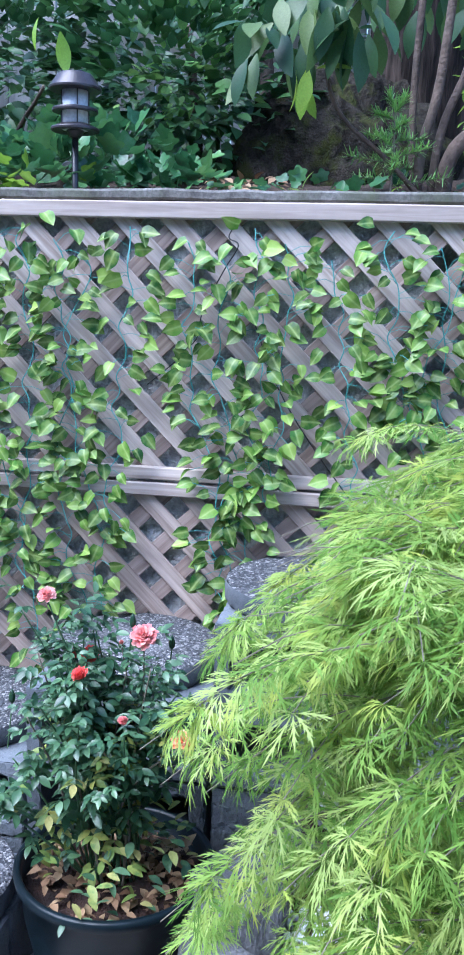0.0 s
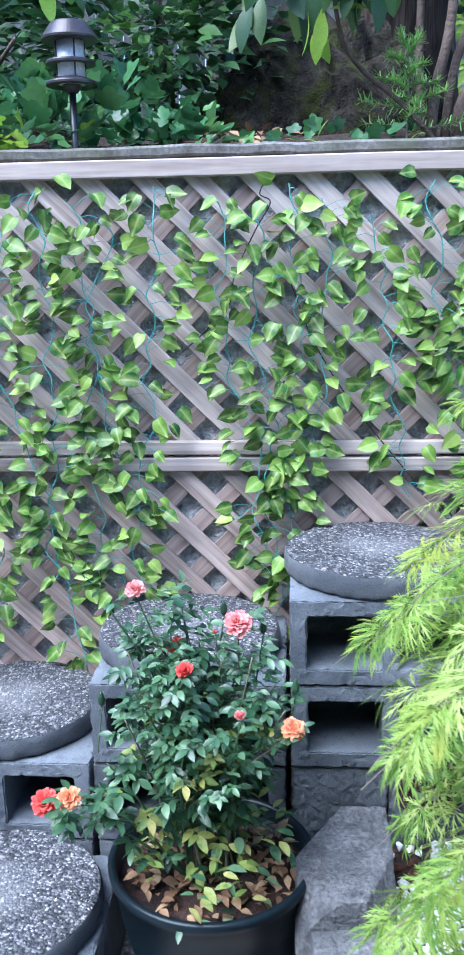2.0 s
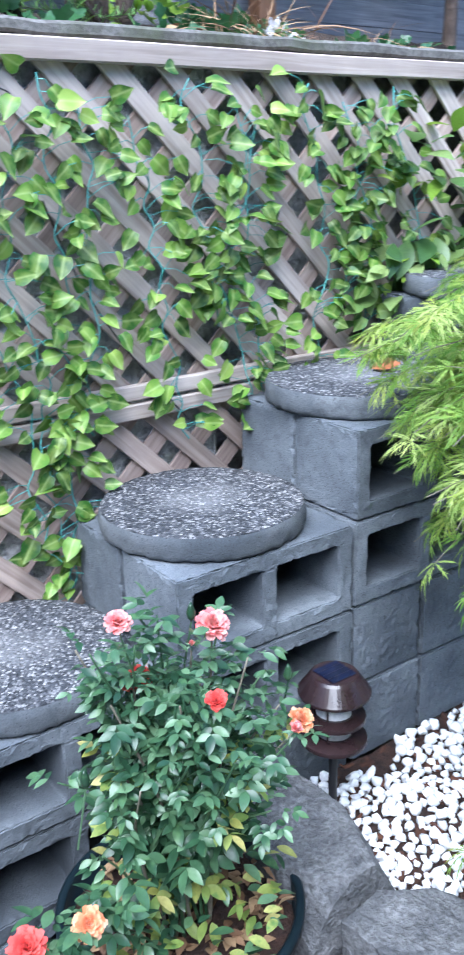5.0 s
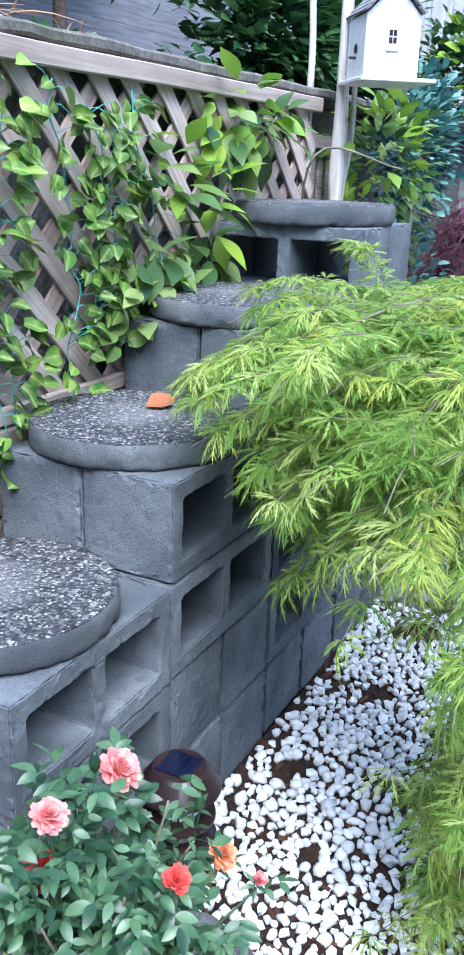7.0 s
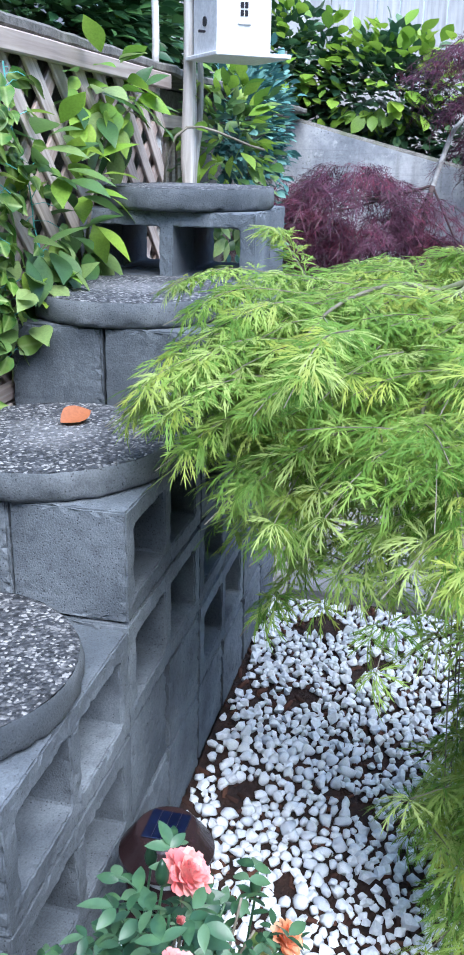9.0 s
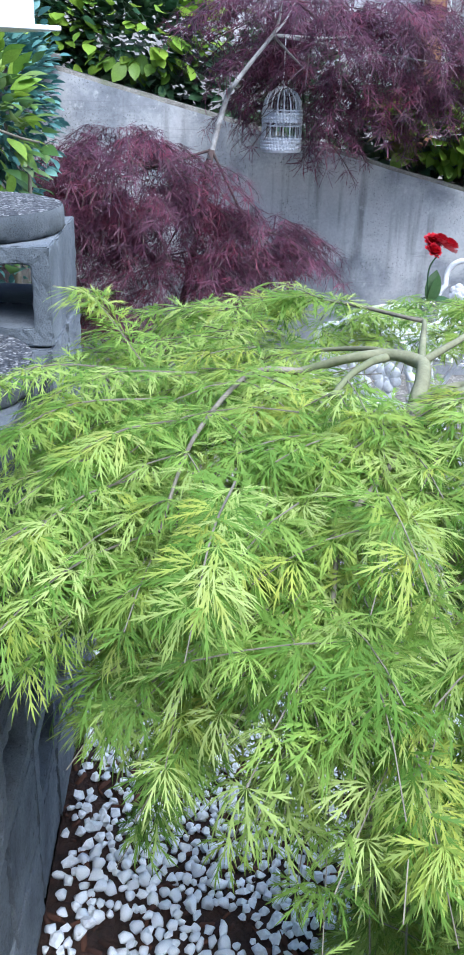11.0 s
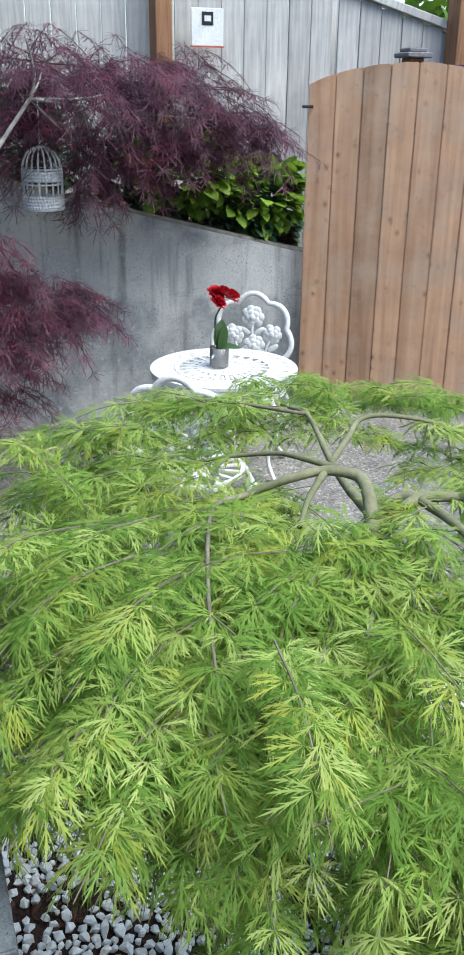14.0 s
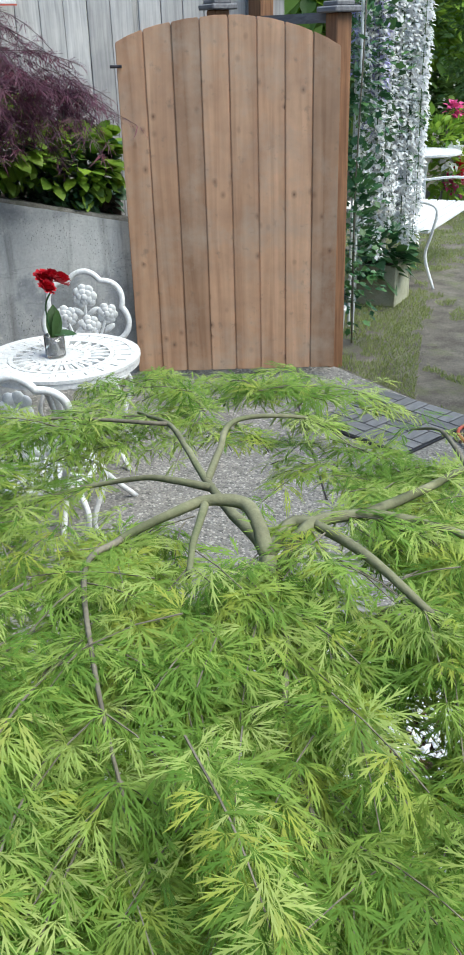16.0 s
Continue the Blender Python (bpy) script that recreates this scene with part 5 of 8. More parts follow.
# ---- bistro set ----
def bistro_table(x, y):
    top = empty("bistro_table", x, y, FAR_Z)
    tagged(top, "round white cast-metal bistro table with pierced top", "table")
    R, H = 0.31, 0.68
    bm = bmesh.new()
    # pierced top: rings and spokes
    for ra, rb in ((0.275, 0.31), (0.19, 0.208), (0.09, 0.115)):
        lathe([(ra, H - 0.012), (rb, H - 0.012), (rb, H), (ra, H), (ra, H - 0.012)], 48, bm)
    for k in range(24):
        a = 2 * math.pi * k / 24
        m = Matrix.Rotation(a, 4, "Z")
        box(bm, 0.03, 0.29, -0.008, 0.008, H - 0.01, H - 0.001, 0, m)
        box(bm, 0.21, 0.28, -0.02, 0.02, H - 0.009, H - 0.002, 0, Matrix.Rotation(a + 0.13, 4, "Z"))
    for k in range(48):
        a = 2 * math.pi * k / 48
        bmesh.ops.create_uvsphere(bm, u_segments=8, v_segments=4, radius=1, matrix=Matrix.Rotation(a, 4, "Z") @ Matrix.Translation((0.145 if k % 2 else 0.165, 0, H - 0.005)) @ Matrix.Diagonal((0.022, 0.008, 0.005, 1)))
        bmesh.ops.create_uvsphere(bm, u_segments=8, v_segments=4, radius=1, matrix=Matrix.Rotation(a + 0.05, 4, "Z") @ Matrix.Translation((0.225 if k % 2 else 0.262, 0, H - 0.005)) @ Matrix.Diagonal((0.018, 0.016, 0.005, 1)))
    lathe([(0, H - 0.012), (0.06, H - 0.012), (0.06, H), (0, H)], 24, bm)
    part("tabletop", bm, M_WHITE, top)
    part("apron", lathe([(0.3, H - 0.035), (0.306, H - 0.035), (0.306, H - 0.012), (0.3, H - 0.012), (0.3, H - 0.035)], 48), M_WHITE, top)
    for k in range(3):
        a = 2 * math.pi * k / 3 + 0.4
        c, s = math.cos(a), math.sin(a)
        pts = [(0.2 * c, 0.2 * s, H - 0.02), (0.1 * c, 0.1 * s, H - 0.2), (0.06 * c, 0.06 * s, 0.35), (0.13 * c, 0.13 * s, 0.15), (0.26 * c, 0.26 * s, 0.0)]
        part("leg", tube_bm(curve_pts(pts, 6), 0.012, 8), M_WHITE, top, smooth=True)
    part("stretcher", lathe([(0.055, 0.33), (0.07, 0.33), (0.07, 0.35), (0.055, 0.35), (0.055, 0.33)], 24), M_WHITE, top)
    return top


def bistro_chair(x, y, rz):
    """A cast chair with a scalloped hoop back filled with flowers."""
    top = empty("bistro_chair", x, y, FAR_Z, rz)
    tagged(top, "white cast-metal bistro chair with a floral openwork back", "chair", "bistro chairs")
    bm = bmesh.new()
    S = 0.42
    lathe([(0.185, S - 0.012), (0.2, S - 0.012), (0.2, S), (0.185, S), (0.185, S - 0.012)], 36, bm)
    part("seat_rim", bm, M_WHITE, top)
    part("seat_ring", lathe([(0.09, S - 0.01), (0.1, S - 0.01), (0.1, S), (0.09, S), (0.09, S - 0.01)], 30), M_WHITE, top)
    for k in range(16):
        bm = bmesh.new()
        box(bm, 0.02, 0.186, -0.008, 0.008, S - 0.009, S - 0.001, 0, Matrix.Rotation(2 * math.pi * k / 16, 4, "Z"))
        part("seat_slat", bm, M_WHITE, top)
    # hoop: five scallops on two uprights, leaning back along +y
    hoop = []
    for i in range(91):
        a = math.pi * (1.2 - 1.4 * i / 90)
        k = 0.92 + 0.14 * abs(math.sin(5 * math.pi * i / 90))
        hoop.append((0.19 * k * math.cos(a), 0.19 + 0.035 * math.sin(a), S + 0.205 + 0.2 * k * math.sin(a)))
    hoop = [(-0.11, 0.15, S)] + hoop + [(0.11, 0.15, S)]
    hoop_part = part("back_hoop", tube_bm(hoop, 0.014, 8), M_WHITE, top, smooth=True)
    q = random.Random(4)
    for fx, fz, fr in ((-0.095, 0.215, 0.054), (0.1, 0.225, 0.05), (0.0, 0.305, 0.058), (0.012, 0.165, 0.056)):
        yy = 0.185 + 0.09 * (fz - 0.15)
        part("casting_stem", tube_bm(curve_pts([(fx * 0.2, 0.16, S), (fx * 0.6, yy - 0.01, S + fz * 0.5), (fx, yy, S + fz)], 5), 0.007, 6), M_WHITE, hoop_part)
        # a cast rose: petals overlapping in rings
        b2 = bmesh.new()
        for ring, (n, rr, sz) in enumerate(((7, 0.62, 0.42), (5, 0.34, 0.36), (1, 0.0, 0.3))):
            for k in range(n):
                a = 2 * math.pi * (k + 0.5 * ring) / n + q.uniform(-.2, .2)
                bmesh.ops.create_uvsphere(b2, u_segments=8, v_segments=5, radius=1, matrix=Matrix.LocRotScale((fx + fr * rr * math.cos(a), yy - 0.005 * ring, S + fz + fr * rr * math.sin(a)), None, (fr * sz, 0.008, fr * sz)))
        part("flower_casting", b2, M_WHITE, hoop_part, smooth=True)
        # its leaves
        b3 = bmesh.new()
        for sg in (-1, 1):
            m = Matrix.Translation((fx * 0.7 + sg * 0.035, yy - 0.004, S + fz - 0.07)) @ Matrix.Rotation(-sg * 0.6, 4, "Y")
            bmesh.ops.create_uvsphere(b3, u_segments=8, v_segments=5, radius=1, matrix=m @ Matrix.Diagonal((0.034, 0.006, 0.015, 1)))
        part("leaf_casting", b3, M_WHITE, hoop_part, smooth=True)
    for sx, sy in ((-1, -1), (1, -1), (1, 1), (-1, 1)):
        pts = [(0.15 * sx, 0.13 * sy, S - 0.01), (0.19 * sx, 0.17 * sy, 0.3), (0.14 * sx, 0.13 * sy, 0.12), (0.19 * sx, 0.18 * sy, 0.0)]
        part("leg", tube_bm(curve_pts(pts, 6), 0.011, 8), M_WHITE, top, smooth=True)
    return top


bistro_table(3.14, -1.22)
bistro_chair(3.61, -1.50, -121)
bistro_chair(2.74, -0.95, 56)
gate_post(4.03, -3.26, 1.90, 0.1, True, "brown wooden gate post with a weathered cap")
gate_post(4.92, -3.07, 1.95, 0.1, True, "wooden post with a mossy stepped cap behind the gate")


# ---- flower on the table ----
def petal(L, W, cup, curl, n=4):
    """A petal along +x, cupped across and curling back at its tip."""
    v, f = [], []
    for i in range(n + 1):
        t = i / n
        w = W / 2 * (0.35 + 0.65 * math.sin(math.pi * min(0.92, 0.15 + 0.62 * t))) * (1 - 0.35 * max(0, t - 0.8) / 0.2)
        for j in (-1, 0, 1):
            v.append((L * t * (1 - 0.15 * curl * t), j * w, cup * L * t * t * 0.6 + (0.3 * w if j else 0.0) - curl * L * max(0, t - 0.55) ** 2 * 2.2))
    for i in range(n):
        for j in range(2):
            a = 3 * i + j
            f.append((a, a + 1, a + 4, a + 3))
    return v, f


def bloom_mesh(seed, R, material, open_=1.0):
    """A full rose: petals in a spiral, the outer ones laid back."""
    r = random.Random(seed)
    vs, fs = [], []
    k = 0
    for ring, (count, size, lift) in enumerate(((13, 0.84, 0.02), (13, 0.86, 0.3), (13, 0.8, 0.56), (12, 0.74, 0.8), (11, 0.64, 1.0), (9, 0.54, 1.16), (7, 0.42, 1.3), (5, 0.3, 1.42))):
        for j in range(count):
            k += 1
            lf = lift + (1.0 - open_) * (1.25 - lift) + r.uniform(-0.12, 0.12)
            tv, tf = petal(R * size * r.uniform(0.9, 1.1), R * 0.42 * size ** 0.5, 0.75, 0.6)
            a = 2 * math.pi * (j + 0.5 * (ring % 2)) / count + r.uniform(-0.25, 0.25)
            m = Matrix.Rotation(a, 4, "Z") @ Matrix.Translation((R * 0.05, 0, -R * 0.12 + R * 0.05 * ring)) @ Matrix.Rotation(-lf, 4, "Y") @ Matrix.Rotation(r.uniform(-0.35, 0.35), 4, "X")
            o = len(vs)
            vs += [tuple(m @ Vector(p)) for p in tv]
            fs += [tuple(i + o for i in q) for q in tf]
    return mesh_of("bloom", (vs, fs), material, True)


def vase_flower(x, y, z):
    top = empty("flower_vase", x, y, z)
    tagged(top, "small glass jar with a red artificial flower, on the white table", "flower vase")
    glass, n, l, b = nodes_of("jar_glass")
    b.inputs["Transmission Weight"].default_value, b.inputs["Roughness"].default_value, b.inputs["IOR"].default_value = 0.9, 0.05, 1.45
    jar = part("jar", lathe([(0, 0.002), (0.038, 0.002), (0.04, 0.008), (0.04, 0.085), (0.037, 0.085), (0.036, 0.01), (0, 0.008)], 28), glass, top, "clear glass jar", True)
    part("moss_filling", lathe([(0, 0.011), (0.034, 0.011), (0.034, 0.06), (0.02, 0.068), (0, 0.07)], 20), M_SOIL, jar, "dark filling")
    stem = [(0, 0, 0.05), (0.012, 0.012, 0.14), (0.01, 0.012, 0.21), (-0.008, -0.02, 0.275)]
    part("stem", tube_bm(curve_pts(stem, 5), 0.0035, 6), M_SHRUB, top, "green stem")
    r = random.Random(3)
    big = blade(0.13, 0.062, 0.25, 0.2, (0.3, 0.8, 1.0, 0.95, 0.7, 0.0))
    fr = [aim((0, 0, 0.07), (0.1, -0.15, 1), (-1, 0.2, 0.2), 1.0), aim((0, 0, 0.07), (-0.1, -0.3, 1), (-1, -0.4, 0.1), 0.85), aim((0, 0, 0.085), (-0.3, -1, 0.1), (-0.4, 0, 1), 0.7)]
    scatter("leaves", big, fr, M_RHODO, top, "broad dark green leaves", True)
    for j, (px, py, pz, sc) in enumerate(((-0.012, -0.045, 0.29, 1.0), (0.015, 0.01, 0.3, 1.05), (-0.03, 0.02, 0.275, 0.9), (-0.02, -0.01, 0.315, 0.8))):
        ob = link_me("bloom", bloom_mesh(60 + j, 0.05, M_CRIMSON), None, top, "crimson cloth bloom")
        ob.matrix_local = Matrix.Translation((px, py, pz)) @ Euler((r.uniform(-0.3, 0.3), r.uniform(-0.9, -0.4), r.uniform(0, 6))).to_matrix().to_4x4() @ Matrix.Scale(sc, 4)


vase_flower(3.145, -1.20, FAR_Z + 0.681)


# ---- hanging cage ----
def bird_cage(x, y, z):
    top = empty("bird_cage", x, y, z)
    tagged(top, "ornamental white wire birdcage hanging from the purple maple", "birdcage")
    R, H, D = 0.088, 0.17, 0.26
    prof = [(R, 0.0), (R, H * 0.6), (R, H), (R * 0.92, H + 0.04), (R * 0.7, H + 0.072), (R * 0.38, H + 0.09), (0.004, H + 0.1)]
    for k in range(18):
        a = 2 * math.pi * k / 18
        part("bar", tube_bm([(p * math.cos(a), p * math.sin(a), q) for p, q in prof], 0.0036, 5), M_WHITE, top)
    for zz, rr in ((0.0, R), (0.05, R), (H * 0.62, R), (H, R)):
        part("hoop", lathe([(rr - 0.003, zz), (rr + 0.003, zz), (rr + 0.003, zz + 0.006), (rr - 0.003, zz + 0.006), (rr - 0.003, zz)], 36), M_WHITE, top)
    bm = bmesh.new()
    for k in range(40):
        a = 2 * math.pi * k / 40
        for zz in (0.012, 0.026, 0.040, 0.054, H - 0.044, H - 0.03, H - 0.014):
            bmesh.ops.create_icosphere(bm, subdivisions=1, radius=0.0068, matrix=Matrix.Translation((R * math.cos(a + zz * 9), R * math.sin(a + zz * 9), zz)))
    part("scrollwork", bm, M_WHITE, top, "white filigree bands")["kind"] = "stuff"
    for z0, z1 in ((0.008, 0.056), (H - 0.046, H - 0.006)):
        part("band", lathe([(R - 0.001, z0), (R + 0.001, z0), (R + 0.001, z1), (R - 0.001, z1), (R - 0.001, z0)], 40), M_WHITE, top, "pierced white band")
    part("base", lathe([(0, -0.004), (R, -0.004), (R, 0.002), (0, 0.002)], 36), M_WHITE, top)
    part("finial", lathe([(0, H + 0.095), (0.01, H + 0.1), (0.004, H + 0.112), (0.011, H + 0.12), (0.0, H + 0.13)], 12), M_WHITE, top)
    part("hook", tube_bm([(0, 0, H + 0.125), (0.012, 0, H + 0.14), (0, 0, H + 0.155), (-0.006, 0, H + 0.3)], 0.002, 5), M_WHITE, top)


bird_cage(3.98, -0.65, 1.148)


# ---- birdhouse on its post ----
def birdhouse(x, y, z, rz):
    top = empty("birdhouse", x, y, z, rz)
    tagged(top, "white cottage birdhouse with a shingled roof on a bleached post", "birdhouse")
    W, D, H = 0.165, 0.165, 0.18
    bm = bmesh.new()
    prism = [(-W / 2, 0.012), (W / 2, 0.012), (W / 2, H), (0, H + 0.08), (-W / 2, H)]
    a = [bm.verts.new((px, -D / 2, pz)) for px, pz in prism]
    b = [bm.verts.new((px, D / 2, pz)) for px, pz in prism]
    bm.faces.new(a[::-1])
    bm.faces.new(b)
    for i in range(5):
        bm.faces.new((a[i], a[(i + 1) % 5], b[(i + 1) % 5], b[i]))
    bmesh.ops.recalc_face_normals(bm, faces=bm.faces)
    body = part("house_body", bm, M_WHITE, top)
    part("platform", box_bm(-W / 2 - 0.02, W / 2 + 0.045, -D / 2 - 0.045, D / 2 + 0.02, 0, 0.0115, 0.002), M_WHITE, top)
    for s in (-1, 1):
        for i in range(5):
            t = i / 5
            bm = box_bm(0, 0.028, -D / 2 - 0.018, D / 2 + 0.018, 0, 0.006, 0.001)
            ob = part("shingle_row", bm, M_DARKWOOD, top, "brown shingle strip")
            ang = math.atan2(0.08, W / 2)
            ob.matrix_local = Matrix.Translation((0, 0, H + 0.085)) @ Matrix.Rotation(0 if s > 0 else math.pi, 4, "Z") @ Matrix.Rotation(ang, 4, "Y") @ Matrix.Translation((t * 0.115, 0, 0.004 - 0.0005 * i)) @ Matrix.Rotation(-0.06, 4, "Y")
    part("chimney", box_bm(0.035, 0.062, -0.02, 0.01, H + 0.03, H + 0.12, 0.002), M_WHITE, top)
    for i in range(2):
        for j in range(2):
            part("window_pane", box_bm(-0.012 + 0.013 * i, -0.002 + 0.013 * i, -D / 2 - 0.002, -D / 2, 0.105 + 0.02 * j, 0.12 + 0.02 * j), M_BLACK, body, "tiny dark window pane")
    part("window_sill", box_bm(-0.02, 0.02, -D / 2 - 0.006, -D / 2, 0.085, 0.091), M_WHITE, body)
    ob = part("entry_hole", lathe([(0, 0), (0.013, 0), (0.013, 0.003), (0, 0.003)], 16), M_BLACK, top, "dark round entrance")
    ob.matrix_local = pose(-W / 2, 0.0, 0.095, 0, -90, 0)
    ob = part("perch", tube_bm([(0, 0, 0), (0, 0, 0.02)], 0.004, 6), M_DARKMETAL, top)
    ob.matrix_local = pose(-W / 2, 0.0, 0.07, 0, -90, 0)


birdhouse(2.0, 0.225, 1.54, -52)


def post(name, pts, r0, material, label, sides=7):
    top = empty(name, *pts[0])
    tagged(top, label, "post")
    bm = tube_bm(curve_pts([Vector(p) - Vector(pts[0]) for p in pts], 8), r0, sides)
    for v in bm.verts:
        v.co += 0.005 * noise.noise_vector(v.co * 9)
    part("shaft", bm, material, top, smooth=True)


def split_log(x, y, z0, z1):
    """A bleached log, split flat on one face, thick at its foot and leaning a little."""
    top = empty("bleached_post", x, y, z0)
    tagged(top, "bleached driftwood post holding the birdhouse", "post")
    bm, n, rings = bmesh.new(), 14, []
    for i in range(23):
        t = i / 22
        z = (z1 - z0) * t
        w = 0.036 - 0.012 * t + (0.012 * max(0.0, 1 - abs(z - 1.5) / 0.14))
        ring = []
        for k in range(n):
            a = 2 * math.pi * k / n
            px, py = w * math.cos(a), 0.75 * w * math.sin(a)
            py = max(py, -0.45 * w)
            g = 1 + 0.13 * noise.noise(Vector((math.cos(a) * 2.5, math.sin(a) * 2.5, z * 1.2)))
            ring.append(bm.verts.new((px * g + 0.03 * t + 0.012 * math.sin(z * 2.3), py * g, z)))
        rings.append(ring)
    for a, b in zip(rings, rings[1:]):
        for k in range(n):
            bm.faces.new((a[k], a[(k + 1) % n], b[(k + 1) % n], b[k]))
    bm.faces.new(rings[0][::-1])
    bm.faces.new(rings[-1])
    part("shaft", bm, M_DRIFT_LONG, top, smooth=True)
    part("side_branch", tube_bm(curve_pts([(0.03, 0, 1.42), (0.07, -0.01, 1.56), (0.085, -0.01, 1.72), (0.08, 0, 1.8)], 5), [0.014 - 0.0005 * k for k in range(16)], 9), M_DRIFT_LONG, top, "pale stub of a branch", True)


M_DRIFT_LONG = wood("driftwood_grain", (0.42, 0.37, 0.32), (0.86, 0.82, 0.76), 2, 0.85, 7, 0.1)
split_log(2.035, 0.36, PATIO_Z, 2.3)
post("thin_pole", [(2.0, 0.45, PATIO_Z), (2.0, 0.45, 1.2), (2.0, 0.455, 1.6), (2.0, 0.47, 2.4)], 0.011, M_WHITE_OLD, "thin whitewashed pole beside the birdhouse post")
part_lattice = empty("lattice_screen", 1.98, 0.47, 0)
tagged(part_lattice, "weathered wooden slat screen behind the birdhouse post", "fence")
for i in range(6):
    part("slat", box_bm(0.04 + 0.065 * i, 0.075 + 0.065 * i, 0, 0.012, 0.2, 1.42 - 0.01 * i, 0.002), M_LATH, part_lattice)
part("rail", box_bm(0.03, 0.42, -0.016, -0.001, 1.36, 1.4, 0.002), M_RAIL, part_lattice)


# ---- potted rose ----
def flower_pot(x, y):
    top = empty("flower_pot", x, y, PATIO_Z + 0.004)
    tagged(top, "large glossy navy-black glazed flower pot on the patio", "flower pot")
    H, R = 0.325, 0.205
    prof = [(0, 0.0), (0.122, 0.0), (0.13, 0.008), (0.162, 0.12), (0.184, 0.22), (0.194, H - 0.03), (R - 0.002, H - 0.022), (R, H - 0.012), (R, H - 0.004), (R - 0.004, H), (R - 0.012, H), (R - 0.016, H - 0.005), (R - 0.018, H - 0.05), (0.16, H - 0.06)]
    part("pot_body", lathe(prof, 64), M_POT, top, "dark glazed body", True)
    bm = lathe([(0.187, H - 0.05), (0.14, H - 0.042), (0.09, H - 0.036), (0.05, H - 0.032), (0, H - 0.03)], 40)
    for v in bm.verts:
        v.co.z += 0.008 * noise.noise(v.co * 40)
    part("potting_soil", bm, M_MULCH, top, "dark bark potting mix", True)
    r = random.Random(12)
    fr = []
    for _ in range(230):
        a, q = r.uniform(0, 6.28), 0.165 * math.sqrt(r.random())
        fr.append(aim((q * math.cos(a), q * math.sin(a), H - 0.03 + r.uniform(0, 0.02)), (r.uniform(-1, 1), r.uniform(-1, 1), r.uniform(-0.3, 0.5)), (r.uniform(-.5, .5), r.uniform(-.5, .5), 1), r.uniform(0.6, 1.2)))
    ob = scatter("dry_leaves", blade(0.03, 0.018, 0.3, 0.4), fr, M_DEAD, top, "curled brown fallen leaves", True)
    ob["kind"] = "stuff"
    return top


POT = Vector((-0.155, -0.22, 0))
flower_pot(POT.x, POT.y)


BLOOM = {"coral": bloom_mesh(1, 0.032, M_CORAL), "orange": bloom_mesh(2, 0.031, M_ORANGE), "scarlet": bloom_mesh(3, 0.032, M_SCARLET),
         "bud": bloom_mesh(4, 0.02, M_CORAL, 0.35), "redbud": bloom_mesh(5, 0.02, M_SCARLET, 0.6)}


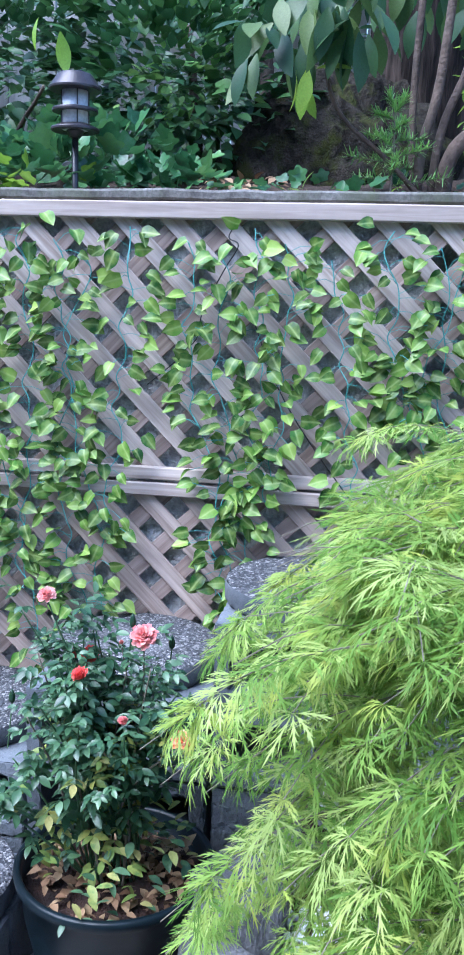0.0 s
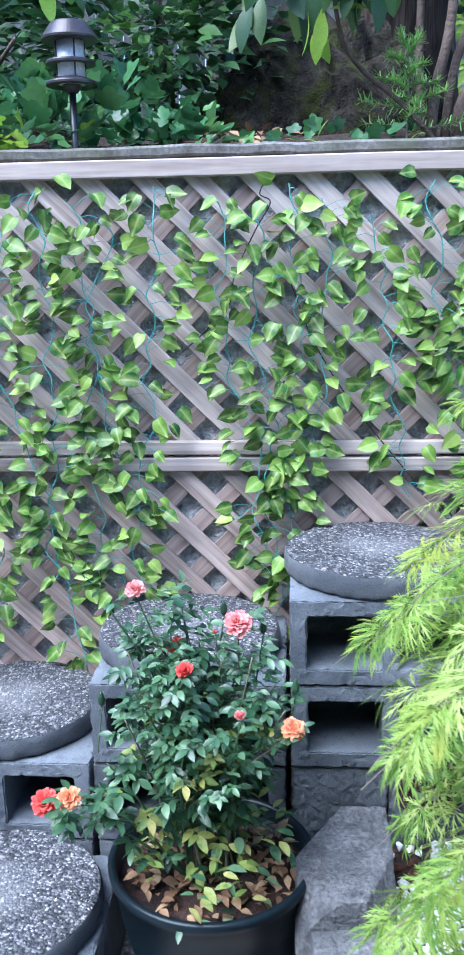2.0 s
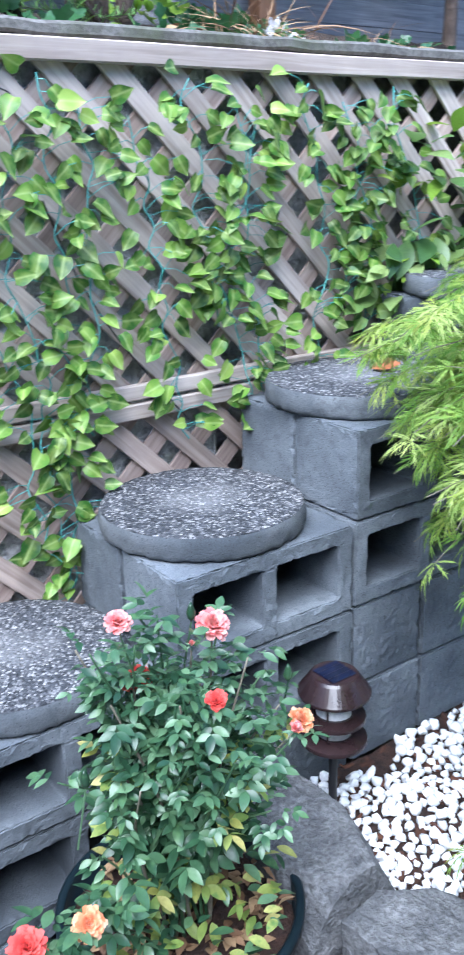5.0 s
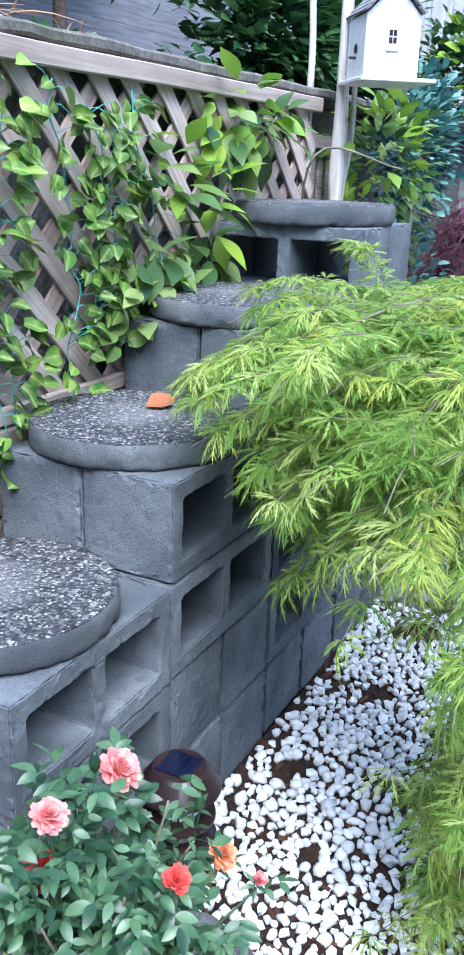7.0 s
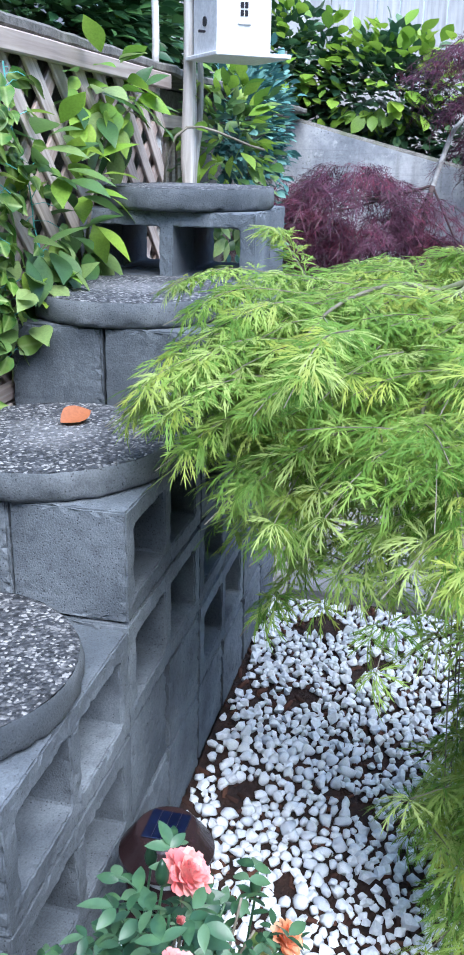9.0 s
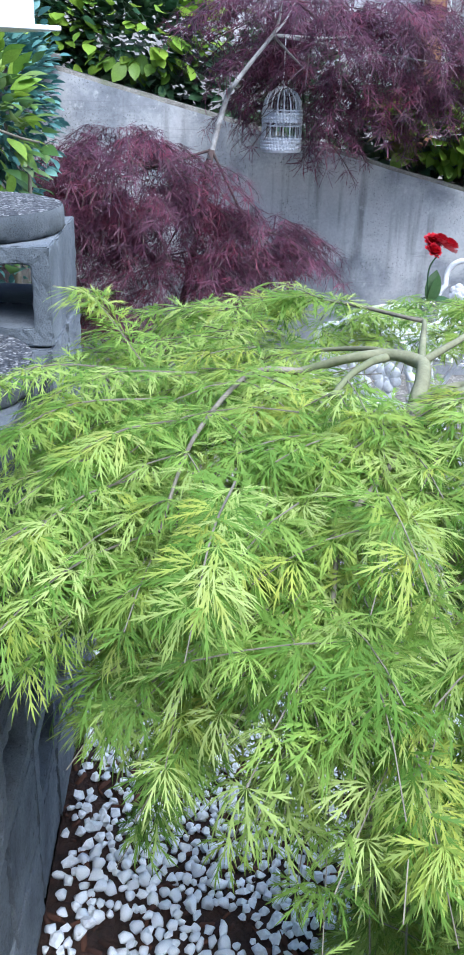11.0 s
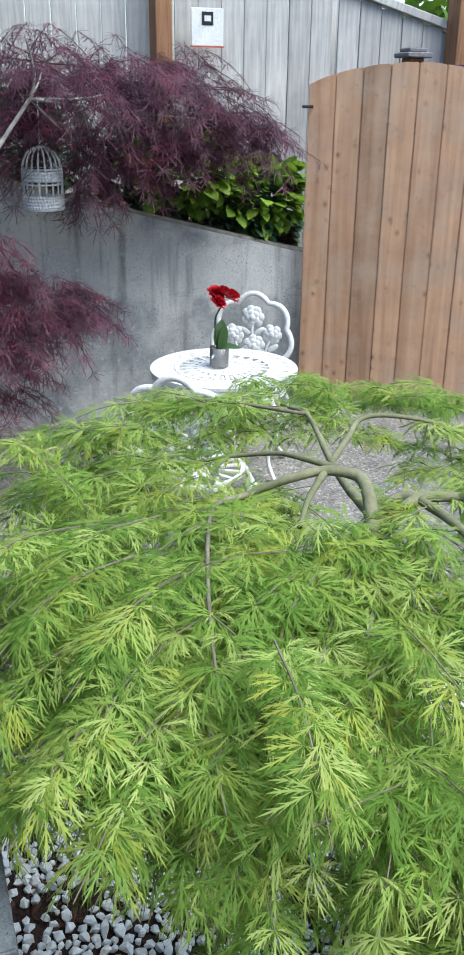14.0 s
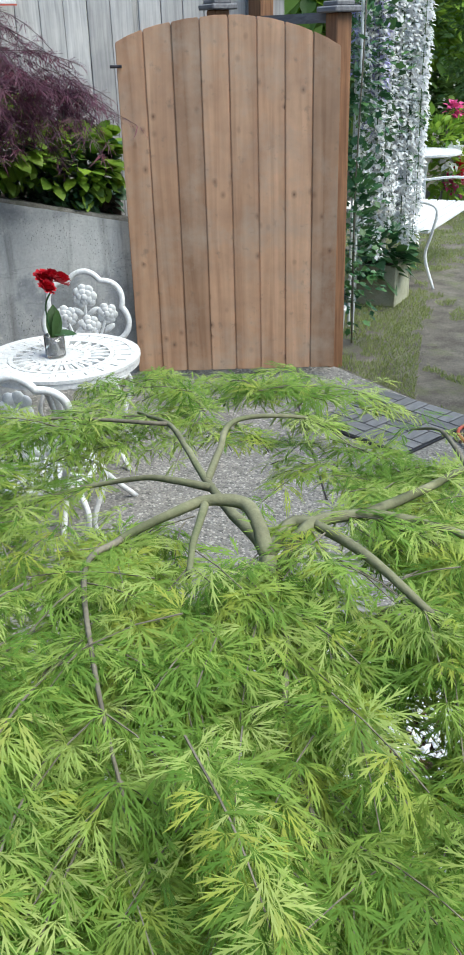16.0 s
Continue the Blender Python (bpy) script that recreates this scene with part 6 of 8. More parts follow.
def rose_bush():
    top = empty("rose_bush", POT.x, POT.y, 0.09)
    tagged(top, "miniature rose bush with coral and orange blooms in a dark pot", "rose bush")
    o = Vector((POT.x, POT.y, 0.09))
    r = random.Random(21)
    blooms = [((-0.093, -0.248, 0.628), "coral", 1.05), ((-0.388, -0.379, 0.35), "orange", 0.9), ((-0.451, -0.318, 0.30), "scarlet", 1.05), ((0.006, -0.335, 0.469), "orange", 0.85), ((-0.08, -0.425, 0.538), "bud", 0.95),
              ((-0.27, -0.292, 0.71), "coral", 0.72), ((-0.209, -0.225, 0.57), "scarlet", 0.8), ((-0.175, -0.375, 0.593), "redbud", 1.2), ((-0.235, -0.24, 0.575), "redbud", 0.8), ((-0.135, -0.255, 0.615), "bud", 0.5)]
    ends = [Vector(b[0]) for b in blooms]
    for _ in range(30):
        a, q = r.uniform(0, 6.28), math.sqrt(r.random())
        ends.append(Vector((POT.x - 0.025 + 0.185 * q * math.cos(a), POT.y - 0.05 + 0.18 * q * math.sin(a), r.uniform(0.42, 0.64) - 0.10 * q * q)))
    # thin shoots stand up above the rest on one side
    for _ in range(10):
        ends.append(Vector((r.uniform(-0.33, -0.19), r.uniform(-0.36, -0.2), r.uniform(0.58, 0.71))))
    leaflets, yellow = [], []
    for i, e in enumerate(ends):
        a = r.uniform(0, 6.28)
        s = Vector((0.05 * math.cos(a), 0.05 * math.sin(a), 0.0))
        e = e - o
        mid = s.lerp(e, 0.5) + Vector((r.uniform(-.02, .02), r.uniform(-.02, .02), 0.05))
        line = curve_pts([s, mid, e - Vector((0, 0, 0.008))], 10)
        part("cane", tube_bm(line, [0.0032 - 0.0018 * k / (len(line) - 1) for k in range(len(line))], 6), M_ROSELEAF if i % 3 else M_TWIG, top, smooth=True)
        last = len(line) - (2 if i < len(blooms) else 1)
        for k in range(5, last + 1):
            for _ in range(2 if k > 10 and r.random() < 0.5 else 1 if r.random() < 0.85 else 0):
                p = line[k]
                d = Vector((r.uniform(-1, 1), r.uniform(-1, 1), r.uniform(-0.15, 0.55))).normalized()
                ln = r.uniform(0.03, 0.055)
                tip = p + d * ln
                side = d.cross(Vector((0, 0, 1))).normalized()
                group = yellow if (p.z < 0.16 and r.random() < 0.4) or (p.z < 0.36 and r.random() < 0.16) else leaflets
                sc = r.uniform(0.6, 1.3) if p.z < 0.3 else r.uniform(0.6, 1.05)
                up = (r.uniform(-.7, .7), r.uniform(-.8, .5), 1)
                group.append(aim(tip, d + Vector((0, 0, -0.25)), up, sc))
                for f in (0.95, 0.55):
                    for sg in (-1, 1):
                        group.append(aim(p + d * ln * f, side * sg + d * 0.5 + Vector((0, 0, r.uniform(-0.4, 0.1))), up, sc * r.uniform(0.75, 0.95)))
    for _ in range(150):
        a, q = r.uniform(0, 6.28), 0.17 * math.sqrt(r.random())
        g = yellow if r.random() < 0.5 else leaflets
        g.append(aim((q * math.cos(a), q * math.sin(a) - 0.03, r.uniform(0.03, 0.15)), (r.uniform(-1, 1), r.uniform(-1, 0.6), r.uniform(-0.5, 0.4)), (r.uniform(-.4, .4), r.uniform(-.4, .4), 1), r.uniform(0.8, 1.3)))
    lf = blade(0.03, 0.0145, 0.24, 0.26, (0.1, 0.62, 0.92, 1.0, 0.95, 0.78, 0.45, 0.0))
    scatter("foliage", lf, leaflets, M_ROSELEAF, top, "blue-green leaflets", True)["kind"] = "stuff"
    scatter("yellowed_foliage", lf, yellow, M_ROSEYELLOW, top, "yellowing leaflets", True)["kind"] = "stuff"
    sep = blade(0.018, 0.006, 0.2, 0.6)
    for (p, kind, s) in blooms:
        ob = link_me("bloom", BLOOM[kind], None, top, kind.replace("redbud", "half-open red").replace("bud", "pink") + " rose bloom")
        ob.matrix_local = Matrix.Translation(Vector(p) - o) @ Euler((r.uniform(0.4, 0.8), r.uniform(-0.35, 0.1), 0)).to_matrix().to_4x4() @ Matrix.Rotation(r.uniform(0, 6), 4, "Z") @ Matrix.Scale(s, 4)
        fr = [aim((0, 0, -0.008), (math.cos(a), math.sin(a), 0.3), (0, 0, 1)) for a in (0.3, 1.5, 2.8, 4.0, 5.3)]
        scatter("calyx", sep, fr, M_ROSELEAF, ob, "green sepals under the bloom")
    # green pointed buds
    for p in ((-0.12, -0.235, 0.65), (0.01, -0.3, 0.53), (-0.34, -0.3, 0.5), (-0.05, -0.2, 0.6)):
        bm = lathe([(0, -0.012), (0.006, -0.004), (0.007, 0.004), (0.004, 0.014), (0, 0.022)], 10)
        ob = part("bud", bm, M_ROSELEAF, top, "pointed green bud", True)
        ob.location = Vector(p) - o
        part("bud_stem", tube_bm([Vector(p) - o - Vector((0, 0, 0.012)), Vector(p) - o - Vector((0.015, -0.01, 0.11))], 0.0015, 5), M_ROSELEAF, top)


rose_bush()


# ---- boulders and flagstones round the bed ----
def boulder(x, y, z0, sx, sy, sz, rz, seed, label, name="boulder", category="rock", material=M_STONE, group="stones edging the bed"):
    bm = bmesh.new()
    r = random.Random(seed)
    bmesh.ops.create_cube(bm, size=1)
    for v in bm.verts:
        v.co += Vector((r.uniform(-.1, .1), r.uniform(-.1, .1), r.uniform(-.07, .07)))
    # split off a few corners for broken faces
    for _ in range(4):
        d = Vector((r.choice((-1, 1)) * r.uniform(0.5, 1), r.choice((-1, 1)) * r.uniform(0.5, 1), r.uniform(-0.2, 1.0))).normalized()
        cut = bmesh.ops.bisect_plane(bm, geom=bm.verts[:] + bm.edges[:] + bm.faces[:], plane_co=d * r.uniform(0.6, 0.7), plane_no=d, clear_outer=True)
        bmesh.ops.holes_fill(bm, edges=[e for e in bm.edges if e.is_boundary])
    bmesh.ops.bevel(bm, geom=bm.edges[:], offset=0.018, segments=2, affect="EDGES", profile=0.6)
    bmesh.ops.triangulate(bm, faces=bm.faces[:])
    for _ in range(4):
        bmesh.ops.subdivide_edges(bm, edges=[e for e in bm.edges if e.calc_length() > 0.055], cuts=1)
        bmesh.ops.triangulate(bm, faces=[f for f in bm.faces if len(f.verts) > 3])
    off = Vector((seed * 3.7, seed * 1.3, 0))
    for v in bm.verts:
        c = v.co.copy()
        v.co += 0.014 * noise.noise_vector(c * 2.5 + off) + 0.01 * noise.noise_vector(c * 14 + off) + 0.006 * noise.noise_vector(c * 40 + off)
        v.co = Vector((v.co.x * sx, v.co.y * sy, v.co.z * sz))
    low = min(v.co.z for v in bm.verts)
    for v in bm.verts:
        v.co.z -= low
    ob = link_bm(name, bm, material)
    ob.matrix_world = pose(x, y, z0, 0, 0, rz)
    return tagged(ob, label, category, group)


G = "rough grey boulder edging the pebble bed"
boulder(0.108, -0.225, PATIO_Z, 0.17, 0.29, 0.315, -2, 1, G)
boulder(0.14, -0.53, PATIO_Z, 0.175, 0.28, 0.3, 8, 2, G)
boulder(0.07, -0.90, PATIO_Z, 0.24, 0.33, 0.31, 5, 3, G)
boulder(0.06, -1.24, PATIO_Z, 0.26, 0.30, 0.3, -8, 4, G)
boulder(0.08, -1.56, PATIO_Z, 0.3, 0.30, 0.3, 15, 5, G)
for i, (fx, fy, w, d, h, a) in enumerate([(1.80, -0.20, 0.2, 0.3, 0.09, 4), (1.81, -0.50, 0.22, 0.28, 0.1, -6), (1.8, -0.82, 0.2, 0.32, 0.09, 3), (1.82, -1.16, 0.22, 0.34, 0.1, 8), (1.8, -1.5, 0.2, 0.32, 0.09, -3),
                                         (2.04, -0.28, 0.26, 0.34, 0.085, 12), (2.06, -0.62, 0.28, 0.32, 0.09, -5)]):
    boulder(fx, fy, FAR_Z - 0.005, w, d, h + 0.05, a, 20 + i, "flat pale flagstone edging the far side of the bed", "flagstone", "flagstone", M_FLAG, "flagstones at the bed")


# ---- pebbles ----
def pebble_shape(seed, fine=1):
    bm = bmesh.new()
    bmesh.ops.create_icosphere(bm, subdivisions=fine, radius=1)
    r = random.Random(seed)
    off = Vector((r.uniform(0, 99), r.uniform(0, 99), 0))
    s = Vector((r.uniform(0.95, 1.3), r.uniform(0.75, 1.0), r.uniform(0.55, 0.8)))
    for v in bm.verts:
        v.co += 0.55 * noise.noise_vector(v.co * 1.3 + off) + 0.12 * noise.noise_vector(v.co * 3.5 + off)
        v.co = Vector((v.co.x * s.x, v.co.y * s.y, v.co.z * s.z))
    # worn flats where the chip broke
    for _ in range(8):
        d = Vector((r.gauss(0, 1), r.gauss(0, 1), r.gauss(0, 1))).normalized()
        h = r.uniform(0.42, 0.7)
        for v in bm.verts:
            k = v.co.dot(d) - h
            if k > 0:
                v.co -= d * k * 0.92
    t = [tuple(v.co) for v in bm.verts], [tuple(v.index for v in f.verts) for f in bm.faces]
    bm.free()
    return t


def pebbles():
    r = random.Random(77)
    shapes = [pebble_shape(k) for k in range(12)]
    cells, near, rest = {}, [], [[] for _ in shapes]
    bed = bpy.data.objects["gravel_bed"]
    for _ in range(80000):
        x, y = r.uniform(0.2, 1.68), r.uniform(-1.55, -0.012)
        s = r.uniform(0.0105, 0.0215)
        edge = 0.12 if y > -0.05 - 0.03 * noise.noise(Vector((x * 6, 0, 0))) and x < 1.3 else 1.0
        m = noise.noise(Vector((x * 5.5, y * 5.5, 2.0))) + 0.5 * noise.noise(Vector((x * 14, y * 14, 5.0)))
        if m < -0.36 or r.random() > edge:
            continue
        if Vector((x - 0.86, y + 0.76)).length < 0.045 or (x < 0.31 and -0.45 > y > -0.7):
            continue
        key = (int(x / 0.035), int(y / 0.035))
        if any((x - a) ** 2 + (y - b) ** 2 < ((s + c) * 0.61) ** 2 for i in (-1, 0, 1) for j in (-1, 0, 1) for a, b, c in cells.get((key[0] + i, key[1] + j), ())):
            continue
        cells.setdefault(key, []).append((x, y, s))
        ground = 0.012 * noise.noise(Vector((x, y, 0)) * 9)
        k = r.randrange(len(shapes))
        mx = Matrix.Translation((x, y, ground + s * 0.4 + r.uniform(0, 0.007))) @ Euler((r.uniform(-.9, .9), r.uniform(-.9, .9), r.uniform(0, 6.28))).to_matrix().to_4x4() @ Matrix.Scale(s, 4)
        if 0.32 < x < 0.98 and y > -0.36 and len(near) < 300:
            near.append((k, mx))
        else:
            rest[k].append(mx)
    meshes = [mesh_of("pebble", pebble_shape(k, 2), M_PEBBLE, True) for k in range(12)]
    for k, mx in near:
        ob = link_me("pebble", meshes[k], None, bed)
        ob.matrix_local = bed.matrix_world.inverted() @ mx
    for k, t in enumerate(shapes):
        ob = scatter("pebbles", t, rest[k], M_PEBBLE, bed, "broken white marble pebbles")
        ob["kind"] = "stuff"
        ob.data.polygons.foreach_set("use_smooth", [False] * len(ob.data.polygons))


pebbles()


def bark_chips():
    r = random.Random(5)
    fr = []
    for _ in range(2200):
        x, y = r.uniform(0.17, 1.7), r.uniform(-1.6, -0.004)
        fr.append(aim((x, y, 0.012 * noise.noise(Vector((x, y, 0)) * 9) + r.uniform(0.0, 0.006)), (r.uniform(-1, 1), r.uniform(-1, 1), r.uniform(-.2, .2)), (r.uniform(-.3, .3), r.uniform(-.3, .3), 1), r.uniform(0.5, 1.6)))
    chip = ([(-0.012, -0.004, 0), (0.012, -0.003, 0), (0.013, 0.003, 0), (-0.011, 0.004, 0), (-0.01, -0.003, 0.003), (0.011, -0.002, 0.004), (0.011, 0.002, 0.004), (-0.01, 0.003, 0.003)],
            [(4, 5, 6, 7), (0, 1, 5, 4), (1, 2, 6, 5), (2, 3, 7, 6), (3, 0, 4, 7)])
    scatter("bark_chips", chip, fr, M_CHIP, bpy.data.objects["gravel_bed"], "red-brown bark chips")["kind"] = "stuff"


M_CHIP = leaf_mat("bark_chip", [(0.02, 0.011, 0.008), (0.06, 0.025, 0.016), (0.11, 0.045, 0.026)], 0.9, 0.0)
bark_chips()


# ---- solar path lights ----
def path_light(x, y, z, height, r0, material, label):
    top = empty("path_light", x, y, z)
    tagged(top, label, "solar lantern", "solar path lights")
    part("stake", lathe([(0.0, -0.08), (0.004, -0.06), (0.009, 0), (0.009, height - 0.12), (0, height - 0.12)], 12), M_BLACK, top, smooth=True)
    H = height

    def plate(zz, rb, rise):
        """A thin conical louvre with a blunt edge."""
        return lathe([(r0 * 0.5, zz + rise), (r0 * 0.58, zz + rise), (rb * 0.985, zz + 0.004), (rb, zz + 0.001), (rb, zz - 0.004), (rb * 0.96, zz - 0.005), (r0 * 0.5, zz - 0.003), (r0 * 0.5, zz + rise)], 48)

    part("louvre", plate(H - 0.137, r0 * 0.93, 0.014), material, top, "dark lower louvre")
    part("louvre", plate(H - 0.087, r0 * 0.88, 0.009), material, top, "dark upper louvre")
    part("collar", lathe([(0.0, H - 0.158), (r0 * 0.2, H - 0.158), (r0 * 0.34, H - 0.142), (r0 * 0.34, H - 0.139), (0, H - 0.139)], 28), material, top, smooth=True)
    lens = part("lens", lathe([(0.0, H - 0.138), (r0 * 0.49, H - 0.138), (r0 * 0.49, H - 0.034), (0, H - 0.034)], 32), M_FROST, top, "frosted clear cylinder", True)
    for k in range(4):
        a = k * math.pi / 2 + 0.5
        part("strut", tube_bm([(r0 * 0.52 * math.cos(a), r0 * 0.52 * math.sin(a), H - 0.134), (r0 * 0.52 * math.cos(a), r0 * 0.52 * math.sin(a), H - 0.036)], 0.0022, 5), material, lens)
    part("cap", lathe([(0.0, H - 0.036), (r0 * 0.97, H - 0.036), (r0, H - 0.034), (r0, H - 0.029), (r0 * 0.97, H - 0.026), (r0 * 0.7, H + 0.002), (r0 * 0.64, H + 0.007), (r0 * 0.6, H + 0.008), (0, H + 0.008)], 48), material, top, "conical cap")
    s = r0 * 0.42
    panel = part("solar_panel", box_bm(-s, s, -s, s, H + 0.0085, H + 0.011, 0.001), M_SOLAR, top, "dark blue solar cell")
    for k in range(1, 4):
        part("cell_line", box_bm(-s, s, -s + 2 * s * k / 4 - 0.0003, -s + 2 * s * k / 4 + 0.0003, H + 0.0112, H + 0.0115), M_DARKMETAL, panel)


path_light(0.28, -0.112, 0.0, 0.335, 0.072, M_BRONZE, "bronze plastic solar path light staked in white pebbles")
path_light(-0.558, 0.68, 1.52, 0.335, 0.072, M_DARKMETAL, "dark metal solar path light standing in ivy")


# a single orange leaf on a stepping stone, and black cords caught in the lattice
ob = link_me("fallen_leaf", mesh_of("fallen_leaf", blade(0.07, 0.046, 0.3, 0.08, (0.05, 0.6, 0.95, 1.0, 0.85, 0.5, 0.0)), M_ORANGELEAF, True), None)
ob.matrix_world = aim((0.672, 0.205, 0.832), (0.85, -0.5, 0.2), (-0.3, -0.35, 1))
tagged(ob, "curled orange fallen leaf lying on a stepping stone", "leaf")
for pts in ([(-0.05, 0.415, 1.46), (-0.07, 0.412, 1.42), (-0.045, 0.41, 1.40), (-0.08, 0.413, 1.34), (-0.13, 0.412, 1.24), (-0.145, 0.412, 1.17), (-0.19, 0.412, 1.13), (-0.2, 0.412, 1.11), (-0.27, 0.412, 1.05)],
            [(0.0, 0.412, 1.22), (0.03, 0.412, 1.14), (0.05, 0.41, 1.09), (0.1, 0.41, 1.0), (0.17, 0.41, 0.9), (0.25, 0.402, 0.8), (0.3, 0.4, 0.74)]):
    ob = link_bm("black_cord", tube_bm(curve_pts(pts, 5), 0.0017, 5), M_BLACK)
    tagged(ob, "thin black cord snagged on the lattice", "cord")


# ---- planting on the raised bed ----
def ivy_shape(L=0.06):
    """A broad five-lobed leaf with soft lobes, dished round its stalk."""
    v = [(L * 0.42, 0, -0.003)]
    for k in range(25):
        a = radians(-156 + 13 * k)
        rr = 0.43 + 0.085 * math.cos(5 * a * 0.97) + 0.1 * max(0.0, math.cos(a)) ** 3 - 0.06 * max(0.0, -math.cos(a))
        x, y = 0.42 + rr * math.cos(a), rr * math.sin(a)
        v.append((L * x, L * y, L * (0.14 * abs(y) - 0.16 * (x - 0.42) ** 2 + 0.02 * math.cos(5 * a))))
    return v, [(0, i, i + 1) for i in range(1, 25)] + [(0, 25, 1)]


def cloud(r, centre, rad, count, face=(0, -1, 0.5), lo=0.6, s=(0.7, 1.2), droop=0.4, gap=0.25, freq=6):
    """Leaf frames in the outer shell of an uneven ellipsoid."""
    c, fr = Vector(centre), []
    for _ in range(count * 3):
        d = Vector((r.gauss(0, 1), r.gauss(0, 1), r.gauss(0, 1))).normalized()
        k = r.uniform(lo, 1.0) * (1 + 0.25 * noise.noise(d * 2.3 + c))
        p = c + Vector((d.x * rad[0], d.y * rad[1], d.z * rad[2])) * k
        if noise.noise(p * freq) < -gap:
            continue
        o = d * 0.8 + Vector(face) * 0.5 + Vector((r.uniform(-.7, .7), r.uniform(-.7, .7), r.uniform(-droop, 0.25)))
        fr.append(aim(p, o, (r.uniform(-.5, .5), r.uniform(-.8, .2), 1), r.uniform(*s), r.uniform(-.4, .4)))
        if len(fr) >= count:
            break
    return fr


def leafy(name, label, category, base, layers, stems=(), seed=1):
    """A plant: stems, and clouds of leaves of one kind each."""
    top = empty(name, *base)
    tagged(top, label, category)
    r = random.Random(seed)
    b = Vector(base)
    for pts, r0, r1, m in stems:
        branch([Vector(p) - b for p in pts], r0, r1, "stem", m, top, 6, 8)
    for shape, material, clouds, kw, lab in layers:
        fr = []
        for c, rad, n in clouds:
            fr += cloud(r, Vector(c) - b, rad, n, **kw)
        scatter("foliage", shape, fr, material, top, lab, True)["kind"] = "stuff"
    return top


IVY, OVAL, LONG = ivy_shape(0.075), blade(0.07, 0.036, 0.25, 0.15, (0.05, 0.6, 0.95, 1.0, 0.75, 0.35, 0.0)), blade(0.155, 0.062, 0.2, 0.25, (0.1, 0.5, 0.85, 1.0, 0.9, 0.6, 0.05))
leafy("ivy_patch", "glossy green ivy mat spilling over the concrete wall", "ivy", (-0.6, 0.75, 1.52),
      [(IVY, M_IVY, [((-0.75, 0.85, 1.6), (0.42, 0.2, 0.11), 230), ((-0.35, 0.82, 1.58), (0.22, 0.15, 0.08), 90), ((-1.4, 0.85, 1.6), (0.5, 0.2, 0.12), 160), ((-0.62, 1.1, 1.72), (0.4, 0.2, 0.1), 110)], dict(lo=0.7, s=(0.6, 1.15)), "lobed ivy leaves"),
       (IVY, M_SHRUB_NEW, [((-0.75, 0.68, 1.58), (0.3, 0.08, 0.06), 14), ((-0.62, 0.62, 1.56), (0.12, 0.05, 0.05), 6)], dict(lo=0.3, s=(0.7, 1.25)), "fresh yellow-green ivy leaves")], seed=2)
leafy("ground_cover", "small green seedlings and moss along the wall top", "ground cover", (0.2, 0.75, 1.52),
      [(IVY, M_IVY, [((0.08, 0.74, 1.57), (0.3, 0.06, 0.035), 26), ((0.4, 0.85, 1.58), (0.3, 0.1, 0.03), 16)], dict(lo=0.3, s=(0.4, 0.75)), "small leaves"),
       (blade(0.05, 0.006, 0.1, 0.5), M_SHRUB_NEW, [((0.3, 0.76, 1.56), (0.5, 0.06, 0.03), 60)], dict(lo=0.2, s=(0.5, 1.2)), "thin sprouts"),
       (blade(0.035, 0.02, 0.3, 0.4), M_DEAD, [((-0.12, 0.85, 1.6), (0.2, 0.12, 0.02), 40), ((0.6, 0.95, 1.58), (0.4, 0.2, 0.02), 50)], dict(lo=0.1, s=(0.6, 1.3)), "dry fallen leaves")], seed=4)


def fir_seedling(x, y, z, h, material, label, reach, seed, needles=20):
    top = empty("fir_seedling", x, y, z)
    tagged(top, label, "conifer")
    r = random.Random(seed)
    part("stem", tube_bm([(0, 0, -0.02), (0.004, 0.003, h * 0.5), (0.0, 0.0, h)], 0.003, 6), M_TWIG, top)
    fr = []
    for k in range(15):
        t = 0.25 + 0.75 * k / 14
        a = k * 2.4
        ln = reach * (1.15 - t) + 0.02
        d = Vector((math.cos(a), math.sin(a), 0.15 if t < 0.9 else 1.5)).normalized()
        s = Vector((0, 0, h * t))
        part("twig", tube_bm([s, s + d * ln], 0.0015, 4), M_TWIG, top)
        for j in range(needles):
            p = s + d * ln * (j + 1) / needles
            for q in range(3):
                sd = Vector((r.gauss(0, 1), r.gauss(0, 1), r.gauss(0, 0.7) + 0.3)).normalized()
                fr.append(aim(p, d * 0.9 + sd, (0, 0, 1), r.uniform(0.8, 1.2)))
    ob = scatter("needles", ([(0, -0.0021, 0), (0, 0.0021, 0), (0.03, 0.0009, 0), (0.03, -0.0009, 0)], [(0, 1, 2, 3)]), fr, material, top, "soft needles")
    ob["kind"] = "stuff"


fir_seedling(0.31, 0.82, 1.53, 0.27, M_FIR, "young bright green fir seedling above the wall", 0.15, 6, 26)


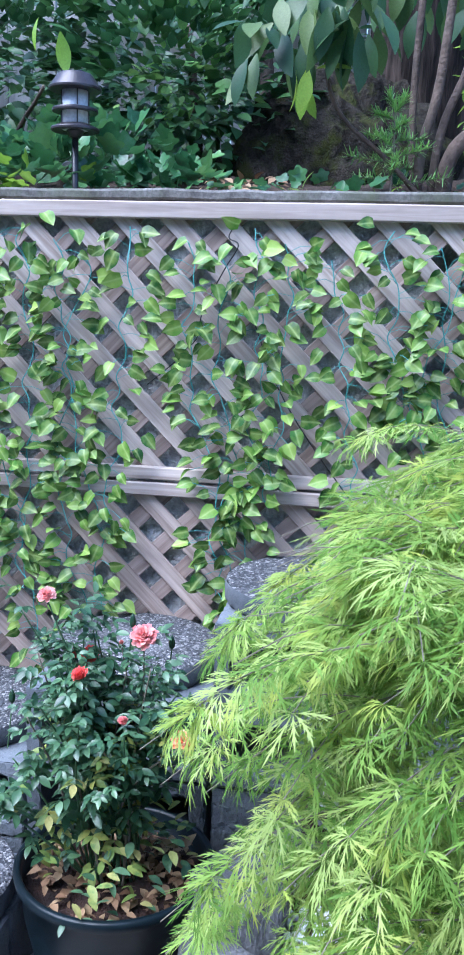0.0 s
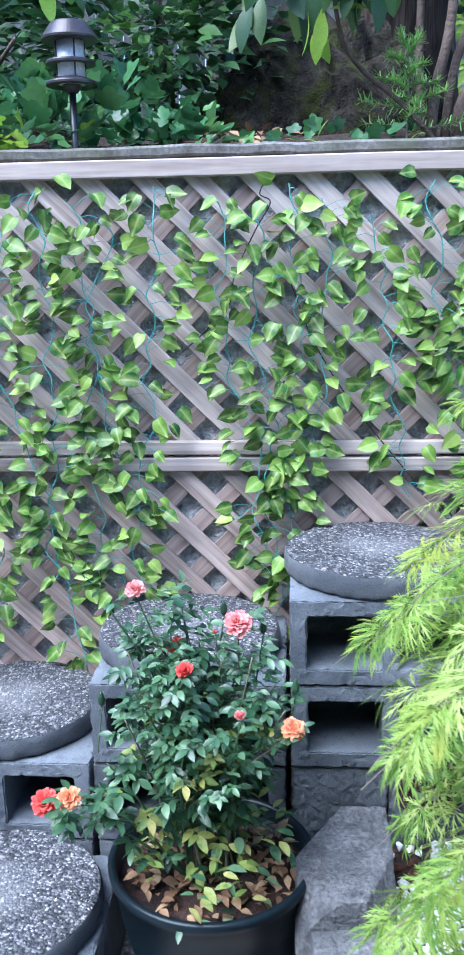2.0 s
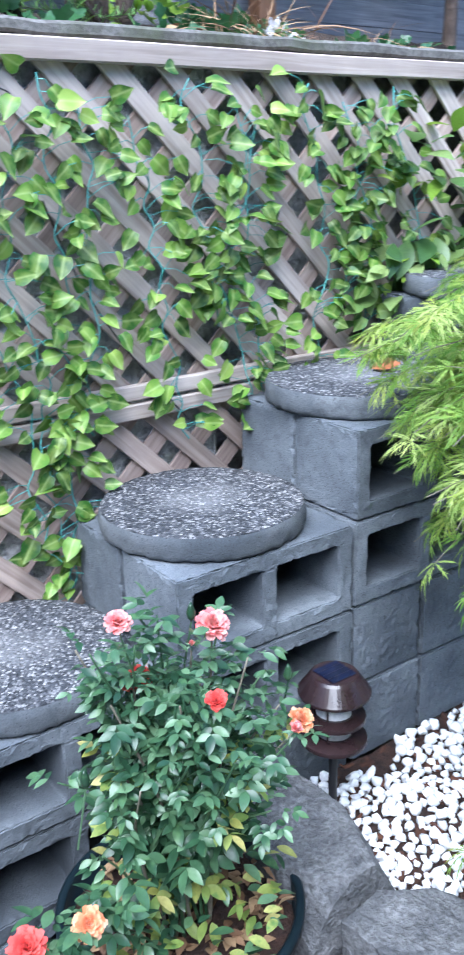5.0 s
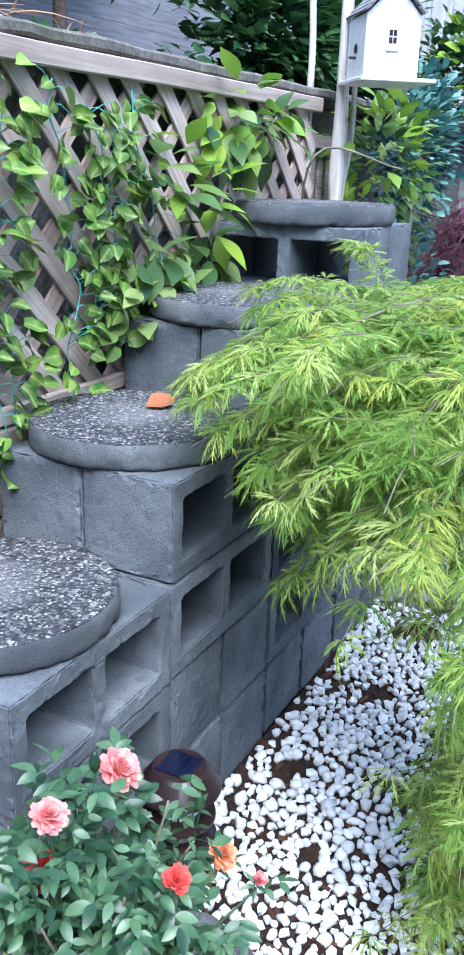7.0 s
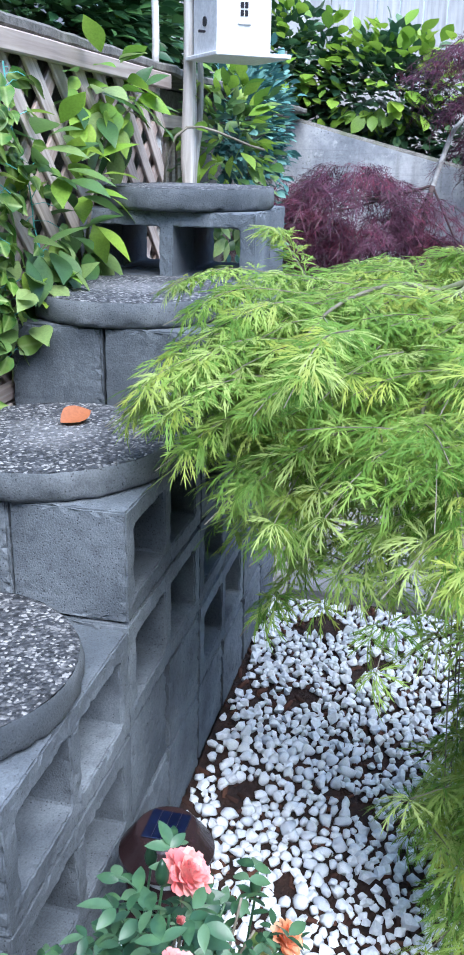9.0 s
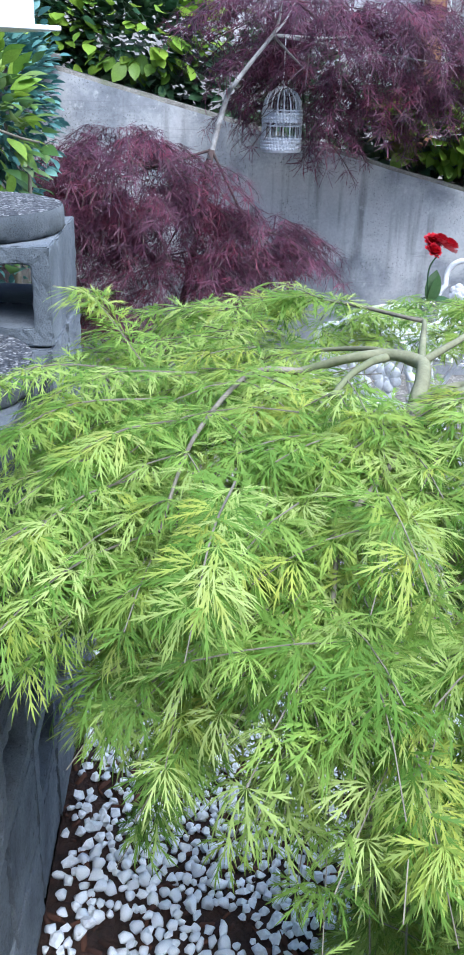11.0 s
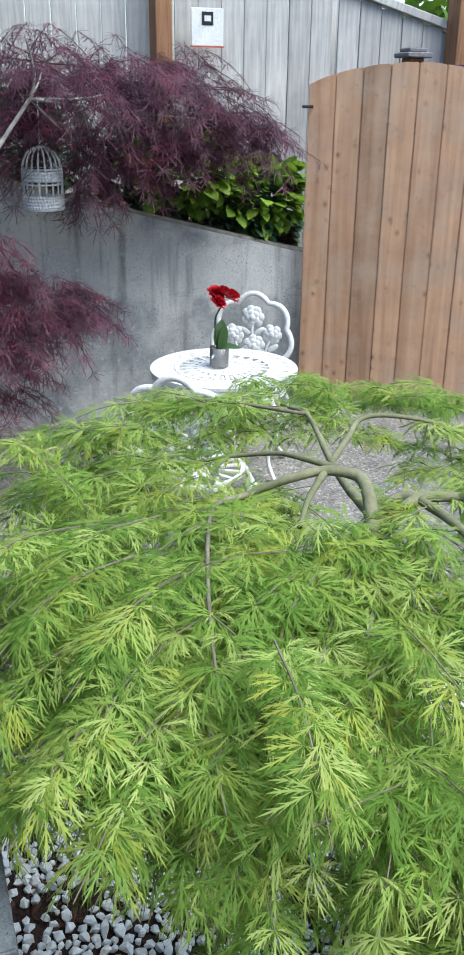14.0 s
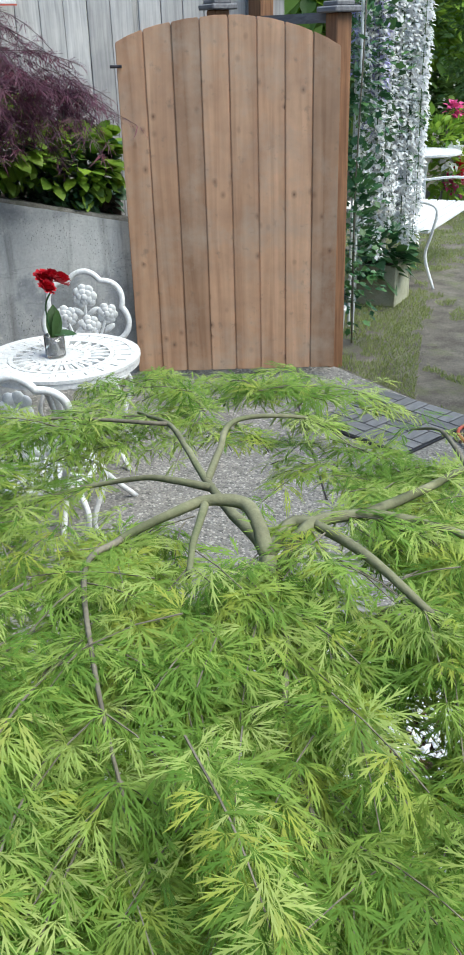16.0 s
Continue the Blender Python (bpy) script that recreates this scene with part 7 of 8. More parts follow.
def big_trunk():
    top = empty("old_stump", 0.4, 1.88, 1.6)
    tagged(top, "broad old tree trunk with flaking brown bark and moss", "tree trunk")
    bm = bmesh.new()
    n, rings = 40, []
    for i, (z, rr) in enumerate([(-0.1, 0.36), (0.05, 0.27), (0.2, 0.215), (0.45, 0.195), (0.8, 0.19), (1.4, 0.18), (2.2, 0.17)]):
        rings.append([bm.verts.new(((rr + 0.03 * noise.noise(Vector((math.cos(a) * 3, math.sin(a) * 3, z * 0.7)))) * math.cos(a), (rr + 0.03 * noise.noise(Vector((math.cos(a) * 6, math.sin(a) * 6, z)))) * math.sin(a), z)) for a in (2 * math.pi * k / n for k in range(n))])
    for a, b in zip(rings, rings[1:]):
        for k in range(n):
            bm.faces.new((a[k], a[(k + 1) % n], b[(k + 1) % n], b[k]))
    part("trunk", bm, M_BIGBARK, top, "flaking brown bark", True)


def bark_mat():
    m, n, l, b = nodes_of("stringy_bark")
    tc, mp = n.new("ShaderNodeTexCoord"), n.new("ShaderNodeMapping")
    mp.inputs["Scale"].default_value = (14, 14, 2.2)
    l.new(tc.outputs["Object"], mp.inputs["Vector"])
    t = n.new("ShaderNodeTexNoise")
    t.inputs["Scale"].default_value, t.inputs["Detail"].default_value = 2.2, 8
    l.new(mp.outputs["Vector"], t.inputs["Vector"])
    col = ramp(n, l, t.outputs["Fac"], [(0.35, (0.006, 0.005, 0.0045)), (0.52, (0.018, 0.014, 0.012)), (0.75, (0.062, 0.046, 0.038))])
    # tan wood where the bark has come away
    bare = noise_node(n, l, 2.6, 4)
    col = mixed(n, l, col, (0.2, 0.15, 0.105), ramp(n, l, bare.outputs["Fac"], [(0.54, (0, 0, 0)), (0.64, (0.55,) * 3)]))
    l.new(col, b.inputs["Base Color"])
    b.inputs["Roughness"].default_value, b.inputs["Specular IOR Level"].default_value = 0.95, 0.1
    bumped(n, l, b, t.outputs["Fac"], 1.0, 0.03)
    return m


M_BIGBARK = bark_mat()
big_trunk()


def mossy_mound(x, y, z):
    """A low heap of dark rock and moss leaning on the trunk."""
    bm = bmesh.new()
    bmesh.ops.create_icosphere(bm, subdivisions=5, radius=1)
    for v in bm.verts:
        d = v.co.copy()
        k = 1 + 0.28 * noise.noise(d * 2.0 + Vector((5, 2, 1))) + 0.16 * noise.noise(d * 6) + 0.09 * noise.noise(d * 17) + 0.05 * noise.noise(d * 31)
        v.co = Vector((d.x * 0.48 * k, d.y * 0.34 * k, d.z * 0.6 * k * (0.95 + 0.15 * d.x)))
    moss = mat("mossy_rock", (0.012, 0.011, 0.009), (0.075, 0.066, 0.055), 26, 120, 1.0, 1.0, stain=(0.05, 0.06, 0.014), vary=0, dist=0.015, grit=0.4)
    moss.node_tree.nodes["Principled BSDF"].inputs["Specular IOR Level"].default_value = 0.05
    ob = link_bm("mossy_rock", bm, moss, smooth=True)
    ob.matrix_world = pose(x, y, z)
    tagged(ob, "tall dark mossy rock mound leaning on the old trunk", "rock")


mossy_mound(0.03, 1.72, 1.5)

# bare leaning stems and big hanging leaves of an old rhododendron
leafy("rhododendron", "old rhododendron with long drooping leaves and bare stems", "shrub", (0.5, 0.9, 1.5),
      [(LONG, M_RHODO, [((0.1, 0.75, 2.06), (0.16, 0.1, 0.13), 38), ((0.2, 0.7, 1.98), (0.08, 0.07, 0.1), 12), ((-0.06, 0.8, 2.0), (0.12, 0.1, 0.1), 12), ((0.75, 0.95, 2.12), (0.35, 0.2, 0.12), 50), ((0.35, 1.2, 2.3), (0.6, 0.3, 0.15), 60)], dict(lo=0.2, droop=1.6, face=(0, -0.6, -0.8), s=(0.6, 1.0)), "long leathery leaves"),
       (LONG, M_SHRUB_NEW, [((0.06, 0.7, 1.86), (0.12, 0.06, 0.05), 5), ((-0.68, 0.8, 2.05), (0.1, 0.06, 0.05), 5)], dict(lo=0.2, droop=1.6, face=(0, -0.4, -1.2), s=(0.5, 0.8)), "yellowing leaves")],
      stems=[([(0.38, 0.88, 1.5), (0.39, 0.87, 1.7), (0.43, 0.88, 1.9), (0.47, 0.92, 2.4)], 0.016, 0.012, M_TRUNK), ([(0.45, 0.86, 1.5), (0.47, 0.86, 1.68), (0.56, 0.88, 1.78), (0.7, 0.92, 1.95), (0.85, 1.0, 2.3)], 0.024, 0.016, M_TRUNK),
             ([(0.42, 0.9, 1.5), (0.44, 0.9, 1.75), (0.52, 0.95, 2.0), (0.55, 1.0, 2.4)], 0.013, 0.01, M_TRUNK), ([(0.44, 0.84, 1.52), (0.3, 0.8, 1.66), (0.15, 0.8, 1.8), (0.1, 0.78, 2.0)], 0.008, 0.005, M_TRUNK),
             ([(0.4, 0.95, 1.5), (0.36, 0.98, 1.8), (0.38, 1.0, 2.4)], 0.012, 0.01, M_TRUNK)], seed=8)
leafy("stem_foliage", "bright green leaves among the bare rhododendron stems", "shrub", (0.62, 1.3, 1.5),
      [(OVAL, M_SHRUB_NEW, [((0.6, 1.3, 1.95), (0.12, 0.08, 0.24), 60), ((0.72, 1.15, 1.66), (0.16, 0.08, 0.08), 40)], dict(lo=0.3, s=(0.6, 1.2), droop=0.8), "yellow-green leaves"),
       (IVY, M_IVY, [((0.8, 1.05, 1.62), (0.22, 0.1, 0.05), 70)], dict(lo=0.3, s=(0.4, 0.8)), "low green leaves"),
       (LONG, M_RHODO, [((0.92, 1.05, 1.95), (0.22, 0.1, 0.1), 26)], dict(lo=0.2, droop=1.6, face=(0, -0.6, -0.8), s=(0.5, 0.85)), "hanging leathery leaves")],
      stems=[([(0.62, 1.3, 1.5), (0.6, 1.3, 1.8), (0.62, 1.3, 2.15)], 0.008, 0.004, M_TRUNK), ([(0.62, 1.3, 1.55), (0.8, 1.15, 1.85), (0.92, 1.05, 2.02)], 0.007, 0.004, M_TRUNK)], seed=61)
leafy("dark_shrub", "dense dark evergreen shrub behind the ivy", "shrub", (-0.6, 1.7, 1.5),
      [(OVAL, M_SHRUB, [((-0.5, 1.5, 2.05), (0.5, 0.3, 0.42), 1300), ((-1.3, 1.6, 2.2), (0.6, 0.4, 0.6), 1300), ((-0.2, 2.1, 2.35), (0.6, 0.3, 0.5), 420), ((0.9, 2.5, 2.75), (0.7, 0.3, 0.45), 600), ((-0.9, 2.4, 2.4), (1.0, 0.3, 0.6), 700)], dict(lo=0.4, s=(0.7, 1.4), gap=0.3), "small dark leaves"),
       (OVAL, M_FIR, [((-0.42, 1.42, 2.05), (0.3, 0.12, 0.25), 90)], dict(lo=0.3, s=(0.6, 1.2), gap=0.1), "lighter shoots")],
      stems=[([(-0.5, 1.8, 1.45), (-0.45, 1.8, 1.8), (-0.5, 1.8, 2.3)], 0.03, 0.015, M_TRUNK), ([(-1.3, 1.7, 1.45), (-1.1, 1.5, 1.8), (-0.85, 1.2, 1.95)], 0.016, 0.006, M_TRUNK)], seed=9)
leafy("twig_litter", "heap of dry twigs and small green weeds on the wall top", "ground cover", (0.95, 0.9, 1.52),
      [(IVY, M_IVY, [((0.85, 0.92, 1.59), (0.25, 0.15, 0.06), 130), ((1.3, 0.9, 1.58), (0.35, 0.15, 0.04), 80)], dict(lo=0.3, s=(0.35, 0.75)), "small weed leaves"),
       (blade(0.12, 0.004, 0.1, 0.6), M_DEAD, [((0.88, 0.8, 1.575), (0.3, 0.1, 0.05), 260), ((1.15, 0.8, 1.57), (0.28, 0.1, 0.045), 200)], dict(lo=0.2, s=(0.6, 1.6), droop=0.6), "dry grass and twigs"),
       (OVAL, M_WISTERIA, [((0.9, 0.75, 1.575), (0.12, 0.04, 0.035), 26)], dict(lo=0.2, s=(0.3, 0.6)), "pale dusty leaves")], seed=10)
leafy("back_shrubs", "mixed light and dark green shrubs beyond the raised bed", "shrub", (1.4, 2.5, 1.5),
      [(OVAL, M_SHRUB, [((1.0, 2.7, 2.6), (0.5, 0.3, 0.4), 400), ((3.9, 1.5, 1.9), (0.8, 0.5, 0.7), 1000), ((2.5, 1.5, 2.25), (0.7, 0.25, 0.35), 330), ((3.3, 1.05, 1.9), (0.6, 0.25, 0.5), 800), ((4.5, 1.2, 2.1), (0.6, 0.3, 0.6), 500)], dict(lo=0.4, s=(0.8, 1.5), gap=0.35), "dark leaves"),
       (OVAL, M_SHRUB_NEW, [((1.0, 2.3, 2.1), (0.5, 0.2, 0.3), 140), ((3.6, 1.2, 1.9), (0.6, 0.2, 0.4), 130)], dict(lo=0.5, s=(0.8, 1.4), gap=0.1), "yellow-green leaves")],
      stems=[([(1.3, 2.7, 1.4), (1.35, 2.7, 2.0), (1.3, 2.7, 2.5)], 0.03, 0.02, M_TRUNK)], seed=11)


def statue(x, y, z):
    """A seated grey garden figure, kept plain."""
    bm = lathe([(0, 0), (0.19, 0), (0.2, 0.03), (0.19, 0.07), (0.15, 0.09), (0.16, 0.12), (0.12, 0.16), (0.06, 0.18), (0.05, 0.24), (0.055, 0.36), (0.05, 0.5), (0.06, 0.55), (0.0, 0.6)], 24)
    bmesh.ops.scale(bm, vec=(0.75, 0.75, 0.7), verts=bm.verts)
    ob = link_bm("garden_statue", bm, M_STONE, smooth=True)
    ob.matrix_world = pose(x, y, z)
    tagged(ob, "weathered grey stone garden statue on a broad foot", "statue")


statue(0.99, 1.6, 1.68)

# ---- planting between the lattice and the sloping wall ----
ROUND = blade(0.075, 0.05, 0.2, 0.2, (0.1, 0.8, 1.0, 0.75, 0.0))
BIG = blade(0.105, 0.05, 0.18, 0.25, (0.06, 0.45, 0.78, 0.97, 1.0, 0.88, 0.62, 0.3, 0.0))
M_LEAFMIX = leaf_mat("glossy_leaf", [(0.045, 0.11, 0.03), (0.09, 0.185, 0.05), (0.18, 0.29, 0.085), (0.31, 0.41, 0.15)], 0.32, 0.35, spec=0.55)
leafy("hydrangea", "leafy shrub with large glossy leaves growing through the lattice", "shrub", (1.4, 0.35, 0.6),
      [(BIG, M_LEAFMIX, [((1.0, 0.37, 1.15), (0.2, 0.05, 0.2), 34), ((1.2, 0.385, 1.1), (0.12, 0.035, 0.2), 34), ((1.5, 0.4, 1.40), (0.3, 0.05, 0.12), 36), ((0.92, 0.36, 0.95), (0.16, 0.05, 0.16), 44)], dict(lo=0.3, s=(0.6, 1.1), droop=0.9, face=(-0.8, -0.6, 0)), "large green leaves"),
       (BIG, M_SHRUB_NEW, [((1.5, 0.38, 1.42), (0.28, 0.05, 0.12), 34), ((1.15, 0.36, 1.2), (0.2, 0.04, 0.18), 18), ((1.0, 0.37, 1.0), (0.15, 0.04, 0.15), 8)], dict(lo=0.3, s=(0.6, 1.05), droop=0.9, face=(-0.8, -0.6, 0)), "young light leaves")],
      stems=[([(1.25, 0.405, -0.19), (1.25, 0.40, 0.8), (1.3, 0.37, 1.25), (1.5, 0.33, 1.42)], 0.006, 0.003, M_TWIG), ([(1.78, 0.37, -0.19), (1.8, 0.37, 0.9), (1.7, 0.3, 1.33), (1.9, 0.1, 1.3)], 0.005, 0.003, M_TWIG)], seed=12)
leafy("laurel", "bright green laurel bush behind the top step", "shrub", (2.5, 0.25, FAR_Z),
      [(BIG, M_LEAFMIX, [((2.42, 0.34, 1.25), (0.3, 0.17, 0.28), 220), ((2.4, 0.34, 0.8), (0.3, 0.2, 0.35), 160)], dict(lo=0.5, s=(0.5, 0.9), face=(-0.8, -0.3, 0.2)), "green leaves"),
       (BIG, M_SHRUB_NEW, [((2.35, 0.32, 1.35), (0.3, 0.16, 0.2), 90)], dict(lo=0.5, s=(0.5, 0.9), face=(-0.8, -0.3, 0.3)), "light new leaves")],
      stems=[([(2.5, 0.25, FAR_Z), (2.5, 0.25, 0.5), (2.42, 0.22, 1.2)], 0.014, 0.006, M_TWIG)], seed=13)
leafy("blue_conifer", "blue-green conifer bush beside the laurel", "conifer", (2.9, 0.37, FAR_Z),
      [(blade(0.045, 0.026, 0.3, 0.2, (0.2, 0.8, 1.0, 0.8, 0.0)), M_BLUEFIR, [((2.88, 0.36, 1.38), (0.2, 0.17, 0.33), 1300), ((2.92, 0.36, 0.75), (0.18, 0.15, 0.4), 300)], dict(lo=0.4, s=(0.6, 1.2), gap=0.5), "blue-green sprays")],
      stems=[([(2.9, 0.37, FAR_Z), (2.9, 0.37, 0.6), (2.89, 0.37, 1.3)], 0.02, 0.008, M_TWIG)], seed=14)
leafy("salal_hedge", "dark evergreen hedge with yellow-green new growth above the wall", "hedge", (5.0, -0.8, 0.9),
      [(ROUND, M_SALAL, [((5.0, 0.75, 1.7), (0.25, 0.5, 0.5), 1500), ((5.0, 0.1, 1.6), (0.25, 0.5, 0.4), 1500), ((4.95, -0.6, 1.35), (0.22, 0.5, 0.33), 1000), ((4.92, -1.4, 1.15), (0.2, 0.5, 0.3), 1100), ((4.85, -2.0, 1.02), (0.18, 0.35, 0.27), 800)], dict(lo=0.4, s=(0.7, 1.3), face=(-1, 0, 0.3), gap=0.7), "dark leathery leaves"),
       (ROUND, M_SHRUB_NEW, [((4.9, 0.6, 1.85), (0.22, 0.4, 0.3), 150), ((4.82, 0.0, 1.7), (0.2, 0.45, 0.28), 190), ((4.76, -1.6, 1.24), (0.14, 0.4, 0.18), 400), ((4.74, -2.05, 1.1), (0.12, 0.25, 0.18), 260)], dict(lo=0.6, s=(0.8, 1.7), face=(-1, 0, 0.5)), "yellow-green new leaves")],
      stems=[([(5.0, 0.5, 0.85), (5.0, 0.5, 1.5)], 0.015, 0.008, M_TWIG), ([(5.0, -1.4, 0.85), (4.95, -1.4, 1.2)], 0.012, 0.006, M_TWIG)], seed=15)

leafy("tall_screen", "tall dark evergreen trees closing the view behind the raised bed", "tree", (0.8, 2.9, 1.5),
      [(blade(0.16, 0.09, 0.25, 0.2, (0.15, 1.0, 0.75, 0.0)), M_SHRUB, [((x, 3.0, 2.5 if x < -0.6 else 3.25), (0.75, 0.3, 1.1 if x < -0.6 else 0.75), 480) for x in (-2.6, -1.5, -0.4, 0.7, 1.8, 2.9, 4.0)], dict(lo=0.3, s=(0.6, 1.3), gap=0.45), "dark leaves"),
       (ROUND, M_SHRUB, [((3.2, 1.15, 1.85), (0.6, 0.25, 0.5), 1100), ((4.2, 1.2, 1.9), (0.6, 0.3, 0.6), 1100), ((2.6, 1.5, 2.35), (0.6, 0.25, 0.35), 380)], dict(lo=0.3, s=(0.8, 1.5), gap=0.6), "dark leaves")],
      stems=[([(x, 3.0, 1.5), (x + 0.05, 3.0, 2.2), (x, 3.0, 3.0)], 0.06, 0.02, M_TRUNK) for x in (-2.6, -0.4, 1.8, 4.0)], seed=16)


# ---- beyond the gate ----
def brick_mat(x, y, rz):
    """A rubber step mat moulded like basket-weave bricks."""
    top = empty("door_mat", x, y, FAR_Z, rz)
    tagged(top, "dark grey rubber mat moulded like laid bricks, on the patio edge", "mat")
    W, D = 0.62, 0.62
    part("mat_base", box_bm(0, W, 0, D, 0, 0.012, 0.004), M_BLACK, top)
    grey = mat("mat_grey", (0.16, 0.165, 0.18), (0.28, 0.285, 0.3), 9, 90, 0.85, 0.4, vary=0.35)
    a = 0.075
    me = bpy.data.meshes.new("brick")
    b = box_bm(0.004, 2 * a - 0.004, 0.004, a - 0.004, 0.0125, 0.018, 0.002)
    b.to_mesh(me)
    b.free()
    n = int(W / (2 * a))
    for i in range(n):
        for j in range(n):
            for k in range(2):
                ob = link_me("brick", me, grey, top)
                if (i + j) % 2:
                    ob.matrix_local = pose(0.01 + 2 * a * i, 0.01 + 2 * a * j + a * k, 0)
                else:
                    ob.matrix_local = pose(0.01 + 2 * a * i + a * (k + 1), 0.01 + 2 * a * j, 0, 0, 0, 90)


brick_mat(2.74, -2.69, -80)
M_RED = mat("red_rubber", (0.45, 0.08, 0.05), (0.6, 0.13, 0.08), 20, 90, 0.5, 0.05, vary=0)
ob = link_bm("garden_hose", tube_bm(curve_pts([(2.9, -3.6, FAR_Z + 0.012), (2.82, -3.2, FAR_Z + 0.03), (2.74, -3.04, FAR_Z + 0.03), (2.49, -2.99, FAR_Z + 0.012), (2.2, -3.1, FAR_Z + 0.012), (1.9, -3.4, FAR_Z + 0.012)], 8), 0.009, 8), M_RED, smooth=True)
tagged(ob, "thin red hose lying across loose gravel", "hose")
r = random.Random(9)
fr = [Matrix.Translation((r.uniform(2.0, 2.82), r.uniform(-3.7, -3.02), FAR_Z + 0.006)) @ Euler((r.uniform(0, 6), r.uniform(0, 6), r.uniform(0, 6))).to_matrix().to_4x4() @ Matrix.Scale(r.uniform(0.006, 0.014), 4) for _ in range(1500)]
M_RIVER = leaf_mat("river_gravel", [(0.12, 0.11, 0.1), (0.25, 0.2, 0.17), (0.35, 0.25, 0.2), (0.4, 0.38, 0.35)], 0.8, 0.0)
tagged(scatter("loose_gravel", pebble_shape(55), fr, M_RIVER), "loose brown and grey river gravel by the mat", "gravel", kind="stuff")
part_joint = link_bm("patio_joint", tube_bm([(3.6, -2.7, FAR_Z + 0.0005), (2.6, -2.13, FAR_Z + 0.0005)], 0.005, 6), M_BLACK)
tagged(part_joint, "dark saw-cut joint in the patio concrete", "joint", kind="structure")

# grass over the lawn beyond the patio
fr = []
for _ in range(90000):
    x = r.uniform(3.1, 8.0)
    y = -x * r.uniform(0.75, 1.2)
    if y > -3.27:
        continue
    m = 0.5 * noise.noise(Vector((x * 1.6, y * 1.6, 1.0))) + 0.5 * noise.noise(Vector((x * 5, y * 5, 4.0)))
    if m > (-0.1 if y > -0.99 * x or x > 5.2 else 0.2):
        fr.append(aim((x, y, FAR_Z - 0.013), (r.uniform(-.7, .7), r.uniform(-.7, .7), 1), (r.uniform(-1, 1), r.uniform(-1, 1), 0), r.uniform(0.25, 0.7)))
tagged(scatter("grass", ([(0, -0.0025, 0), (0, 0.0025, 0), (0.03, 0.0015, 0.004), (0.055, 0, 0.014)], [(0, 1, 2), (0, 2, 3)]), fr, M_GRASS), "short patchy lawn grass worn thin along a path", "grass", kind="stuff")


def arch_trellis():
    """White tube trellis with artificial wisteria and ivy."""
    top = empty("garden_trellis", 4.3, -3.62, FAR_Z)
    tagged(top, "white metal garden arch hung with artificial wisteria and ivy", "trellis")
    o = Vector((4.3, -3.62, FAR_Z))
    posts = [(4.47, -3.78), (4.6, -3.85), (5.06, -4.28), (5.4, -4.55)]
    for x, y in posts:
        part("post", tube_bm([Vector((x, y, FAR_Z)) - o, Vector((x, y, 2.4)) - o], 0.009, 8), M_WHITE, top)
    for z in (0.25, 0.7, 1.2, 1.7, 2.2):
        part("rung", tube_bm([Vector((*posts[0], z)) - o, Vector((*posts[1], z)) - o], 0.008, 6), M_WHITE, top)
        part("rung", tube_bm([Vector((*posts[2], z)) - o, Vector((*posts[3], z)) - o], 0.008, 6), M_WHITE, top)
    part("top_bar", tube_bm([Vector((*posts[0], 2.4)) - o, Vector((*posts[3], 2.4)) - o], 0.011, 8), M_WHITE, top)
    return top


arch_trellis()
SMALL = blade(0.032, 0.027, 0.3, 0.3, (0.2, 1.0, 0.8, 0.0))


def wisteria(x, y, z0, z1, material, seed, label):
    top = empty("wisteria_strand", x, y, z1)
    tagged(top, label, "artificial flowers", "wisteria strands")
    q = random.Random(seed)
    L = z1 - z0
    part("string", tube_bm([(0, 0, 0), (0.01, 0.005, -L * 0.5), (0, 0, -L)], 0.003, 5), M_SHRUB, top, "green cord")
    fl, lf = [], []
    for i in range(int(L * 400)):
        t = q.random()
        a = q.uniform(0, 6.28)
        fl.append(aim((0.04 * math.cos(a) * q.random(), 0.04 * math.sin(a) * q.random(), -L * t), (math.cos(a), math.sin(a), q.uniform(-0.9, 0.3)), (math.cos(a), math.sin(a), 1), q.uniform(0.6, 1.15)))
        if i % 34 == 0:
            lf.append(aim((0, 0, -L * q.random()), (math.cos(a), math.sin(a), q.uniform(-0.5, 0.3)), (0, 0, 1), q.uniform(0.9, 2.0)))
    scatter("blossoms", SMALL, fl, material, top, "hanging blossoms")["kind"] = "stuff"
    scatter("leaves", SMALL, lf, M_IVY, top)["kind"] = "stuff"


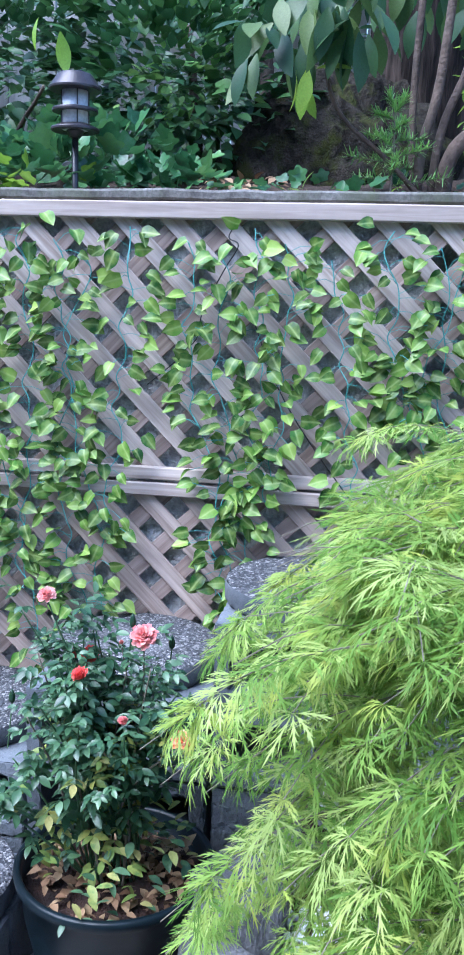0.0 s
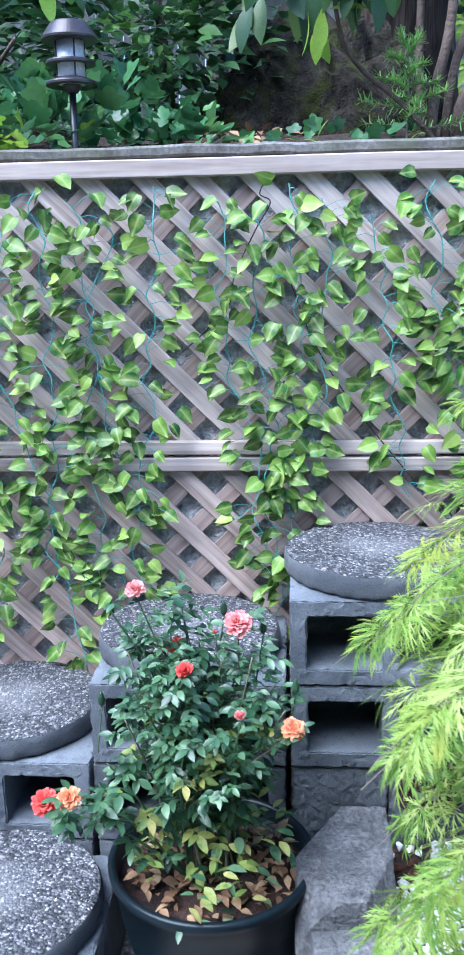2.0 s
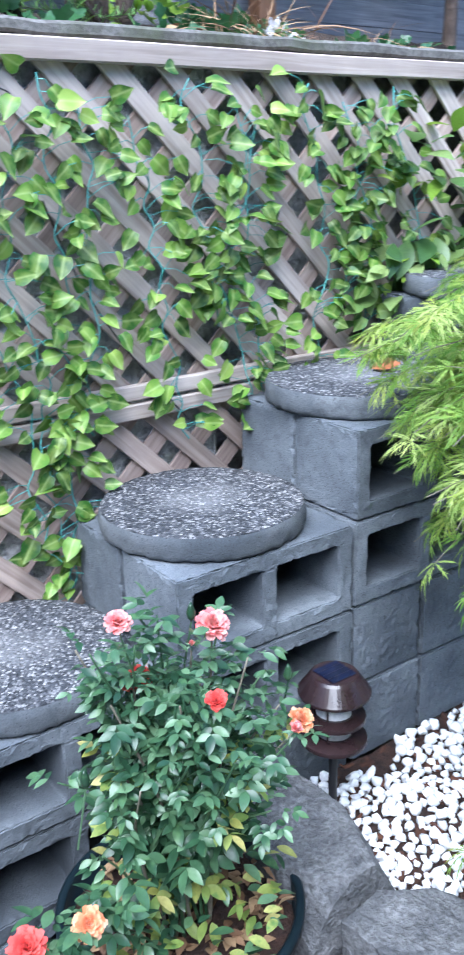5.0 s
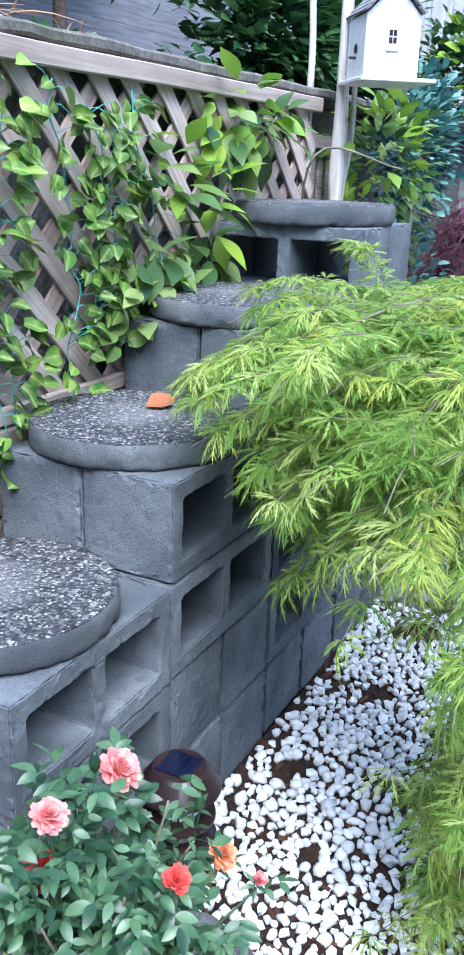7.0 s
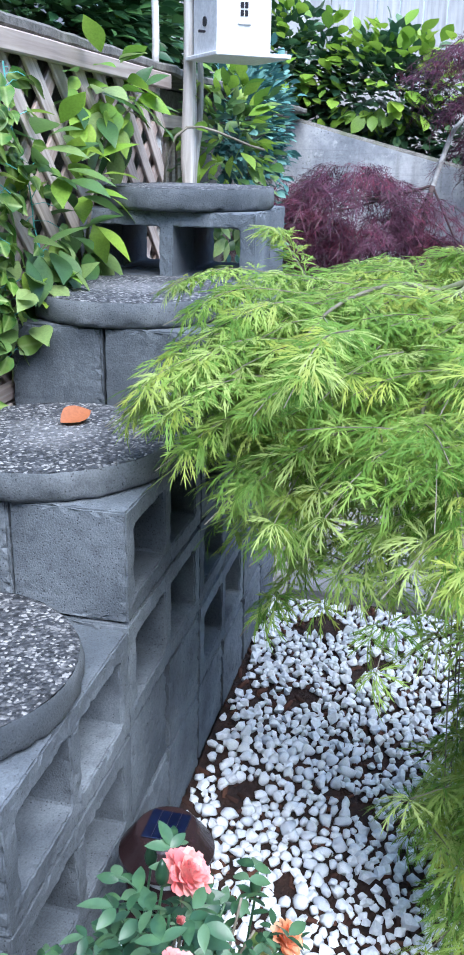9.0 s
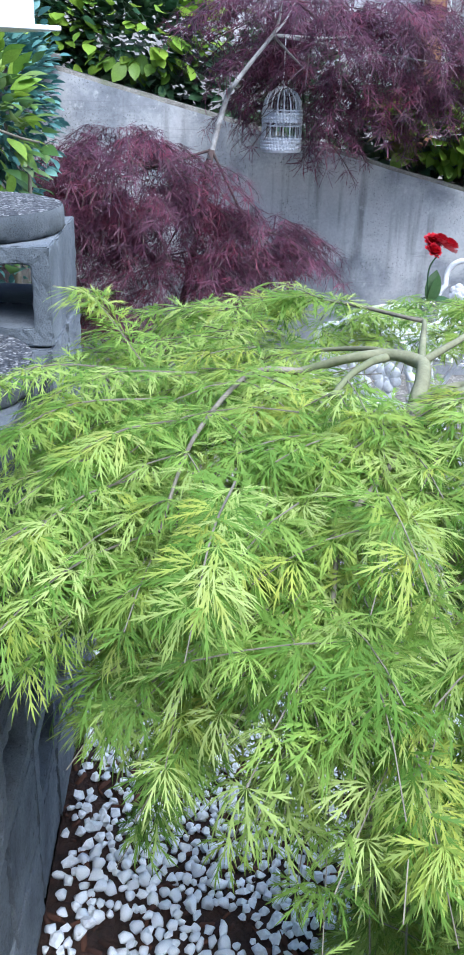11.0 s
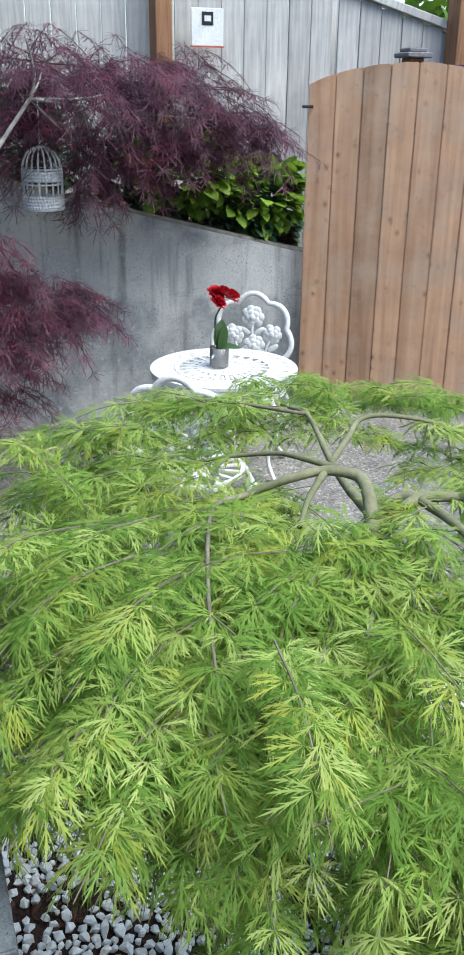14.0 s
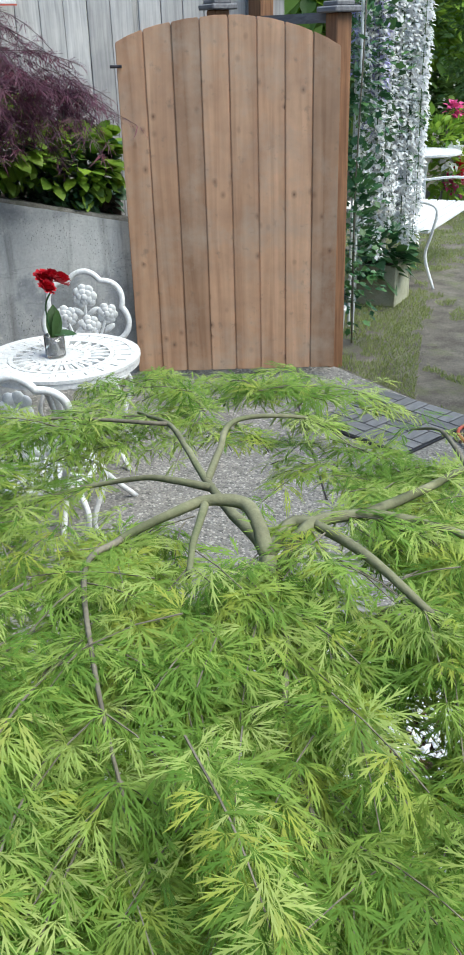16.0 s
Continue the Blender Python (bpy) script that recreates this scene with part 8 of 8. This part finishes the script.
q = random.Random(17)
for i in range(26):
    t = i / 25
    x, y = 4.6 + 0.1 * t + q.uniform(-.08, .08), -3.88 - 0.64 * t + q.uniform(-.05, .05)
    lilac = i in (0, 2, 4, 5, 7)
    wisteria(x, y, q.uniform(1.1, 1.5) if lilac else q.uniform(0.3, 1.1), 2.35, M_LILAC if lilac else M_WISTERIA, 200 + i, "lilac artificial wisteria strand" if lilac else "white artificial wisteria strand")
leafy("trellis_ivy", "dark green artificial ivy winding up the white trellis", "ivy", (4.3, -3.62, FAR_Z),
      [(ivy_shape(0.06), M_IVY, [((4.36, -3.68, 0.6), (0.2, 0.2, 0.75), 420), ((4.42, -3.78, 1.6), (0.22, 0.22, 0.8), 420), ((4.8, -4.3, 1.7), (0.25, 0.3, 0.6), 160)], dict(lo=0.3, s=(0.5, 1.0)), "ivy leaves"),
       (ivy_shape(0.06), M_SHRUB, [((4.6, -3.95, 1.2), (0.3, 0.35, 1.0), 120)], dict(lo=0.3, s=(0.6, 1.2)), "dark ivy leaves")],
      stems=[([(4.28, -3.62, FAR_Z), (4.34, -3.66, 0.8), (4.28, -3.64, 1.6), (4.38, -3.74, 2.2)], 0.006, 0.004, M_TWIG)], seed=31)


def square_planter(x, y, rz):
    top = empty("planter_box", x, y, FAR_Z - 0.012, rz)
    tagged(top, "square pale concrete planter on the lawn with trailing greenery", "planter")
    bm = bmesh.new()
    for sx0, sx1, sy0, sy1 in ((-0.17, 0.17, -0.17, -0.14), (-0.17, 0.17, 0.14, 0.17), (-0.17, -0.14, -0.1395, 0.1395), (0.14, 0.17, -0.1395, 0.1395)):
        box(bm, sx0, sx1, sy0, sy1, 0, 0.3, 0.006)
    part("planter_wall", bm, M_PLANTER, top)
    part("soil", box_bm(-0.139, 0.139, -0.139, 0.139, 0.02, 0.26), M_SOIL, top)


M_PLANTER = mat("planter_stone", (0.36, 0.35, 0.24), (0.5, 0.48, 0.36), 6, 90, 0.9, 0.3, stain=(0.25, 0.26, 0.15), vary=0)
square_planter(5.03, -4.5, 30)
leafy("planter_greens", "trailing dark green leaves and pink flowers in the planter", "plant", (5.03, -4.5, 0.18),
      [(OVAL, M_IVY, [((5.03, -4.5, 0.34), (0.24, 0.24, 0.17), 150)], dict(lo=0.4, s=(1.0, 1.9)), "green leaves"),
       (OVAL, M_SHRUB, [((4.98, -4.44, 0.24), (0.24, 0.24, 0.18), 90)], dict(lo=0.6, s=(1.2, 2.2)), "dark trailing leaves")], seed=33)
bm = lathe([(0, 0), (0.075, 0), (0.08, 0.006), (0.1, 0.25), (0.106, 0.255), (0.106, 0.275), (0.098, 0.275), (0.092, 0.25), (0, 0.24)], 32)
ob = link_bm("white_pot", bm, M_WHITE, smooth=True)
ob.matrix_world = pose(4.3, -3.45, FAR_Z - 0.012)
tagged(ob, "plain white plastic plant pot behind the gate post", "plant pot")
bm = lathe([(0, 0), (0.2, 0), (0.2, 0.05), (0.13, 0.08), (0.11, 0.4), (0.16, 0.46), (0.26, 0.62), (0.27, 0.66), (0.24, 0.66), (0.2, 0.6), (0, 0.58)], 40)
ob = link_bm("garden_urn", bm, M_WHITE_OLD, smooth=True)
ob.matrix_world = pose(5.3, -4.62, FAR_Z - 0.012)
tagged(ob, "tall pale garden urn standing behind the planter", "urn")


def garden_bench(x, y, rz):
    top = empty("garden_bench", x, y, FAR_Z - 0.012, rz)
    tagged(top, "white slatted garden bench with scrolled metal sides on the lawn", "bench")
    for i in range(6):
        part("seat_slat", box_bm(-0.75, 0.75, -0.22 + 0.085 * i, -0.15 + 0.085 * i, 0.43, 0.455, 0.004), M_WHITE, top)
    for i in range(4):
        part("back_slat", box_bm(-0.75, 0.75, 0.28 + 0.03 * i, 0.3 + 0.03 * i, 0.52 + 0.1 * i, 0.59 + 0.1 * i, 0.004), M_WHITE, top)
    for s in (-0.72, 0.72):
        part("side_frame", tube_bm(curve_pts([(s, -0.28, 0), (s, -0.2, 0.25), (s, -0.24, 0.43), (s, -0.26, 0.62), (s, -0.05, 0.66), (s, 0.28, 0.62)], 6), 0.012, 8), M_WHITE, top, smooth=True)
        part("back_leg", tube_bm(curve_pts([(s, 0.42, 0), (s, 0.28, 0.3), (s, 0.27, 0.5), (s, 0.4, 0.95)], 6), 0.018, 8), M_WHITE, top, smooth=True)


garden_bench(5.645, -5.52, -59)
leafy("garden_flowers", "pink, red and white flowers on the lawn beyond the bench", "flowers", (7.55, -7.55, FAR_Z),
      [(OVAL, M_SHRUB_NEW, [((7.55, -7.5, 0.72), (0.34, 0.34, 0.26), 260), ((7.5, -7.6, 0.3), (0.3, 0.3, 0.36), 200)], dict(lo=0.3, s=(1.2, 2.2)), "light leaves"),
       (SMALL, M_PINK, [((7.5, -7.6, 0.98), (0.1, 0.1, 0.08), 50), ((7.4, -7.62, 0.2), (0.16, 0.16, 0.1), 60)], dict(lo=0.2, s=(1.4, 2.6)), "pink blossoms"),
       (SMALL, M_CRIMSON, [((7.32, -7.6, 0.42), (0.12, 0.12, 0.12), 70)], dict(lo=0.2, s=(1.4, 2.6)), "red blossoms"),
       (SMALL, M_WISTERIA, [((7.35, -7.42, 0.52), (0.16, 0.16, 0.12), 120)], dict(lo=0.2, s=(1.4, 2.6)), "white blossoms")],
      stems=[([(7.55, -7.55, FAR_Z), (7.55, -7.55, 0.9)], 0.02, 0.01, M_TWIG)], seed=35)


def lawn_table(x, y):
    """Round white metal table on a pedestal with three feet."""
    top = empty("lawn_table", x, y, FAR_Z - 0.012)
    tagged(top, "round white metal garden table on the lawn beyond the bench", "table")
    part("tabletop", lathe([(0, 0.69), (0.36, 0.69), (0.375, 0.7), (0.375, 0.72), (0.36, 0.728), (0, 0.728)], 40), M_WHITE, top)
    part("pedestal", lathe([(0, 0.12), (0.05, 0.12), (0.03, 0.2), (0.024, 0.42), (0.04, 0.6), (0.09, 0.689), (0, 0.689)], 20), M_WHITE, top)
    for k in range(3):
        c, q = math.cos(k * 2.1), math.sin(k * 2.1)
        part("foot", tube_bm(curve_pts([(0.02 * c, 0.02 * q, 0.17), (0.16 * c, 0.16 * q, 0.16), (0.26 * c, 0.26 * q, 0.014)], 5), 0.014, 8), M_WHITE, top)


lawn_table(7.28, -7.0)


def tall_hedge(x, y, h, rad, seed):
    leafy("columnar_cypress", "tall clipped dark green columnar hedge tree at the lawn's end", "hedge", (x, y, FAR_Z),
          [(blade(0.08, 0.035, 0.3, 0.2, (0.2, 1.0, 0.0)), M_HEDGE, [((x, y, h * (0.1 + 0.13 * i)), (rad, rad, h * 0.14), 800) for i in range(7)], dict(lo=0.8, s=(0.9, 1.7), face=(-0.6, 0.6, 0.4), gap=0.6), "dense dark foliage")],
          stems=[([(x, y, FAR_Z), (x, y, h * 0.5), (x, y, h * 0.9)], 0.1, 0.03, M_TRUNK)], seed=seed)


for i, (x, y) in enumerate(((8.05, -8.85), (7.1, -9.75))):
    tall_hedge(x, y, 4.6, 0.75, 40 + i)
leafy("far_trees", "distant yellow-green broadleaf trees above the garden", "tree", (13, -10, FAR_Z),
      [(blade(0.3, 0.18, 0.3, 0.2, (0.15, 1.0, 0.75, 0.0)), M_SHRUB_NEW, [((10.4, -9.75, 2.1), (0.8, 0.8, 0.8), 700), ((11.5, -9.3, 3.2), (1.5, 1.5, 1.6), 900), ((10.5, -7.6, 2.6), (1.2, 1.2, 1.4), 700)], dict(lo=0.6, s=(0.7, 1.4), gap=0.2, freq=2), "yellow-green leaves"),
       (blade(0.3, 0.18, 0.3, 0.2, (0.15, 1.0, 0.75, 0.0)), M_HEDGE, [((11.5, -8.6, 1.6), (1.6, 1.6, 1.4), 700), ((9.8, -7.0, 1.2), (1.0, 1.0, 1.2), 500)], dict(lo=0.6, s=(0.7, 1.4), gap=0.2, freq=2), "dark leaves")],
      stems=[([(11.5, -9.3, FAR_Z), (11.5, -9.3, 1.5), (11.5, -9.3, 3.0)], 0.15, 0.06, M_TRUNK)], seed=50)

# posts, capping and a small sign on the grey fence
for px, py in ((5.38, -1.6), (5.28, -3.55)):
    ob = link_bm("fence_post", box_bm(-0.07, 0.07, -0.05, 0.05, -0.1, 2.6 if py > -2 else 2.35, 0.005), M_POST)
    ob.matrix_world = pose(px - 0.09, py, 0)
    tagged(ob, "orange-brown wooden fence post against grey boards", "fence post", "posts of the grey fence")
top = empty("wall_plaque", 5.28, -1.88, 2.0)
tagged(top, "small white mosaic plaque with a red edge on the fence", "plaque")
part("plate", box_bm(-0.012, 0, -0.1, 0.1, -0.1, 0.1, 0.002), M_WHITE, top)
part("red_edge", box_bm(-0.014, 0.0, -0.104, 0.104, -0.108, -0.1005), M_RED, top, "red painted edge")
part("emblem", box_bm(-0.015, -0.0125, -0.035, 0.035, 0.01, 0.08), M_BLACK, top, "dark square emblem")
part("emblem_inset", box_bm(-0.017, -0.0155, -0.02, 0.02, 0.03, 0.06), M_WHITE, top)
ob = link_bm("fence_rail", tube_bm([(4.92, -3.07, 1.78), (4.06, -3.26, 1.78)], 0.035, 4), M_DARKWOOD)
tagged(ob, "dark weathered rail between the gate posts", "rail", kind="structure")

leafy("far_hedge", "dense green hedge and trees at the far end of the lawn", "hedge", (11.5, -11.5, FAR_Z),
      [(blade(0.3, 0.18, 0.3, 0.2, (0.15, 1.0, 0.75, 0.0)), M_HEDGE, [((13.0, -8.6, 1.3), (1.5, 1.5, 1.5), 900), ((12.4, -10.2, 1.2), (1.5, 1.5, 1.4), 900), ((12.2, -11.6, 1.3), (1.4, 1.4, 1.5), 900), ((11.0, -13.0, 1.5), (1.6, 1.6, 1.7), 900)], dict(lo=0.5, s=(0.7, 1.5), gap=0.5, freq=2), "dark leaves"),
       (blade(0.3, 0.18, 0.3, 0.2, (0.15, 1.0, 0.75, 0.0)), M_SHRUB_NEW, [((12.6, -11.4, 3.4), (1.7, 1.7, 1.6), 1300), ((13.5, -9.4, 3.6), (1.6, 1.6, 1.5), 900)], dict(lo=0.4, s=(0.7, 1.4), gap=0.4, freq=2), "yellow-green leaves")],
      stems=[([(12.6, -11.4, FAR_Z), (12.6, -11.4, 1.8), (12.6, -11.4, 3.2)], 0.15, 0.06, M_TRUNK)], seed=52)
ob = link_bm("fence_post", box_bm(-0.06, 0.06, -0.05, 0.05, -0.4, 1.4, 0.005), M_POST)
ob.matrix_world = pose(2.79, 3.3, 1.7)
tagged(ob, "red-brown wooden post in front of dark fence boards", "fence post", "posts beyond the bed")
board_fence("fence_back", (5.45, -2.7), (6.6, -3.9), 0.0, 2.55, M_GREYWOOD, 0.145, "weathered grey board wall behind the gate")
